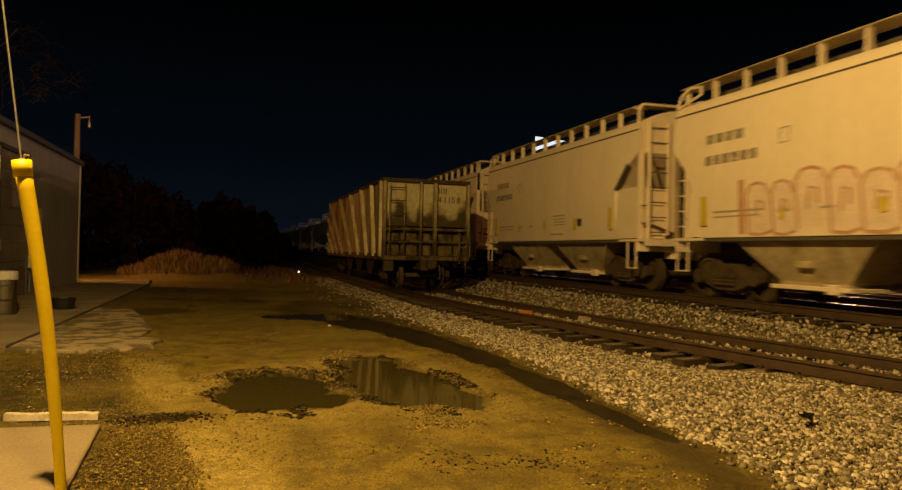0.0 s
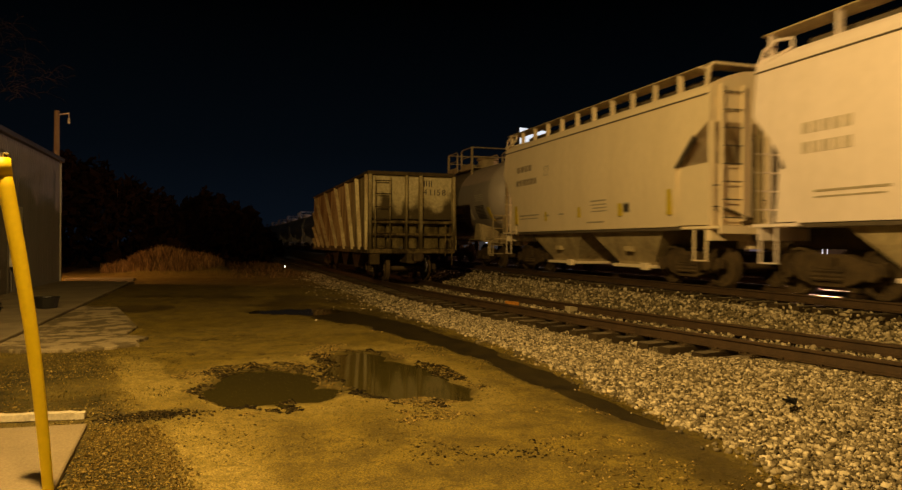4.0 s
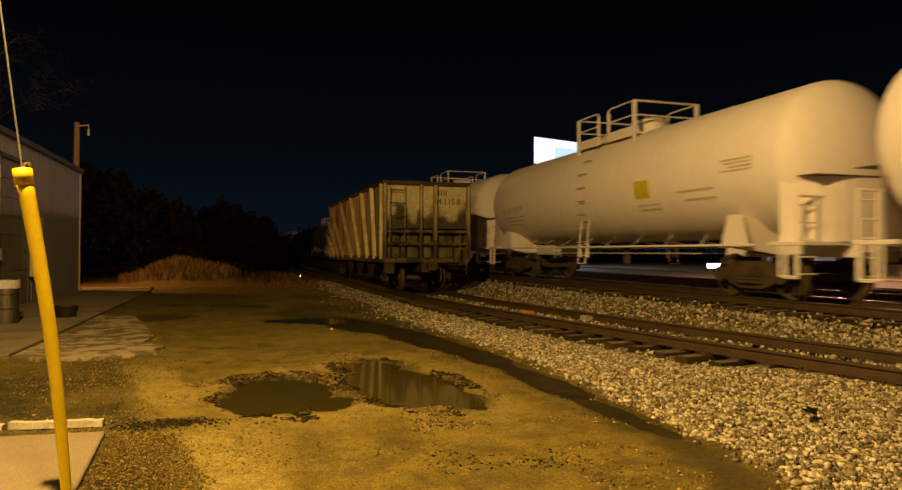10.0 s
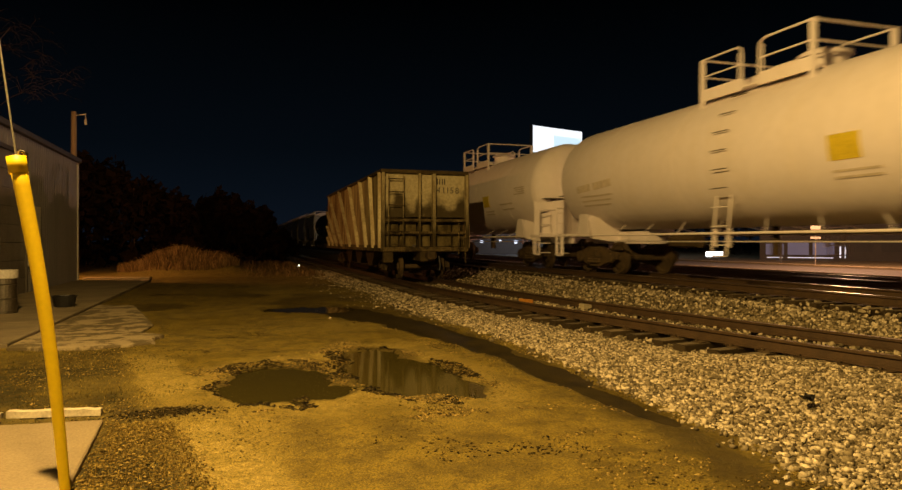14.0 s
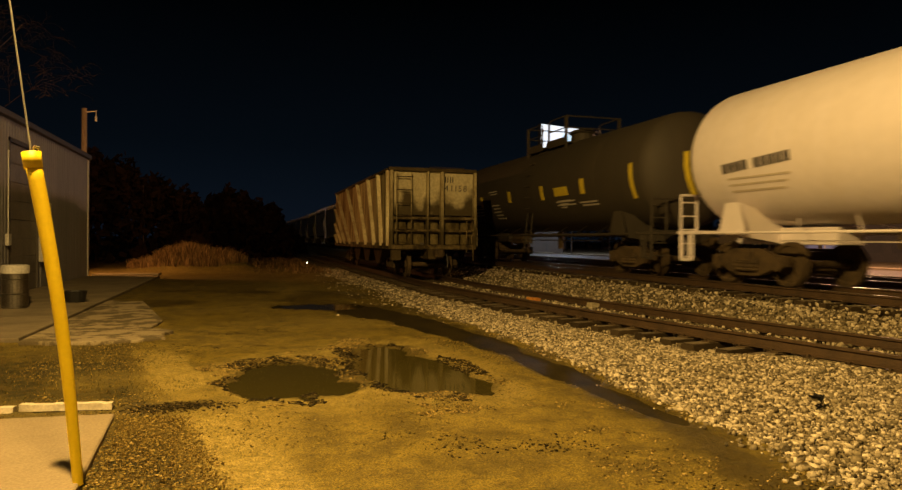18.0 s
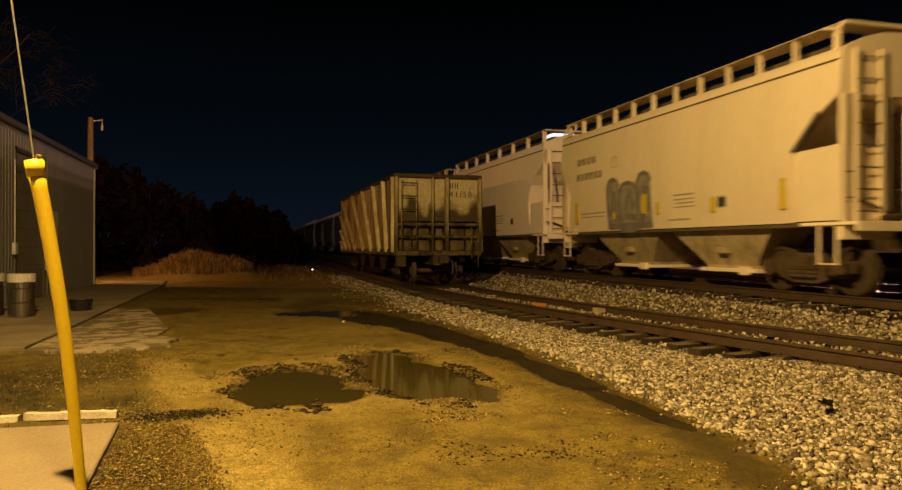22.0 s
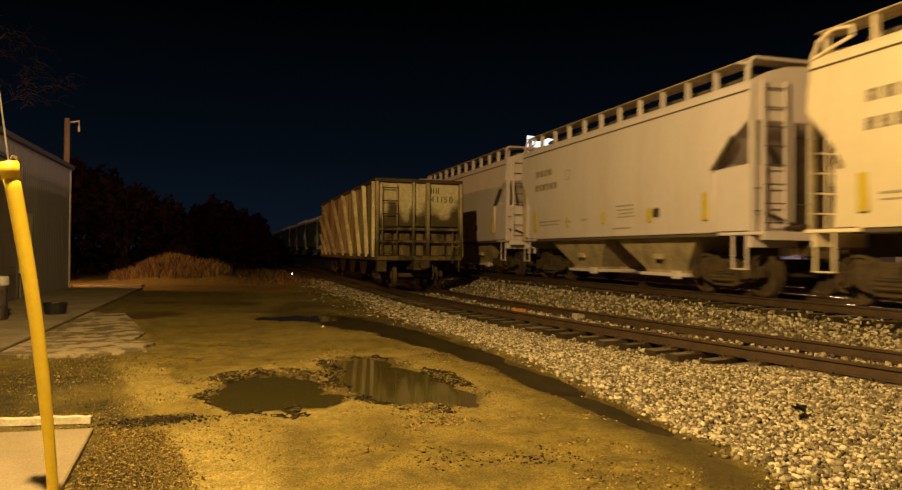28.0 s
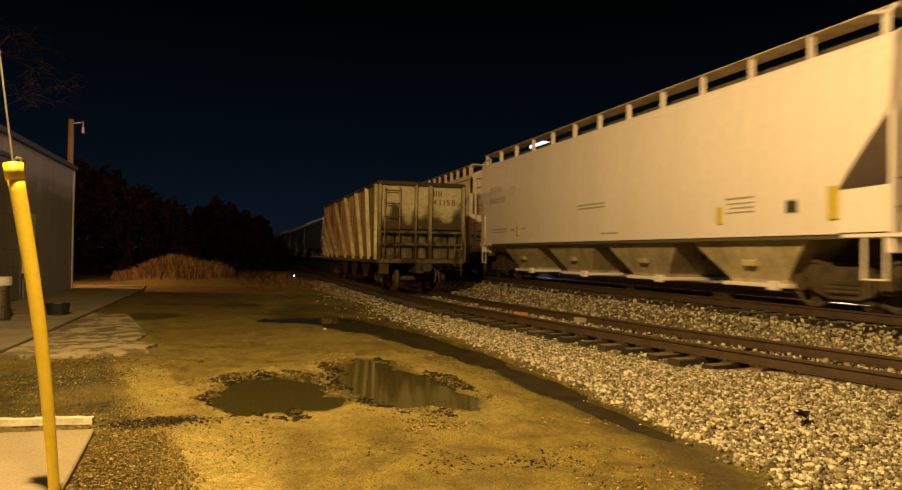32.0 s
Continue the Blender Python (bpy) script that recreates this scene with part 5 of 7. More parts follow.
        for k in range(11):
            z = 0.85 + 0.40 * k
            x = (rad + 0.05) if z < 2.8 else math.sqrt(max((rad + 0.07) ** 2 - (z - mid_z) ** 2, 0.2))
            if z < 4.25:
                part("rung", rods(((s * max(x, 0.75), 1.19 + deck_y, z), (s * max(x, 0.75), 1.66 + deck_y, z), 0.012)), M_SEAM if z > 1.7 else fit_, lad)
        for yy in (1.20 + deck_y, 1.65 + deck_y):
            part("ladder_bracket", boxes((s * 1.52 - 0.04, s * 1.52 + 0.04, yy - 0.018, yy + 0.018, 0.8, 1.2)), fit_, lad)
        part("lower_pipe", rods(((s * 1.30, -h + 3.6, 0.93), (s * 1.30, h - 3.6, 0.93), 0.018, 6)), fit_, car)
    # platform and rails on top
    deck = part("top_platform", boxes((-1.0, 1.0, -0.45 + deck_y, 2.75 + deck_y, 4.22, 4.26), (-1.02, -0.98, -0.45 + deck_y, 0.95 + deck_y, 4.16, 4.42), (-1.02, -0.98, 1.45 + deck_y, 2.75 + deck_y, 4.16, 4.42), (0.98, 1.02, -0.45 + deck_y, 2.75 + deck_y, 4.16, 4.42)), fit_, car)
    for y0, y1, corner in ((-0.45 + deck_y, 0.95 + deck_y, 0), (2.75 + deck_y, 1.45 + deck_y, 0)):
        for x in (-1.0, 1.0):
            bm = bmesh.new()
            d = 1 if y1 > y0 else -1
            pipe(bm, [(x, y0, 4.25), (x, y0, 5.11), (x, y1 - d * 0.16, 5.11), (x, y1 - d * 0.04, 5.05), (x, y1, 4.94), (x, y1, 4.2)], 0.024)
            pipe(bm, [(x, y1 - d * 0.10, 4.98), (x, y1 - d * 0.10, 4.2)], 0.019)
            pipe(bm, [(x, y0, 4.72), (x, y1, 4.72)], 0.020)
            part("guard_rail", bm, fit_, deck)
    for y in (-0.45 + deck_y, 2.75 + deck_y):
        part("guard_rail", rods(((-1.0, y, 5.11), (1.0, y, 5.11), 0.024), ((-1.0, y, 4.72), (1.0, y, 4.72), 0.020)), fit_, deck)
    for x in (-1.0, 1.0):
        for y in (-0.45 + deck_y, 2.75 + deck_y):
            part("rail_post", boxes((x - 0.03, x + 0.03, y - 0.065, y + 0.065, 3.85, 5.12)), fit_, deck)
    bm = bmesh.new()
    lathe(bm, [(0.42, 4.2), (0.42, 4.62), (0.50, 4.63), (0.50, 4.70), (0.30, 4.78), (0.06, 4.80)], 16, "z", (0, 0.25 + deck_y, 0))
    part("manway", bm, fit_, car)
    part("valve_box", boxes((-0.42, 0.42, 1.75 + deck_y, 2.45 + deck_y, 4.25, 4.60), bevel=0.04), fit_, car)
    part("underside_pipe", rods(((-0.2, -4.2, 1.12), (-0.2, 4.2, 1.12), 0.05), ((0, 0.2, 1.3), (0, 0.2, 0.62), 0.11), ((-0.7, 1.9, 0.95), (-0.7, 2.9, 0.95), 0.19)), M_GRIME, car)
    # writing and placards on the flank
    def on(name, mat, y0, y1, z0, z1, lab=""):
        bm = bmesh.new()
        A, B = [], []
        for k in range(4):
            z = z0 + (z1 - z0) * k / 3
            x = -math.sqrt(rad * rad - (z - mid_z) ** 2)
            for lst, o in ((A, -0.010), (B, 0.02)):
                lst.append((bm.verts.new((x + o, y0, z)), bm.verts.new((x + o, y1, z))))
        for k in range(3):
            bm.faces.new((A[k][0], A[k][1], A[k + 1][1], A[k + 1][0]))
            bm.faces.new((B[k][0], B[k + 1][0], B[k + 1][1], B[k][1]))
            bm.faces.new((A[k][0], A[k + 1][0], B[k + 1][0], B[k][0]))
            bm.faces.new((A[k][1], B[k][1], B[k + 1][1], A[k + 1][1]))
        return part(name, bm, mat, car, lab)
    lines = mark if paint is M_BLACK or paint is M_GREY else M_FAINT
    # owner's letters and number, then two thin lines under them, near the tail
    if not stripe:
        y = e - 1.65
        for k in range(9):
            on("stencilled_letter", mark, y - 0.15, y, 2.36 + 0.012 * k, 2.56 + 0.012 * k)
            y -= 0.20 if k != 3 else 0.36
    for k in range(3):
        on("data_line", lines, e - 3.5 + 0.12 * k, e - 1.75, 2.22 - 0.13 * k, 2.26 - 0.13 * k)
    # yellow notice panel with its lines, two more groups towards the head
    on("placard", M_YELLOWMARK, *placard, "yellow notice panel")
    for k in range(2):
        on("data_line", lines, placard[0] - 0.3, placard[1], placard[2] - 0.20 - 0.11 * k, placard[2] - 0.16 - 0.11 * k)
        on("data_line", lines, -5.7, -4.4 - 0.2 * k, 2.33 - 0.2 * k, 2.38 - 0.2 * k) if length > 15 and paint is not M_BLACK else None
    for k in range(9 if panel else 0 if paint is M_BLACK else 4):
        on("data_line", M_STENCIL if panel else lines, -e + 1.25, -e + 2.2 - 0.12 * (k % 3), 2.86 - 0.075 * k, 2.895 - 0.075 * k)
    if panel:
        on("reflective_strip", M_YELLOWMARK, -e + 0.78, -e + 0.98, 2.30, 3.22, "tall yellow reflective strip")
        on("reflective_strip", M_YELLOWMARK, e - 0.52, e - 0.36, 2.0, 3.0, "tall yellow reflective strip")
    if paint is M_BLACK:
        strips = ((4.75, 2.30, 2.74), (1.57, 2.36, 2.78), (-1.44, 2.30, 2.78), (-4.38, 2.34, 2.80)) if stripe else ((4.75, 2.28, 2.74), (2.34, 2.27, 2.75), (-0.95, 2.20, 2.74), (-3.66, 2.28, 2.76))
        for yy, z0, z1 in strips:
            on("reflective_strip", M_YELLOWMARK, yy - 0.13, yy + 0.13, z0, z1, "yellow reflective strip")
        for yy in (-e + 1.05, e - 0.45):
            on("reflective_strip", M_YELLOWMARK, yy - 0.09, yy + 0.09, 2.05, 2.98, "tall yellow reflective strip")
        if stripe:
            on("white_stripe", M_STENCILWHITE, e - 3.4, e - 0.95, 2.41, 2.58, "white stripe with worn lettering")
            for k in range(5):
                on("data_line", mark, 2.80, 3.6 - 0.1 * (k % 2), 2.30 - 0.13 * k, 2.345 - 0.13 * k)
            for k in range(3):
                on("data_line", mark, -3.4 + 0.2 * k, -2.6, 2.18 - 0.10 * k, 2.22 - 0.10 * k)
            for k in range(2):
                on("data_line", mark, -5.1, -4.0 - 0.1 * k, 2.07 - 0.09 * k, 2.115 - 0.09 * k)
                on("data_line", mark, 2.9, 3.8 - 0.2 * k, 2.86 - 0.1 * k, 2.90 - 0.1 * k)
        else:
            for k in range(6):
                on("data_line", mark, -6.45, -5.2 - 0.1 * (k % 2), 2.58 - 0.09 * k, 2.63 - 0.09 * k)
            on("data_line", mark, -0.75, 0.55, 2.15, 2.19)
            on("data_line", mark, -0.70, 0.50, 2.07, 2.10)
            on("data_line", mark, 2.46, 3.25, 2.14, 2.18)
            on("data_line", mark, -4.7, -3.3, 2.20, 2.23)
            on("data_line", M_STENCILWHITE, -e + 0.42, -e + 0.62, 2.9, 3.0)
    elif paint is M_GREY:
        on("notice_patch", mark, -0.92, 0.0, 2.03, 2.09)
        on("notice_patch", mark, -0.85, -0.1, 1.93, 1.97)
        on("notice_patch", mark, -2.85, -2.5, 1.9, 2.35)
        for k in range(10):
            on("data_line", M_STENCIL, -4.4, -3.45, 2.42 - 0.055 * k, 2.45 - 0.055 * k)
        on("reflective_strip", M_YELLOWMARK, -e + 0.70, -e + 0.95, 1.8, 2.35, "yellow reflective patch")
    return car


# ---------------------------------------------------------------- the train, car by car from its head
TRAIN = []      # car, place of its middle along the track at the start
HOPPER_A, E_A = covered_hopper(12.6, 2, M_CREAM, "cream two-bay covered hopper car with grimy trucks", 11)
hopper_marks(HOPPER_A, E_A)
HOPPER_W, E_W = covered_hopper(12.65, 2, M_WHITE, "whitish two-bay covered hopper car with smooth sides", 7, cut="round", arch=False, tall=0.14)
hopper_marks(HOPPER_W, E_W, number=((2.90, 5, 0.18), (2.55, 5, 0.18)), yellow=False, stencil=M_FAINT, at=2.75)
HOPPER_T, E_T = covered_hopper(12.4, 2, M_TAN, "tan two-bay covered hopper car with a yellow-marked sill", 7, M_GRIME, cut="round", seam=False, tall=0.10)
hopper_marks(HOPPER_T, E_T, number=((2.80, 3, 0.20), (2.34, 5, 0.18)), yellow=False, at=2.22)
for k in range(6):
    y = -E_T + 0.9 + (2 * E_T - 1.8) * k / 5
    part("reflective_strip", boxes((-1.525, -1.47, y - 0.24, y + 0.24, 1.18, 1.30)), M_YELLOWMARK, HOPPER_T, "yellow reflective strip along the sill")
part("side_channel", boxes((-1.50, -1.42, -E_T + 0.1, E_T - 0.1, 1.14, 1.34)), M_TAN, HOPPER_T)
HOPPER_B, E_B = covered_hopper(12.6, 2, M_PALEGREY, "pale grey two-bay covered hopper car with grimy trucks", 11)
hopper_marks(HOPPER_B, E_B)
LONG, E_L = covered_hopper(20.1, 4, M_WHITE, "long white four-bay covered hopper car", 12, cut="low", seam=False, tall=0.14)
hopper_marks(LONG, E_L, yellow=False, stencil=M_FAINT, at=1.85)
ribbon_rows = ((-5.35, 1.62, 1.97, 0.15), (-8.22, 1.6, 2.5, 0.20), (5.4, 1.62, 1.97, 0.15))
for y, z0, z1, wd in ribbon_rows:
    part("reflective_strip", boxes((-hopper_section(2.0) - 0.012, -hopper_section(2.0) + 0.06, y - wd / 2, y + wd / 2, z0, z1)), M_YELLOWMARK, LONG, "yellow reflective strip")
part("data_panel", boxes((-hopper_section(2.35) - 0.008, -hopper_section(2.35) + 0.01, -0.7, 0.83, 2.36, 2.40), (-hopper_section(2.35) - 0.008, -hopper_section(2.35) + 0.01, -0.7, 0.8, 2.26, 2.30)), M_STENCILGREY, LONG)
TANK_W = tank_car(17.3, M_TANKWHITE, "long white tank car with railed top platform", M_FAINT)
TANK_Y = tank_car(17.1, M_TANKWHITE, "long white tank car with a wide yellow notice panel", M_STENCILGREY, placard=(-2.25, -1.5, 1.98, 2.24))
TANK_P = tank_car(17.3, M_TANKWHITE, "long white tank car with a dark printed panel and bare ends", M_STENCIL, shielded=False, placard=(-2.3, -1.65, 2.20, 2.54), panel=True)
TANK_K = tank_car(17.4, M_BLACK, "long black tank car with yellow notice panels", M_STENCILWHITE, shielded=False, placard=(-3.2, -2.35, 2.02, 2.17), deck_y=-1.6)
TANK_S = tank_car(17.35, M_BLACK, "long black tank car with a white lettered stripe", M_STENCILWHITE, shielded=False, stripe=True, placard=(-3.38, -2.42, 2.36, 2.64), deck_y=-1.75)
TANK_G = tank_car(12.2, M_GREY, "short grey tank car with a darker middle band", M_STENCILWHITE, fittings=M_BAY, band=M_GREYDARK, placard=(-1.95, -0.95, 2.20, 2.46), shielded=False, rad=1.51, mid_z=2.80)

ORDER = [  # kind, head end, tail end along the track at the start
    ("A", -10.5, 2.1), ("A", 2.1, 14.72), ("A", 14.72, 27.3), ("A", 27.3, 39.72), ("W", 39.72, 52.4), ("A", 52.4, 64.6), ("G", 64.6, 76.8),
    ("TW", 76.8, 94.45), ("TY", 94.45, 111.55), ("TW", 111.55, 128.95), ("TW", 128.95, 146.2), ("TW", 146.2, 163.65), ("TW", 163.65, 180.95), ("TP", 180.95, 198.2),
    ("TS", 198.2, 215.55), ("TK", 215.55, 233.0), ("A", 233.2, 245.85), ("W", 245.85, 258.45), ("T", 258.45, 270.85), ("W", 270.85, 283.55), ("A", 283.55, 296.03),
    ("B", 296.03, 308.63), ("B", 308.63, 321.28), ("B", 321.28, 333.83), ("L", 333.83, 353.9), ("A", 353.9, 366.5), ("A", 366.5, 379.1), ("W", 379.1, 391.7), ("A", 391.7, 404.3),
    ("L", 404.3, 424.4), ("A", 424.4, 437.0), ("A", 437.0, 449.6), ("A", 449.6, 462.2), ("W", 462.2, 474.8), ("A", 474.8, 487.4), ("A", 487.4, 500.0)]
MODEL = {"A": HOPPER_A, "B": HOPPER_B, "W": HOPPER_W, "T": HOPPER_T, "L": LONG, "TW": TANK_W, "TY": TANK_Y, "TP": TANK_P, "TK": TANK_K, "TS": TANK_S, "G": TANK_G}
used = set()
for kind_, head_, tail_ in ORDER:
    m = pose(MAIN_X, (head_ + tail_) / 2, MAIN_Z)
    if kind_ in used:
        car_ = copy_thing(MODEL[kind_], m)
    else:
        car_ = MODEL[kind_]
        car_.matrix_basis = m
        used.add(kind_)
    TRAIN.append((car_, (head_ + tail_) / 2))


def bubble_letters(car, y, z0, z1, widths, fill, line, thick, label, seed):
    """Rounded sprayed letters: a filled body with an outline arching over it."""
    r = random.Random(seed)
    edge = []
    for w in widths:
        a, b = z0 + r.uniform(-0.04, 0.06), z1 + r.uniform(-0.14, 0.10)
        bm = bmesh.new()
        grid = []
        for k in range(7):
            tall = b - 0.16 * (2 * k / 6 - 1) ** 2 - 0.05
            col = [(y - w * k / 6, a + 0.04 + (tall - a - 0.04) * j / 8) for j in range(9)]
            grid.append([bm.verts.new((-hopper_section(z) - 0.004, yy, z)) for yy, z in col])
        for A, B in zip(grid, grid[1:]):
            for j in range(8):
                bm.faces.new((A[j], A[j + 1], B[j + 1], B[j]))
        bmesh.ops.solidify(bm, geom=bm.faces[:], thickness=0.003)
        part("graffiti_fill", bm, fill, car, "sprayed filling of a graffiti letter")
        edge.append([(y, a), (y + 0.02, b - 0.22), (y - w * 0.18, b - 0.04), (y - w * 0.5, b), (y - w * 0.82, b - 0.06), (y - w, b - 0.24)])
        edge.append([(y - w * 0.35, a + 0.35), (y - w * 0.45, b - 0.35), (y - w * 0.7, b - 0.4), (y - w * 0.68, a + 0.45)])
        if r.random() < 0.6:
            edge.append([(y, a), (y - w * 0.55, a - 0.02), (y - w, a + 0.05)])
        y -= w + 0.05
    ribbon("graffiti", car, line, edge, thick, label, 0.009)


def graffiti():
    c = TRAIN[1][0]
    bubble_letters(c, 3.05, 1.42, 2.52, (0.62, 0.55, 0.70, 0.60, 0.66, 0.5), M_PALE, M_RED, 0.06, "red sprayed graffiti outlines", 4)
    ribbon("graffiti", c, M_RED, [[(3.25, 1.4), (3.2, 2.5)]], 0.15, "red sprayed stroke", 0.012)
    c = TRAIN[3][0]
    bubble_letters(c, 1.92, 1.42, 2.40, (0.70, 0.55, 0.60), M_PALE, M_ORANGESPRAY, 0.05, "thin reddish graffiti outlines", 7)
    bubble_letters(c, -0.68, 1.40, 2.72, (0.86, 0.92), M_PALE, M_STENCIL, 0.10, "bold dark graffiti outlines", 9)
    ribbon("graffiti", c, M_SPRAYGREY, [[(1.85, 2.24), (1.55, 2.40), (1.2, 2.36)], [(1.05, 2.32), (0.75, 2.4), (0.5, 2.36)], [(1.65, 1.75), (1.35, 1.72)]], 0.06, "dark sprayed shading strokes", 0.013)
    c = TRAIN[16][0]
    bubble_letters(c, 2.45, 1.36, 2.75, (0.62, 0.85, 0.62), M_GREYFILL, M_SPRAYGREY, 0.12, "dark grey sprayed graffiti outlines", 12)
    ribbon("graffiti", c, M_SPRAYGREY, [[(2.4, 1.45), (0.3, 1.45)], [(2.2, 1.65), (1.7, 1.7)], [(1.5, 1.72), (0.6, 1.62)]], 0.17, "dark grey sprayed shading", 0.012)
    ribbon("graffiti", c, M_YELLOWMARK, [[(0.62, 1.75), (0.55, 2.25)]], 0.24, "yellow sprayed patch", 0.015)
    c = TRAIN[18][0]
    ribbon("data_panel", c, M_STENCILGREY, [[(-2.18, 2.42), (-3.56, 2.42)], [(-2.3, 2.32), (-3.4, 2.32)]], 0.04, "faded stencilled lines", 0.006)
    ribbon("paint_stain", c, M_ORANGESPRAY, [[(2.45, 2.15), (2.1, 2.2), (1.9, 2.1)], [(2.1, 2.4), (2.0, 2.2)]], 0.14, "faint orange spray stain", 0.006)
    ribbon("paint_patch", c, M_YELLOWMARK, [[(1.5, 1.78), (1.2, 1.78)]], 0.14, "small yellow sprayed patch", 0.006)
    c = TRAIN[19][0]
    ribbon("painted_patch", c, M_STENCILGREY, [[(-2.5, 3.3), (-3.5, 3.4)]], 0.5, "faded grey painted patch", 0.006)


graffiti()


# ---------------------------------------------------------------- hopper parked on the siding
def parked_hopper():
    y0, y1 = 23.3, 37.9
    L = y1 - y0
    c = thing("open_hopper_car", "weathered ribbed open hopper car parked on the siding", "freight car", pose(6.38, y0, SIDE_Z))
    hw, top, low = 1.53, 3.77, 1.12
    skew = 0.0
    # shell, open at the top
    bm = bmesh.new()
    prism(bm, [(0.0, low), (0.0, top), (L, top), (L - skew, low)], "x", -hw, -hw + 0.06)
    prism(bm, [(0.0, low), (0.0, top), (L, top), (L - skew, low)], "x", hw - 0.06, hw)
    part("side_sheet", bm, M_PARKEDRUST, c)
    part("far_slope", prism(bmesh.new(), [(L, top), (L - 0.06, top), (L - skew - 0.06, low), (L - skew, low)], "x", -hw, hw), M_PARKED, c)
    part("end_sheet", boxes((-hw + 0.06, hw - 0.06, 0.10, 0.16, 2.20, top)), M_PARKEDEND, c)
    part("slope_sheet", boxes((-hw + 0.06, hw - 0.06, 0.42, 0.46, 0.95, 2.3)), M_PARKEDDARK, c, "dark inner sheet of the end")
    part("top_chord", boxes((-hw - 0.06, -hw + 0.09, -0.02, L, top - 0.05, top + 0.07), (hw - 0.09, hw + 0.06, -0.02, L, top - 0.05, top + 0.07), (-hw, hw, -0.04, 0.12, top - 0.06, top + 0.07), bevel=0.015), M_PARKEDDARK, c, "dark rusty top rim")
    part("side_sill", boxes((-hw - 0.05, -hw + 0.07, 0, L - skew, low - 0.12, low + 0.10), (hw - 0.07, hw + 0.05, 0, L - skew, low - 0.12, low + 0.10), bevel=0.01), M_PARKEDSILL, c)
    # ribs on the flank; those further on lean more, the last are cut off by the far end
    for s in (-1, 1):
        for yb in (0.15, 1.35, 2.75, 4.5, 6.5, 8.9, 10.5, 11.9, 13.2):
            yt = yb / 0.65
            f = min(1.0, (L - 0.1 - yb) / max(yt - yb, 0.01))
            yt, zt = yb + (yt - yb) * f, low + (top - 0.04 - low) * f
            w = 0.075
            out = (s * hw - 0.13, s * hw) if s < 0 else (s * hw, s * hw + 0.13)
            part("rib", prism(bmesh.new(), [(yb - w, low), (yb + w, low), (yt + w, zt), (yt - w, zt)], "x", *out), M_PARKEDPALE, c)
    # end: posts, rails, ladder, lower framing
    for x, w in ((-hw + 0.02, 0.055), (-0.22, 0.035), (0.30, 0.06), (hw - 0.02, 0.05)):
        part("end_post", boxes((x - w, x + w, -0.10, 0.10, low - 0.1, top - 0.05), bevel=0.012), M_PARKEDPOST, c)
    part("end_sill", boxes((-hw, hw, -0.14, 0.12, low - 0.12, low + 0.04), bevel=0.02), M_PARKEDSILL, c)
    part("end_beam", boxes((-hw, hw, -0.06, 0.06, 2.04, 2.14), bevel=0.012), M_PARKEDSILL, c)
    part("end_rail", boxes((-hw, hw, -0.05, 0.03, 1.62, 1.70), bevel=0.01), M_PARKEDSILL, c)
    for x0, x1 in ((-1.46, -0.92), (-0.86, -0.27), (-0.17, 0.23), (0.37, 1.02), (1.08, 1.46)):
        part("lower_panel", boxes((x0, x1, 0.22, 0.28, 1.17, 1.60), bevel=0.012), M_PARKEDLOW, c)
        part("upper_panel", boxes((x0, x1, 0.26, 0.32, 1.66, 2.2), bevel=0.012), M_PARKEDLOW, c)
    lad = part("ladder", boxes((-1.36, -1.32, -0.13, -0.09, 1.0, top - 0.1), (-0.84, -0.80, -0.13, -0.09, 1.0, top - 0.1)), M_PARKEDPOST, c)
    for k in range(6):
        part("rung", rods(((-1.35, -0.13, 1.25 + 0.45 * k), (-0.81, -0.13, 1.25 + 0.45 * k), 0.020)), M_PARKEDDARK, lad)
    part("draft_gear_box", boxes((-0.26, 0.26, -0.28, 0.9, 0.66, 1.0), bevel=0.02), M_PARKEDDARK, c)
    part("coupler", COUPLER, None, c, at=Matrix.Translation((0, -0.25, 0)))
    part("brake_staff", rods(((1.18, -0.14, 0.9), (1.18, -0.14, 2.0), 0.025)), M_PARKEDSILL, c)
    part("grab_iron", rods(((1.42, -0.14, 0.6), (1.42, -0.14, 2.3), 0.022)), M_PARKEDSILL, c)
    part("grab_iron", rods(((1.18, -0.14, 1.5), (1.5, -0.14, 1.5), 0.02)), M_PARKEDSILL, c)
    part("corner_step", boxes((-1.52, -1.18, -0.15, 0.10, 0.62, 0.98), bevel=0.02), M_PARKEDDARK, c)
    part("hand_hole", boxes((-0.42, -0.30, 0.20, 0.222, 1.06, 1.24)), M_STENCIL, c)
    part("air_hose", pipe(bmesh.new(), [(0.42, -0.2, 0.85), (0.45, -0.3, 0.55), (0.4, -0.34, 0.35), (0.3, -0.36, 0.42)], 0.022), M_BLACKPLASTIC, c)
    part("centre_sill", boxes((-0.3, 0.3, 0.5, L - skew, 0.70, 1.0)), M_PARKEDDARK, c)
    for yy in (4.6, 7.2, 9.8):
        bm = bmesh.new()
        prism(bm, [(yy - 1.0, 1.0), (yy + 1.0, 1.0), (yy + 0.4, 0.4), (yy - 0.4, 0.4)], "x", -1.1, 1.1)
        part("discharge_bay", bm, M_PARKEDDARK, c)
    for yy in (1.75, L - 1.9):
        truck(c, yy, False)
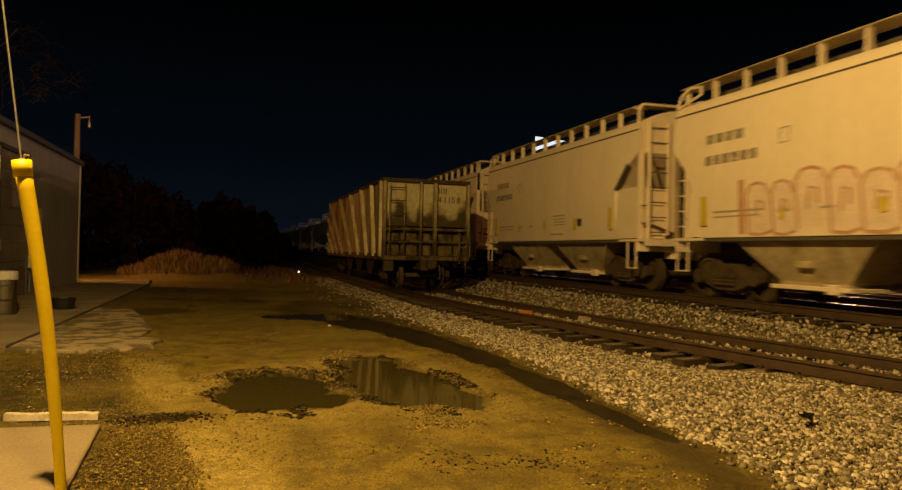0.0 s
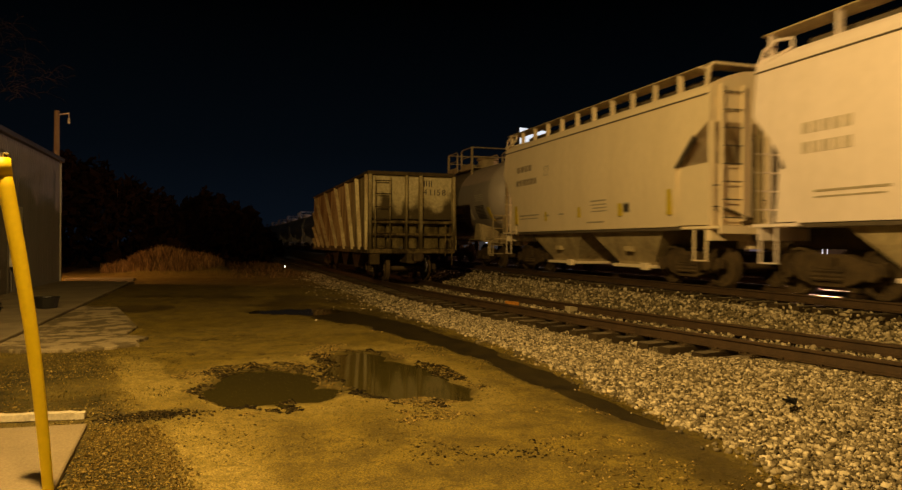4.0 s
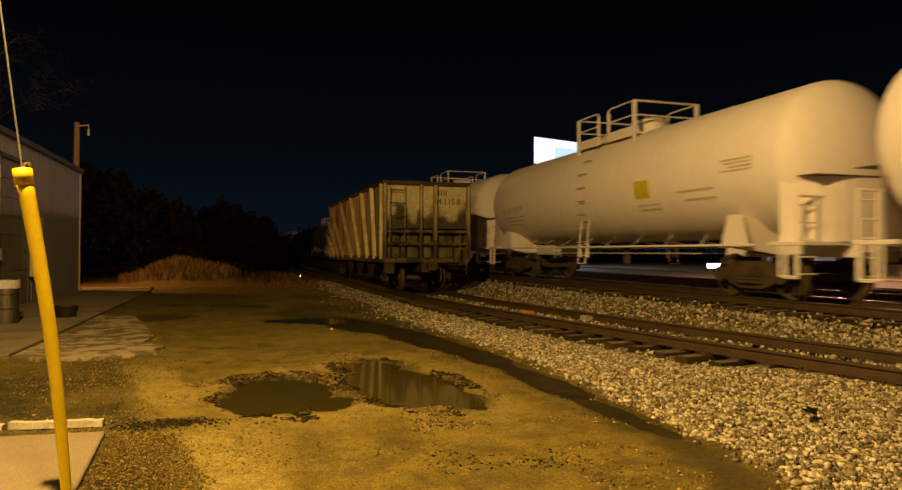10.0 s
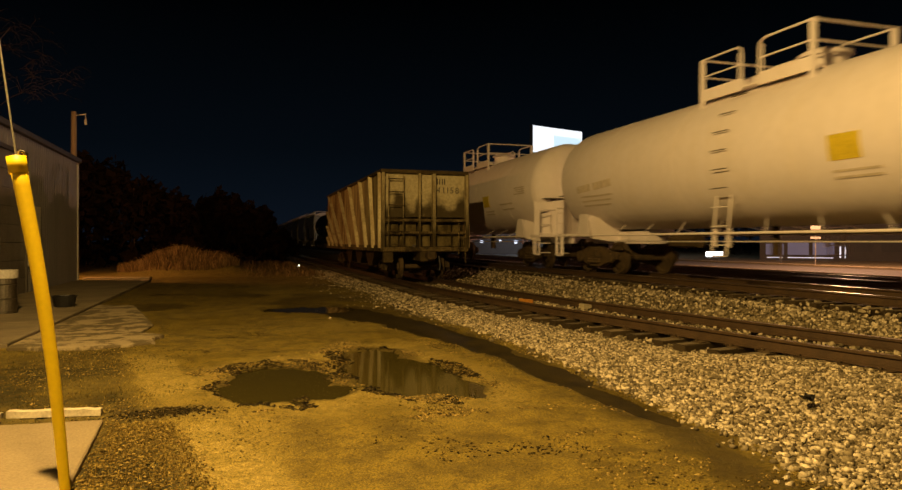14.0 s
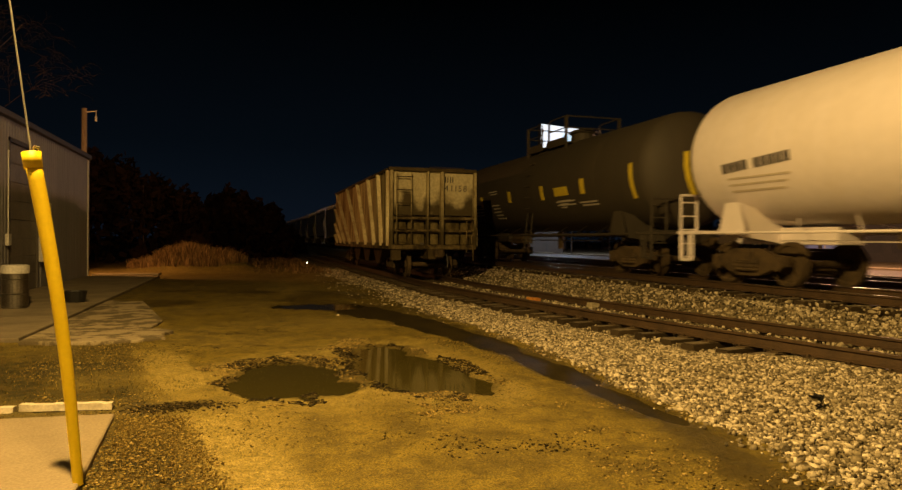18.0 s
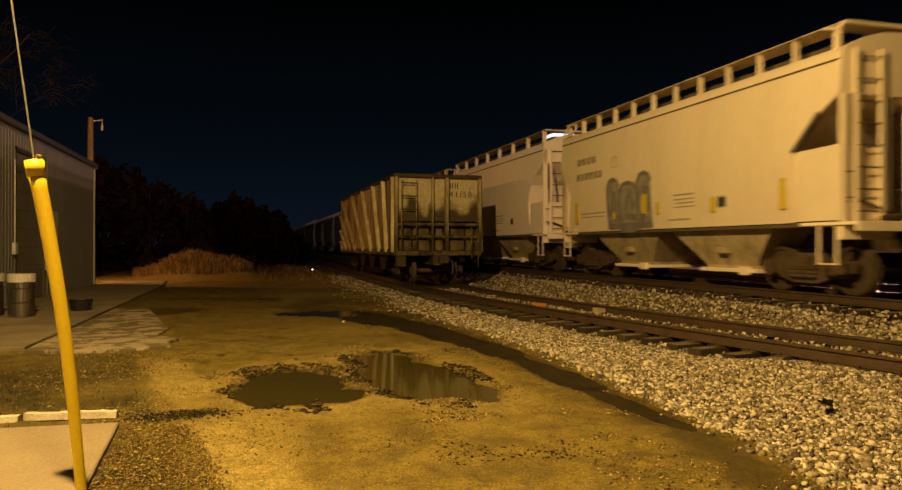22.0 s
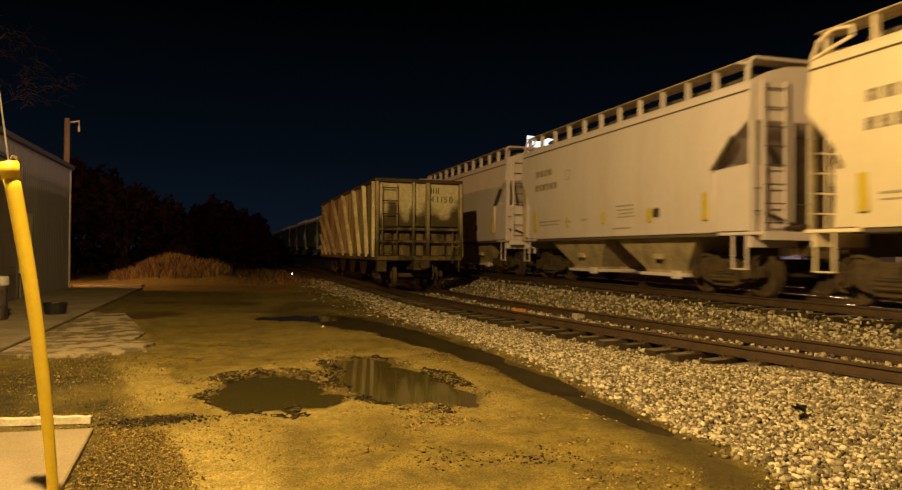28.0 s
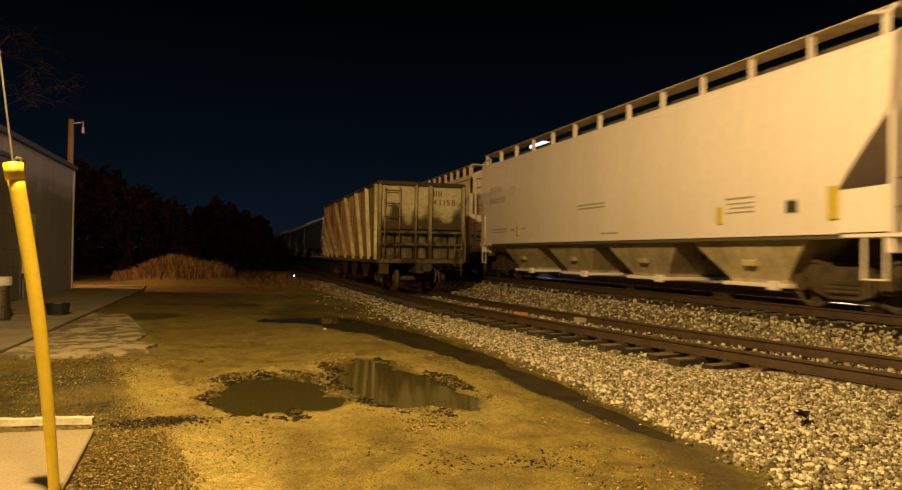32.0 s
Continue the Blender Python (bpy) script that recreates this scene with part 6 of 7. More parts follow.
    # number: digits that can be read; the owner's mark as plain bars
    bm = bmesh.new()
    for k in range(2):
        x = 0.44 + 0.18 * k
        box(bm, x, x + 0.035, 0.088, 0.099, 3.36, 3.56)
        box(bm, x + 0.085, x + 0.12, 0.088, 0.099, 3.36, 3.56)
    part("painted_mark", bm, M_STENCIL, c, "dark painted letters")
    for k, digit in enumerate("41158"):
        cu = bpy.data.curves.new("number", "FONT")
        cu.body, cu.size, cu.extrude = digit, 0.30, 0.002
        tmp = bpy.data.objects.new("tmp", cu)
        scene.collection.objects.link(tmp)
        me = bpy.data.meshes.new_from_object(tmp.evaluated_get(bpy.context.evaluated_depsgraph_get()))
        bpy.data.objects.remove(tmp)
        me.materials.clear()
        me.materials.append(M_STENCIL)
        part("painted_digit", me, None, c, "dark painted digit " + digit, Matrix.Translation((0.42 + (0, 0.195, 0.345, 0.495, 0.69)[k], 0.095, 3.06)) @ Matrix.Rotation(math.pi / 2, 4, "X"))
    return c


parked_hopper()


# ---------------------------------------------------------------- metal shed with what stands by it
def shed():
    x0, y_end, y_start, top = -6.2, 31.9, 2.0, 4.95
    w = thing("wall_shed", "grey ribbed metal shed with a dark eave and pale corner trim", "building", kind="structure")
    part("inner_wall", boxes((x0 - 0.25, x0 - 0.06, y_start, y_end - 0.05, 0.0, top), (x0 - 12, x0 - 0.25, y_end - 0.3, y_end - 0.08, 0.0, top), (x0 - 12, x0 - 11.8, y_start, y_end - 0.3, 0, top), (x0 - 12, x0 - 0.25, y_start, y_start + 0.2, 0, top)), M_SIDING, w)
    # ribbed sheets, one after another, with the doorway left open between
    door0, door1, door_top = 21.7, 24.6, 4.45
    def sheet(a, b, z0, z1):
        bm = bmesh.new()
        y = a
        A = []
        while y < b - 1e-3:
            for dy, dx in ((0.0, 0.0), (0.17, 0.0), (0.19, 0.013), (0.23, 0.013), (0.25, 0.0)):
                if y + dy <= b + 1e-6 and (not A or y + dy > A[-1][0] + 1e-6):
                    A.append((y + dy, dx))
            y += 0.25
        vs = [(bm.verts.new((x0 + 0.0 + d, q, z0)), bm.verts.new((x0 + d, q, z1))) for q, d in A]
        back = [(bm.verts.new((x0 - 0.055, A[0][0], z0)), bm.verts.new((x0 - 0.055, A[0][0], z1))), (bm.verts.new((x0 - 0.055, A[-1][0], z0)), bm.verts.new((x0 - 0.055, A[-1][0], z1)))]
        for p, q in zip(vs, vs[1:]):
            bm.faces.new((p[0], q[0], q[1], p[1]))
        bm.faces.new((back[0][0], vs[0][0], vs[0][1], back[0][1]))
        bm.faces.new((vs[-1][0], back[1][0], back[1][1], vs[-1][1]))
        bmesh.ops.recalc_face_normals(bm, faces=bm.faces[:])
        return bm
    y = y_start
    while y < y_end - 0.1:
        b = min(y + 1.0, y_end - 0.08)
        if b <= door0 + 0.01 or y >= door1 - 0.01:
            part("siding_sheet", sheet(y, b, 0.08, top - 0.02), M_SIDING, w)
        else:
            part("siding_sheet", sheet(y, b, door_top, top - 0.02), M_SIDING, w)
            if y < door0:
                part("siding_sheet", sheet(y, door0, 0.08, door_top), M_SIDING, w)
            if b > door1:
                part("siding_sheet", sheet(door1, b, 0.08, door_top), M_SIDING, w)
        y = b
    part("corner_trim", boxes((x0 - 0.14, x0 + 0.045, y_end - 0.10, y_end + 0.05, 0.08, top - 0.05)), M_TRIM, w, "pale corner flashing")
    part("eave", boxes((x0 - 0.2, x0 + 0.14, y_start, y_end + 0.12, top - 0.02, top + 0.16), bevel=0.02), M_DARKTRIM, w, "dark gutter along the eave")
    part("roof", prism(bmesh.new(), [(x0 + 0.05, top + 0.16), (x0 - 6, top + 0.95), (x0 - 12.1, top + 0.16), (x0 - 12.1, top + 0.10), (x0 - 6, top + 0.89), (x0 + 0.05, top + 0.10)], "y", y_start - 0.1, y_end + 0.1), M_ROOF, w)
    part("base_flashing", boxes((x0 - 0.06, x0 + 0.03, y_start, y_end, 0.02, 0.09)), M_DARKTRIM, w)
    d = thing("door_1", "grey sectional shed door in a dark frame", "door", pose(x0, door0, 0.0), kind="structure")
    wd = door1 - door0
    part("door_frame", boxes((-0.05, 0.035, 0, 0.09, 0.05, door_top), (-0.05, 0.035, wd - 0.09, wd, 0.05, door_top), (-0.05, 0.035, 0, wd, door_top - 0.12, door_top)), M_DARKTRIM, d)
    for k in range(8):
        part("door_panel", boxes((-0.055, -0.02, 0.09, wd - 0.09, 0.06 + 0.53 * k, 0.06 + 0.53 * k + 0.52), bevel=0.008), M_DOOR, d)
    s = thing("switch_box", "small pale electrical box beside the shed door", "electrical box", pose(x0 + 0.03, 21.5, 1.45))
    part("case", boxes((0, 0.09, -0.12, 0.12, 0, 0.32), bevel=0.01), M_TRIM, s)
    part("conduit", rods(((0.04, 0, 0.32), (0.04, 0, 2.6), 0.02)), M_TRIM, s)
    p = thing("wall_panel_box", "pale metal panel fixed on the shed wall", "electrical box", pose(x0 + 0.03, 25.0, 0.9))
    part("case", boxes((0, 0.16, -0.45, 0.45, 0, 1.9), bevel=0.015), M_TRIM, p)
    part("case_door", boxes((0.16, 0.175, -0.38, 0.38, 0.08, 1.8), bevel=0.006), M_TRIM, p)


shed()


def drum(at, h, r, label, name="steel_drum"):
    d = thing(name, label, "drum", at, "drums by the shed")
    bm = bmesh.new()
    lathe(bm, [(r - 0.02, 0.0), (r, 0.01), (r, 0.03), (r - 0.012, 0.045), (r - 0.012, h * 0.32), (r + 0.006, h * 0.335), (r - 0.012, h * 0.35), (r - 0.012, h * 0.65), (r + 0.006, h * 0.665), (r - 0.012, h * 0.68), (r - 0.012, h - 0.04), (r, h - 0.03), (r, h), (r - 0.02, h), (r - 0.025, h - 0.02)], 26)
    part("shell", bm, M_DRUM, d, smooth=False)
    part("lid_ring", lathe(bmesh.new(), [(r + 0.004, h * 0.80), (r + 0.012, h * 0.81), (r + 0.012, h - 0.005), (r + 0.002, h)], 26), M_TRIM, d, "bright lid band")
    bm = bmesh.new()
    lathe(bm, [(0.03, h - 0.02), (0.03, h + 0.012)], 8, "z", (r * 0.6, 0, 0))
    part("bung", bm, M_DRUM, d)
    return d


drum(pose(-4.88, 17.6, 0.10), 0.96, 0.27, "galvanised steel drum with a bright lid band")
drum(pose(-5.62, 18.0, 0.10), 0.96, 0.27, "galvanised steel drum with a bright lid band")
drum(pose(-5.25, 18.9, 0.10), 0.86, 0.29, "dull dented steel drum behind the others")
t = thing("rubbish_tub", "dark rubber tub beside the drums", "tub", pose(-3.95, 18.9, 0.09))
part("tub", lathe(bmesh.new(), [(0.22, 0), (0.27, 0.26), (0.29, 0.28), (0.26, 0.28), (0.22, 0.06)], 18), M_BLACKPLASTIC, t)


# paving by the shed: slabs with joints
def slab(corners, top, mat, label, name="concrete_slab", thick=0.16):
    bm = bmesh.new()
    prism(bm, corners, "z", top - thick, top)
    bmesh.ops.bevel(bm, geom=[e for e in bm.edges if abs(e.verts[0].co.z - e.verts[1].co.z) < 1e-4 and e.verts[0].co.z > top - 0.01], offset=0.012, segments=1, affect="EDGES")
    ob = new(name, mesh_of(name, bm, mat))
    return tagged(ob, label, "pavement", kind="structure")


slab([(-1.12, 6.93), (-1.02, 4.9), (-0.96, 3.4), (-4.6, 3.2), (-4.6, 7.15)], 0.075, M_CONCRETE, "pale concrete slab with a clean broken edge", "pavement_slab")
for k in range(6):
    a, b = 12.3 + 3.2 * k, 12.3 + 3.2 * (k + 1) - 0.03
    slab([(-3.36, a), (-3.36, b), (-6.16, b), (-6.16, a)], 0.10, M_CONCRETEDIRTY, "stained concrete apron slab along the shed", "pavement_apron")
slab([(-3.3, 12.05), (-2.4, 11.75), (-1.6, 11.75), (-1.2, 12.0), (-1.3, 12.5), (-1.15, 12.9), (-1.5, 13.3), (-3.3, 13.42)], 0.085, M_PATCH, "worn pale concrete patch sinking into mud", "pavement_patch")
slab([(-3.3, 13.45), (-1.6, 13.25), (-1.5, 14.6), (-1.9, 16.6), (-2.4, 19.0), (-3.3, 19.5)], 0.075, M_PATCH, "cracked concrete patch sinking into mud", "pavement_patch")
slab([(-3.6, 33.2), (-3.55, 33.9), (-6.3, 34.2), (-6.3, 33.3)], 0.10, M_CONCRETE, "pale kerb by the shed corner", "pavement_kerb")


def parking_bar(x0, x1, y0, y1, z):
    r = random.Random(int(abs(x0) * 100))
    bm = bmesh.new()
    n = 12
    rings = []
    for k in range(n + 1):
        t_ = k / n
        x, y = x0 + (x1 - x0) * t_, y0 + (y1 - y0) * t_
        j = r.uniform(-0.006, 0.006)
        rings.append([bm.verts.new(p) for p in ((x, y - 0.065 + j, z), (x, y + 0.065, z), (x, y + 0.055, z + 0.055 + j), (x, y - 0.055, z + 0.06 + j))])
    for A, B in zip(rings, rings[1:]):
        for i in range(4):
            bm.faces.new((A[i], A[(i + 1) % 4], B[(i + 1) % 4], B[i]))
    bm.faces.new(rings[0])
    bm.faces.new(rings[-1][::-1])
    bmesh.ops.recalc_face_normals(bm, faces=bm.faces[:])
    ob = new("parking_bar", mesh_of("parking_bar", bm, M_WHITEPAINTED))
    return tagged(ob, "chipped white-painted timber parking bar on the ground", "parking bar", "parking bars")


parking_bar(-1.20, -2.02, 7.33, 7.45, 0.035)
parking_bar(-2.06, -4.2, 7.42, 7.40, 0.03)


# ---------------------------------------------------------------- guy wire with its yellow guard
def guy():
    base, up = Vector((-1.035, 5.05, 0.05)), Vector((-0.495, 0.25, 3.37)).normalized()
    g = thing("guy_wire", "steel guy wire with a yellow plastic guard, slightly bent", "guy wire")
    bm = bmesh.new()
    r = 0.045
    pts = []
    for k in range(13):
        t_ = k / 12
        p = base + up * (2.22 * t_) + Vector((0.035 * math.sin(t_ * math.pi), 0, 0))
        pts.append(p)
    side = up.orthogonal().normalized()
    w2 = up.cross(side)
    rings = []
    for rr, order in ((r, pts), (r - 0.006, pts[::-1])):
        for p in order:
            t_ = (p - base).length / 2.22
            q = rr * (0.72 + 0.42 * t_)
            rings.append([bm.verts.new(p + (side * math.cos(2 * math.pi * i / 18) + w2 * math.sin(2 * math.pi * i / 18)) * q) for i in range(18)])
    for A, B in zip(rings, rings[1:]):
        for i in range(18):
            bm.faces.new((A[i], A[(i + 1) % 18], B[(i + 1) % 18], B[i]))
    bmesh.ops.recalc_face_normals(bm, faces=bm.faces[:])
    part("guard", bm, M_GUARD, g, "bright yellow plastic tube", smooth=True)
    bm = bmesh.new()
    top = pts[-1]
    rings = []
    for h, rr in ((-0.10, 0.0515), (-0.10, 0.0575), (0.012, 0.060), (0.012, 0.0535), (-0.06, 0.0525)):
        rings.append([bm.verts.new(top + up * h + (side * math.cos(2 * math.pi * i / 18) + w2 * math.sin(2 * math.pi * i / 18)) * rr) for i in range(18)])
    for A, B in zip(rings, rings[1:]):
        for i in range(18):
            bm.faces.new((A[i], A[(i + 1) % 18], B[(i + 1) % 18], B[i]))
    part("collar", bm, M_GUARD, g, smooth=True)
    part("wire", rods((base - up * 0.3, base + up * 9.0, 0.0065, 6)), M_WIRE, g)
    bm = bmesh.new()
    pipe(bm, [top + Vector((0.0, -0.01, -0.02)), top + Vector((0.02, -0.02, 0.05)), top + Vector((0.045, 0, 0.045)), top + Vector((0.04, 0.01, -0.02))], 0.008)
    part("clip", bm, M_WIRE, g)


guy()


# ---------------------------------------------------------------- pole, trees, scrub and hedge beyond the shed
def utility_pole():
    p = thing("utility_pole", "weathered timber utility pole behind the shed", "utility pole", pose(-7.95, 40.0, 0.0))
    part("shaft", lathe(bmesh.new(), [(0.17, -0.2), (0.15, 4), (0.13, 8.40), (0.10, 8.42)], 12), M_POLE, p)
    part("lamp_arm", rods(((0, 0, 8.2), (0.55, 0, 8.3), 0.03), ((0.55, 0, 8.35), (0.55, 0, 7.9), 0.025)), M_WIRE, p)
    part("insulator", lathe(bmesh.new(), [(0.05, 7.75), (0.07, 7.8), (0.05, 7.9), (0.07, 7.95), (0.04, 8.05)], 10, "z", (0.55, 0, 0)), M_TRIM, p)


utility_pole()


def bare_tree(at, height, seed, label, lean=0.0, droop=False):
    r = random.Random(seed)
    tr = thing("bare_tree", label, "tree", at)
    trunk, twigs = bmesh.new(), bmesh.new()

    def grow(bm, p, d, length, rad, depth):
        n = 5 if depth < 3 else 4
        for k in range(n):
            fall = 0.05 if depth < 2 else -0.10 - 0.12 * (depth - 2) * k / n
            d = (d + Vector((r.uniform(-0.2, 0.2), r.uniform(-0.2, 0.2), r.uniform(-0.08, 0.08) + fall))).normalized()
            q = p + d * length / n
            r2 = rad * 0.87
            rod(bm, p, q, rad, 6 if depth < 1 else 3, r2)
            p, rad = q, r2
            if depth < 5 and (k > 0 or depth > 0) and r.random() < (0.95 if depth < 3 else 0.88):
                side = Vector((r.uniform(-1, 1), r.uniform(-1, 1), r.uniform(-0.2, 0.8))).normalized()
                grow(trunk if depth < 1 else twigs, p, (d * 0.6 + side).normalized(), length * r.uniform(0.45, 0.66), max(rad * 0.55, 0.012), depth + 1)
    grow(trunk, Vector((0, 0, -0.1)), Vector((lean, 0, 1)).normalized(), height * 0.62, height * 0.010, 0)
    part("trunk", trunk, M_BARK, tr)
    part("crown", twigs, M_TWIG, tr, "thin leafless twigs")
    return tr


bare_tree(pose(-17.4, 46.0, 0), 17, 3, "leafless tree with drooping reddish twigs behind the shed", 0.05)
bare_tree(pose(-20.2, 47.0, 0), 18, 8, "leafless tree with drooping reddish twigs behind the shed", 0.1)
bare_tree(pose(-19.2, 44.0, 0), 16, 21, "leafless tree with thin drooping twigs behind the shed", 0.02)
bare_tree(pose(-21.4, 42.5, 0), 19, 33, "tall leafless tree with a dense crown behind the shed", 0.04)
bare_tree(pose(-22.4, 45.5, 0), 20, 47, "tall leafless tree with a dense crown behind the shed", 0.06)


def blades(name, label, count, place, h, w, seed, mat):
    """Upright slips of dry growth in one mesh."""
    r = np.random.RandomState(seed)
    P = place(r, count)
    n = len(P)
    a, lean = r.uniform(0, 6.28, n), r.normal(0, 0.35, (n, 2))
    H = r.uniform(h[0], h[1], n)
    Wd = r.uniform(w[0], w[1], n)
    dx = np.stack([np.cos(a) * Wd, np.sin(a) * Wd, np.zeros(n)], -1)
    tip = P + np.stack([lean[:, 0] * H, lean[:, 1] * H, H], -1)
    midp = P + np.stack([lean[:, 0] * H * 0.3, lean[:, 1] * H * 0.3, H * 0.6], -1)
    V = np.stack([P - dx, P + dx, midp + dx * 0.7, midp - dx * 0.7, tip], 1).reshape(-1, 3)
    k = np.arange(n)[:, None] * 5
    F = np.concatenate([k + np.array([[0, 1, 2]]), k + np.array([[0, 2, 3]]), k + np.array([[3, 2, 4]])])
    ob = new(name, from_arrays(name, V, F, mat))
    return tagged(ob, label, "grass", kind="stuff")


def on_mound(r, n):
    a, d = r.uniform(0, 6.28, n), np.sqrt(r.rand(n))
    x, y = -2.7 + 3.0 * d * np.cos(a), 39.0 + 2.8 * d * np.sin(a)
    return on_land(x, y, -0.05)


def scrub_line(r, n):
    x = r.uniform(0.5, 4.2, n)
    y = r.uniform(33, 60, n)
    keep = r.rand(n) < 0.35 + 0.65 * (x > 2.3)
    return on_land(x[keep], y[keep], -0.03)


def lawn(r, n):
    x, y = r.uniform(-5.0, -0.5, n), r.uniform(3.4, 12.0, n)
    keep = (wobble(x, y, 2.1, 22) + 0.6 * smooth(-0.7, -2, x) > 0.05) & ~((y < 7.1) & (x < -1.0)) & (np.abs(y - 7.36) > 0.11)
    x, y = x[keep], y[keep]
    return on_land(x, y, -0.008)


blades("dry_scrub", "reddish brown dry grass on the earth mound", 6000, on_mound, (0.15, 0.55), (0.012, 0.035), 11, M_SCRUBBLADES)
blades("dry_scrub", "brown dry growth along the siding", 2600, scrub_line, (0.05, 0.32), (0.010, 0.025), 12, M_SCRUBBLADES)
blades("thin_grass", "short wintry grass and weeds in the mud", 15000, lawn, (0.012, 0.045), (0.002, 0.005), 13, M_BLADES)


def litter(r, n):
    y = 3.4 + 3.5 * r.rand(n)
    x = -1.02 + (0.14 - 0.218 * (y - 4.7) - 0.20 + 1.02) * r.rand(n) ** 1.15 + r.normal(0, 0.06, n)
    return on_land(x, y, 0.006)


def straw(r, n):
    y = 3.4 + 8.0 * r.rand(n) ** 1.5
    edge = 0.14 - 0.218 * (y - 4.7) - 0.22
    x = edge - (edge + np.where(y < 7.0, 1.02, 3.6)) * r.rand(n) ** 1.3
    keep = np.abs(y - 7.36) > 0.12
    return on_land(x[keep], y[keep], 0.002)


blades("straw", "dead straw and stems lying in the weeds", 5000, straw, (0.012, 0.030), (0.002, 0.004), 31, M_LEAFLITTER)
stones("leaf_litter", "fallen leaves and wood chips beside the slab", 13000, litter, (0.003, 0.014), 8, M_LEAFLITTER, 0.16)


def hedge(name, label, cx, cy, sx, sy, h, seed, count):
    """A dark thicket: stems and many small leaf clumps with gaps."""
    r = np.random.RandomState(seed)
    th = thing(name, label, "shrub", pose(cx, cy, 0), "thicket at the yard's end")
    n = count
    u = r.uniform(-1, 1, (n, 2))
    prof = np.sqrt(1 - np.clip(np.abs(u[:, 0]), 0, 1) ** 3) * (0.88 + 0.08 * np.sin(u[:, 0] * 7 + seed) + 0.05 * np.sin(u[:, 0] * 23 + 2 * seed)) * (1 - 0.3 * u[:, 1] ** 2)
    z = h * prof * np.sqrt(r.rand(n)) + r.uniform(-0.2, 0.3, n)
    C = np.stack([u[:, 0] * sx, u[:, 1] * sy, np.maximum(z, 0.05)], -1)
    A = r.normal(0, 1, (n, 3)) * 0.20
    B = r.normal(0, 1, (n, 3)) * 0.20
    V = np.stack([C - A, C + B * 0.7, C + A, C - B * 0.7], 1).reshape(-1, 3)
    F = np.arange(4 * n).reshape(n, 4)
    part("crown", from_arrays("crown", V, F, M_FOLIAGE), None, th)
    rr = random.Random(seed)
    for k in range(9):
        x, y = rr.uniform(-sx * 0.8, sx * 0.8), rr.uniform(-sy, sy) * 0.6
        part("stem", rods(((x, y, -0.1), (x + rr.uniform(-0.5, 0.5), y, h * rr.uniform(0.4, 0.8)), 0.06, 5, 0.02)), M_TWIG, th)


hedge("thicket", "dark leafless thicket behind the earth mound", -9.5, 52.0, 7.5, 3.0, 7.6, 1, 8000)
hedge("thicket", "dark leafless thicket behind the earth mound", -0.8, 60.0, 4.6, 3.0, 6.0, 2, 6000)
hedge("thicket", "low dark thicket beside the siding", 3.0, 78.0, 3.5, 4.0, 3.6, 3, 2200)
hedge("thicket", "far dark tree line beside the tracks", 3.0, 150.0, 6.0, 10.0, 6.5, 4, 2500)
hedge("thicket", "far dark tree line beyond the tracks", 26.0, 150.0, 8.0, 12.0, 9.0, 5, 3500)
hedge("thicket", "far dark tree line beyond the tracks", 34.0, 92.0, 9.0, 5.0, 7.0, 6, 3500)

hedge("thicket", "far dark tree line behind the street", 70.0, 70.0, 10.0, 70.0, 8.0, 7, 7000)


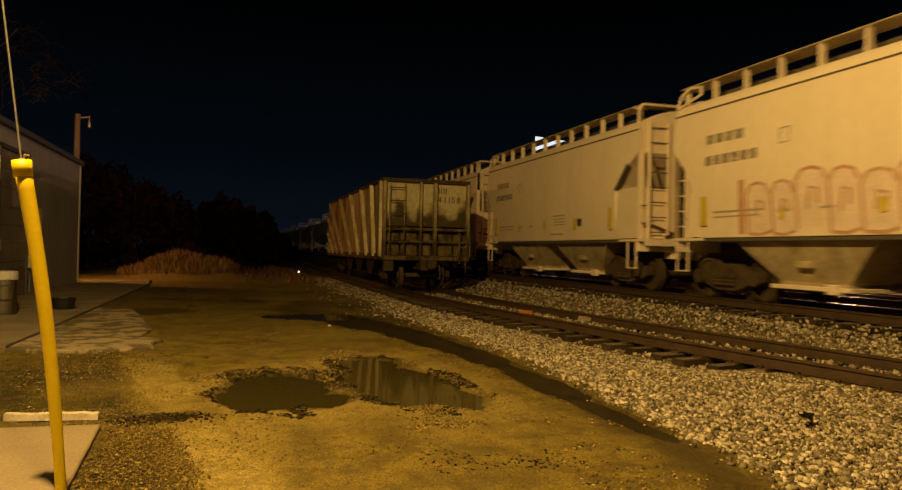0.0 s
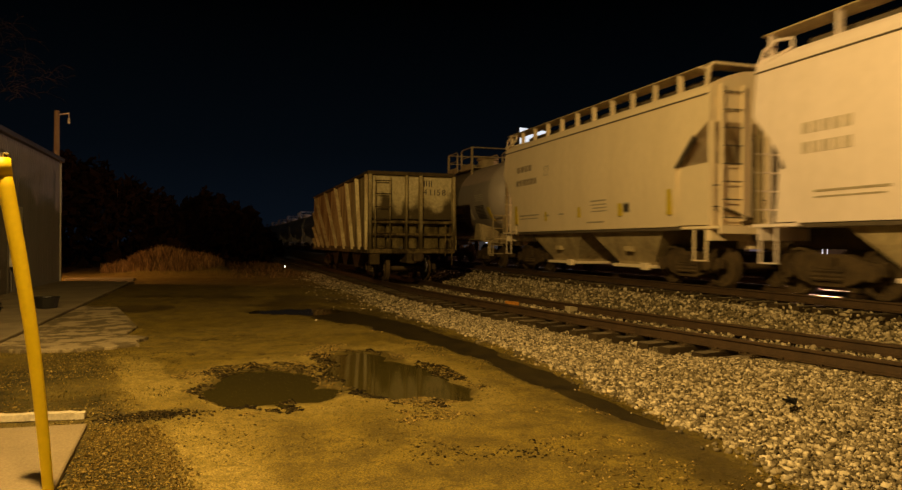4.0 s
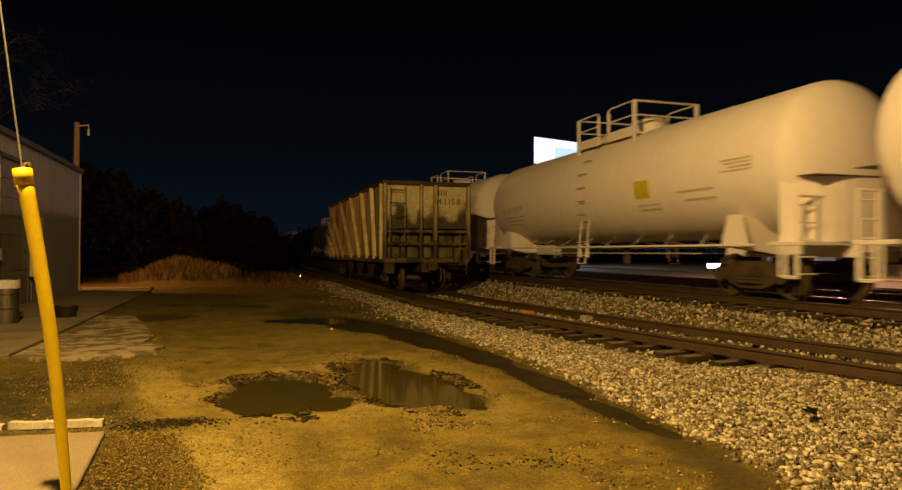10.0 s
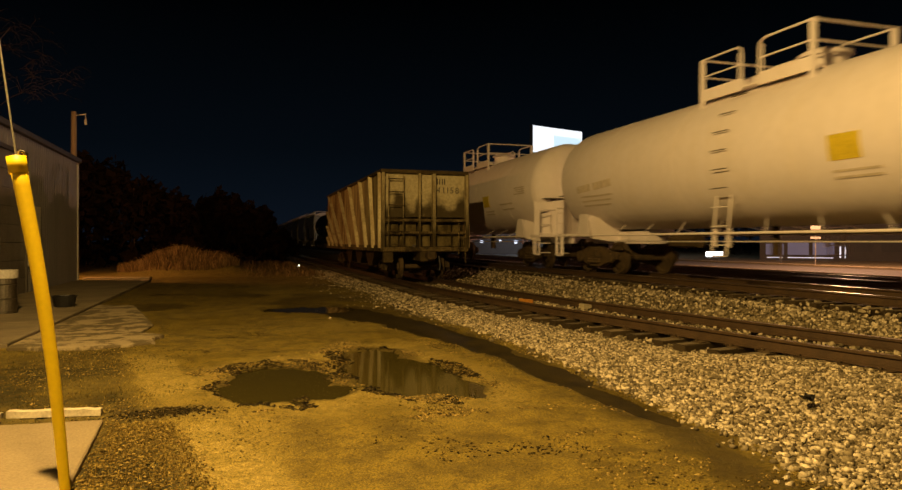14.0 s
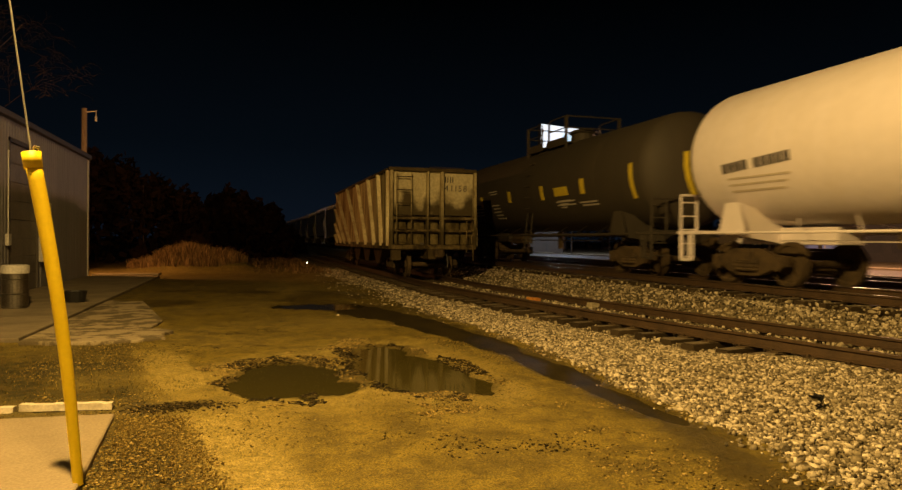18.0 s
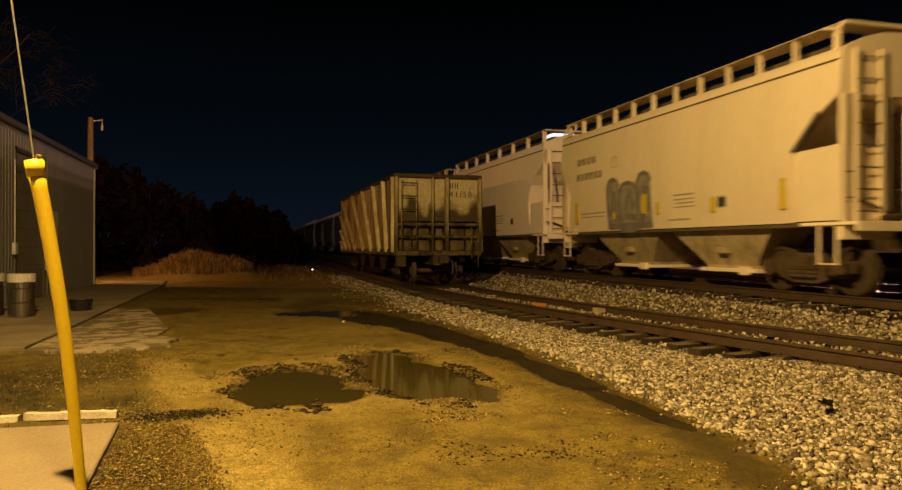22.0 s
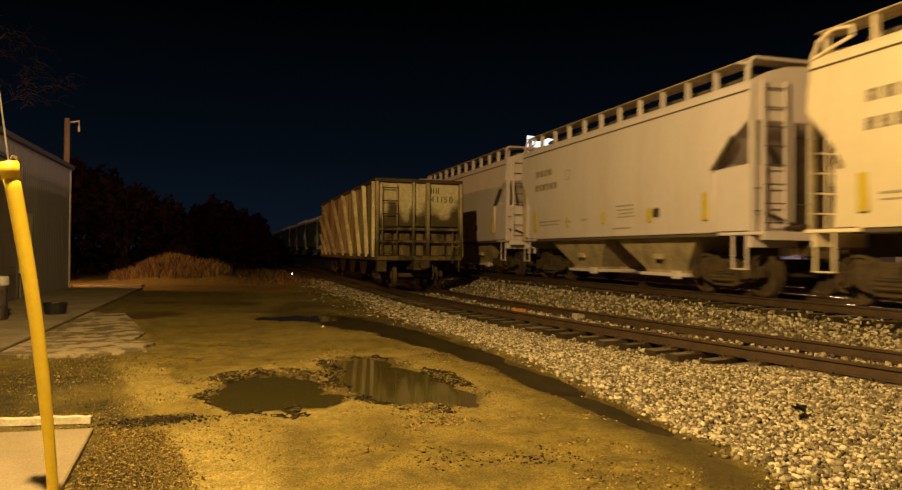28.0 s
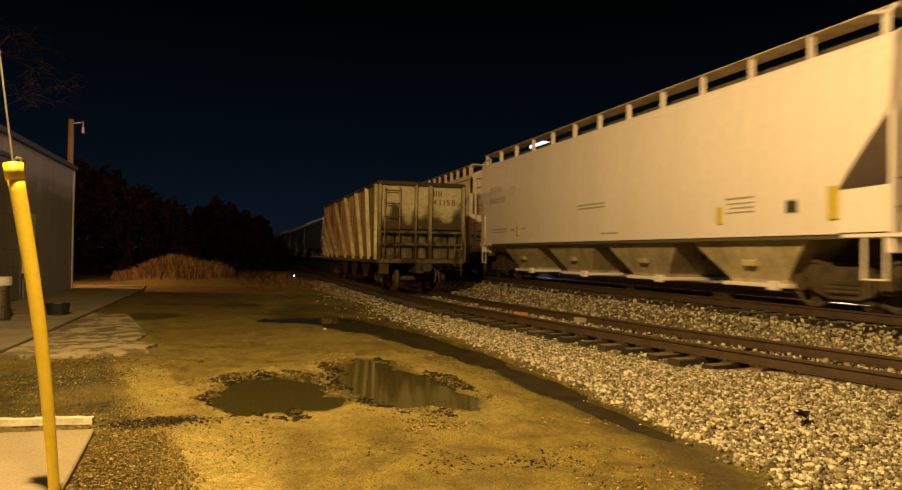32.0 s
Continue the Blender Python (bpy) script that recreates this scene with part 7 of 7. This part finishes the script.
# ---------------------------------------------------------------- beyond the tracks: street, sign, low buildings
def street():
    ob = new("road", mesh_of("road", boxes((27.5, 36.0, -60, 240, -0.12, 0.13)), M_ASPHALT))
    tagged(ob, "asphalt street beyond the tracks", "road", kind="structure")
    for x in (27.3, 36.2):
        k = new("kerb", mesh_of("kerb", boxes((x - 0.2, x + 0.2, -60, 240, -0.1, 0.26), bevel=0.02), M_CONCRETE))
        tagged(k, "pale concrete kerb of the street", "kerb", kind="structure")
    b = thing("billboard", "tall lit digital billboard showing a pale blue picture", "billboard", pose(44.85, 100.0, 0.0, 0, 0, 18.6))
    part("screen", boxes((0, 11.0, -0.05, 0.05, 15.9, 20.1)), M_SCREEN, b, "glowing pale screen")
    part("screen_picture", boxes((4.4, 10.6, -0.075, -0.055, 16.6, 18.9)), M_SCREENBLUE, b, "blue band of the picture")
    part("cabinet", boxes((-0.12, 11.12, 0.06, 0.7, 15.75, 20.2), bevel=0.03), M_FARDARK, b)
    part("column", rods(((5.5, 0.4, -0.2), (5.5, 0.4, 16.0), 0.45, 14)), M_FARDARK, b)
    part("service_walk", boxes((-0.1, 11.1, -0.6, 0.0, 15.55, 15.62)), M_FARDARK, b)
    s = thing("roadside_sign", "low lit white roadside sign", "sign", pose(38.6, 50.0, 0.1, 0, 0, -38))
    part("sign_face", boxes((0, 1.35, -0.04, 0.04, 0.38, 0.80)), M_SIGNLIGHT, s, "glowing white face")
    part("sign_case", boxes((-0.06, 1.41, 0.045, 0.25, 0.32, 0.86), bevel=0.02), M_FARDARK, s)
    for x in (0.3, 1.05):
        part("sign_post", boxes((x - 0.05, x + 0.05, 0.05, 0.15, -0.2, 0.35)), M_FARDARK, s)

    def low_building(at, w, d, h, label, strips, windows, lit=()):
        b = thing("low_building", label, "building", at)
        part("wall", boxes((0, w, 0, d, -0.1, h)), M_FARWALL, b)
        part("roof", boxes((-0.3, w + 0.3, -0.3, d + 0.3, h, h + 0.25), bevel=0.03), M_FARDARK, b)
        for x0, x1, z0, z1 in strips:
            part("lit_strip", boxes((x0, x1, -0.06, -0.01, z0, z1)), M_TUBE, b, "cold white light strip")
        for x0, x1, z0, z1 in lit:
            part("lit_window", boxes((x0, x1, -0.05, 0.02, z0, z1)), M_BLUEPANE, b, "dim blue-lit window")
        for x0, x1, z0, z1 in windows:
            wi = part("window", boxes((x0, x1, -0.05, 0.02, z0, z1)), M_FARDARK, b)
            part("window_frame", boxes((x0 - 0.06, x0, -0.07, 0.02, z0, z1), (x1, x1 + 0.06, -0.07, 0.02, z0, z1), (x0 - 0.06, x1 + 0.06, -0.07, 0.02, z1, z1 + 0.06)), M_FARDARK, wi)
        return b
    low_building(pose(46.0, 52.0, 0.1, 0, 0, -42), 15, 9, 4.2, "low dark commercial building with a lit strip", [(0.6, 1.9, 0.22, 0.28), (2.3, 5.9, 0.22, 0.28), (6.4, 6.52, 0.25, 1.3), (6.8, 6.88, 0.25, 1.3)], [(7.6, 8.9, 0.8, 2.2), (9.6, 10.9, 0.8, 2.2), (12.6, 13.3, 0.1, 2.1), (13.9, 14.6, 0.1, 2.1)], [(0.5, 2.0, 0.5, 1.5), (2.3, 4.0, 0.5, 1.6), (4.3, 6.0, 0.5, 1.6)])
    low_building(pose(44.0, 36.0, 0.1, 0, 0, -52), 18, 8, 4.6, "low dull rendered building beside the street", [], [(1, 2.0, 0.9, 2.2), (5, 7.0, 0.2, 2.4), (10, 12.0, 0.9, 2.2), (14, 16.0, 0.9, 2.2)])
    low_building(pose(24.0, 84.0, 0.1, 0, 0, -8), 16, 9, 4.0, "distant building with a blue-lit canopy edge", [(1.0, 1.12, 0.3, 2.4), (6.0, 6.4, 1.5, 1.8), (8.5, 8.8, 1.6, 1.9), (10.5, 10.9, 1.4, 1.8)], [(2, 5, 0.6, 2.4)])

    def street_lamp(at, h):
        b = thing("street_lamp", "dark steel street lamp with a lit head", "street lamp", at, "street lamps")
        part("pole", lathe(bmesh.new(), [(0.10, -0.1), (0.09, 1), (0.06, h)], 10), M_FARDARK, b)
        part("arm", rods(((0, 0, h - 0.1), (-1.2, 0, h + 0.1), 0.04)), M_FARDARK, b)
        head = part("head", boxes((-1.6, -1.0, -0.12, 0.12, h + 0.04, h + 0.16), bevel=0.02), M_FARDARK, b)
        part("lens", boxes((-1.55, -1.1, -0.10, 0.10, h + 0.01, h + 0.037)), M_LENSGLOW, head, "glowing lens")
    street_lamp(pose(37.2, 40.0, 0.2), 8.3)
    street_lamp(pose(37.2, 74.0, 0.2), 8.3)
    n = thing("street_sign", "small white street sign on a thin post", "sign", pose(37.0, 36.7, 0.2, 0, 0, -48))
    part("plate", boxes((-0.3, 0.3, -0.01, 0.01, 2.0, 2.7), (-0.3, 0.3, -0.01, 0.01, 1.75, 1.9)), M_STENCILWHITE, n)
    part("post", rods(((0, 0.03, -0.2), (0, 0.03, 2.7), 0.03)), M_WIRE, n)


street()


# ---------------------------------------------------------------- odds and ends
k = thing("marker_stake", "short stake with a small bright reflector beside the siding", "marker", pose(3.15, 36.0, 0.0))
part("stake", rods(((0, 0, -0.1), (0, 0, 0.45), 0.02)), M_POLE, k)
# the reflector is no lamp: its glint is put in as a glowing surface
part("reflector", lathe(bmesh.new(), [(0.005, 0.455), (0.022, 0.47), (0.028, 0.49), (0.022, 0.51), (0.005, 0.525)], 10), M_LENSGLOW, k, "small reflector, its glint made as glow")
b = thing("plastic_scrap", "crumpled black plastic scrap lying on the ballast", "scrap", pose(5.31, 5.34, 0.155, 0, 0, 30))
bm = bmesh.new()
rs = random.Random(5)
g = [[bm.verts.new((-0.10 + 0.05 * i, -0.05 + 0.05 * j, rs.uniform(0.0, 0.05) + (0.04 if i in (0, 4) else 0))) for j in range(3)] for i in range(5)]
for i in range(4):
    for j in range(2):
        bm.faces.new((g[i][j], g[i + 1][j], g[i + 1][j + 1], g[i][j + 1]))
bmesh.ops.solidify(bm, geom=bm.faces[:], thickness=0.02)
part("sheet", bm, M_BLACKPLASTIC, b)
for x, y, mat, label, size in ((6.86, 15.68, M_ORANGEMARK, "orange-painted timber scrap between the rails", (0.17, 0.10, 0.07)), (7.66, 14.03, M_PALEMARK, "pale splintered timber scrap between the rails", (0.20, 0.10, 0.07)), (6.65, 14.06, M_GRASS, "mossy timber scrap between the rails", (0.18, 0.09, 0.05))):
    s = thing("timber_scrap", label, "scrap", pose(x, y, SIDE_Z - 0.14, 3, 4, 12))
    bm = bmesh.new()
    prism(bm, [(-size[0], -size[1]), (size[0] * 0.8, -size[1] * 1.1), (size[0], size[1] * 0.5), (size[0] * 0.4, size[1]), (-size[0] * 0.9, size[1] * 0.8)], "z", -0.03, size[2])
    part("plank", bm, mat, s)


# ---------------------------------------------------------------- what moves
def motions():
    for car, middle in TRAIN:
        walk(car, [(t, pose(MAIN_X, middle - SPEED * t, MAIN_Z)) for t in (0, 4, 8, 12, 16, 20, 24, 28, 32)])
    # all wheelsets of the train turn alike: one set of keys serves them
    sets = [o for car, _ in TRAIN for o in car.children_recursive if o.name.startswith("wheelset")]
    turn = SPEED / WHEEL_R
    walk(sets[0], [(k / 15.0, Matrix.Rotation(turn * k / 15.0, 4, "X")) for k in range(481)])
    keys = sets[0].animation_data
    for o in sets[1:]:
        o.rotation_mode = "QUATERNION"
        o.animation_data_create()
        o.animation_data.action = keys.action
        o.animation_data.action_slot = keys.action_slot


motions()
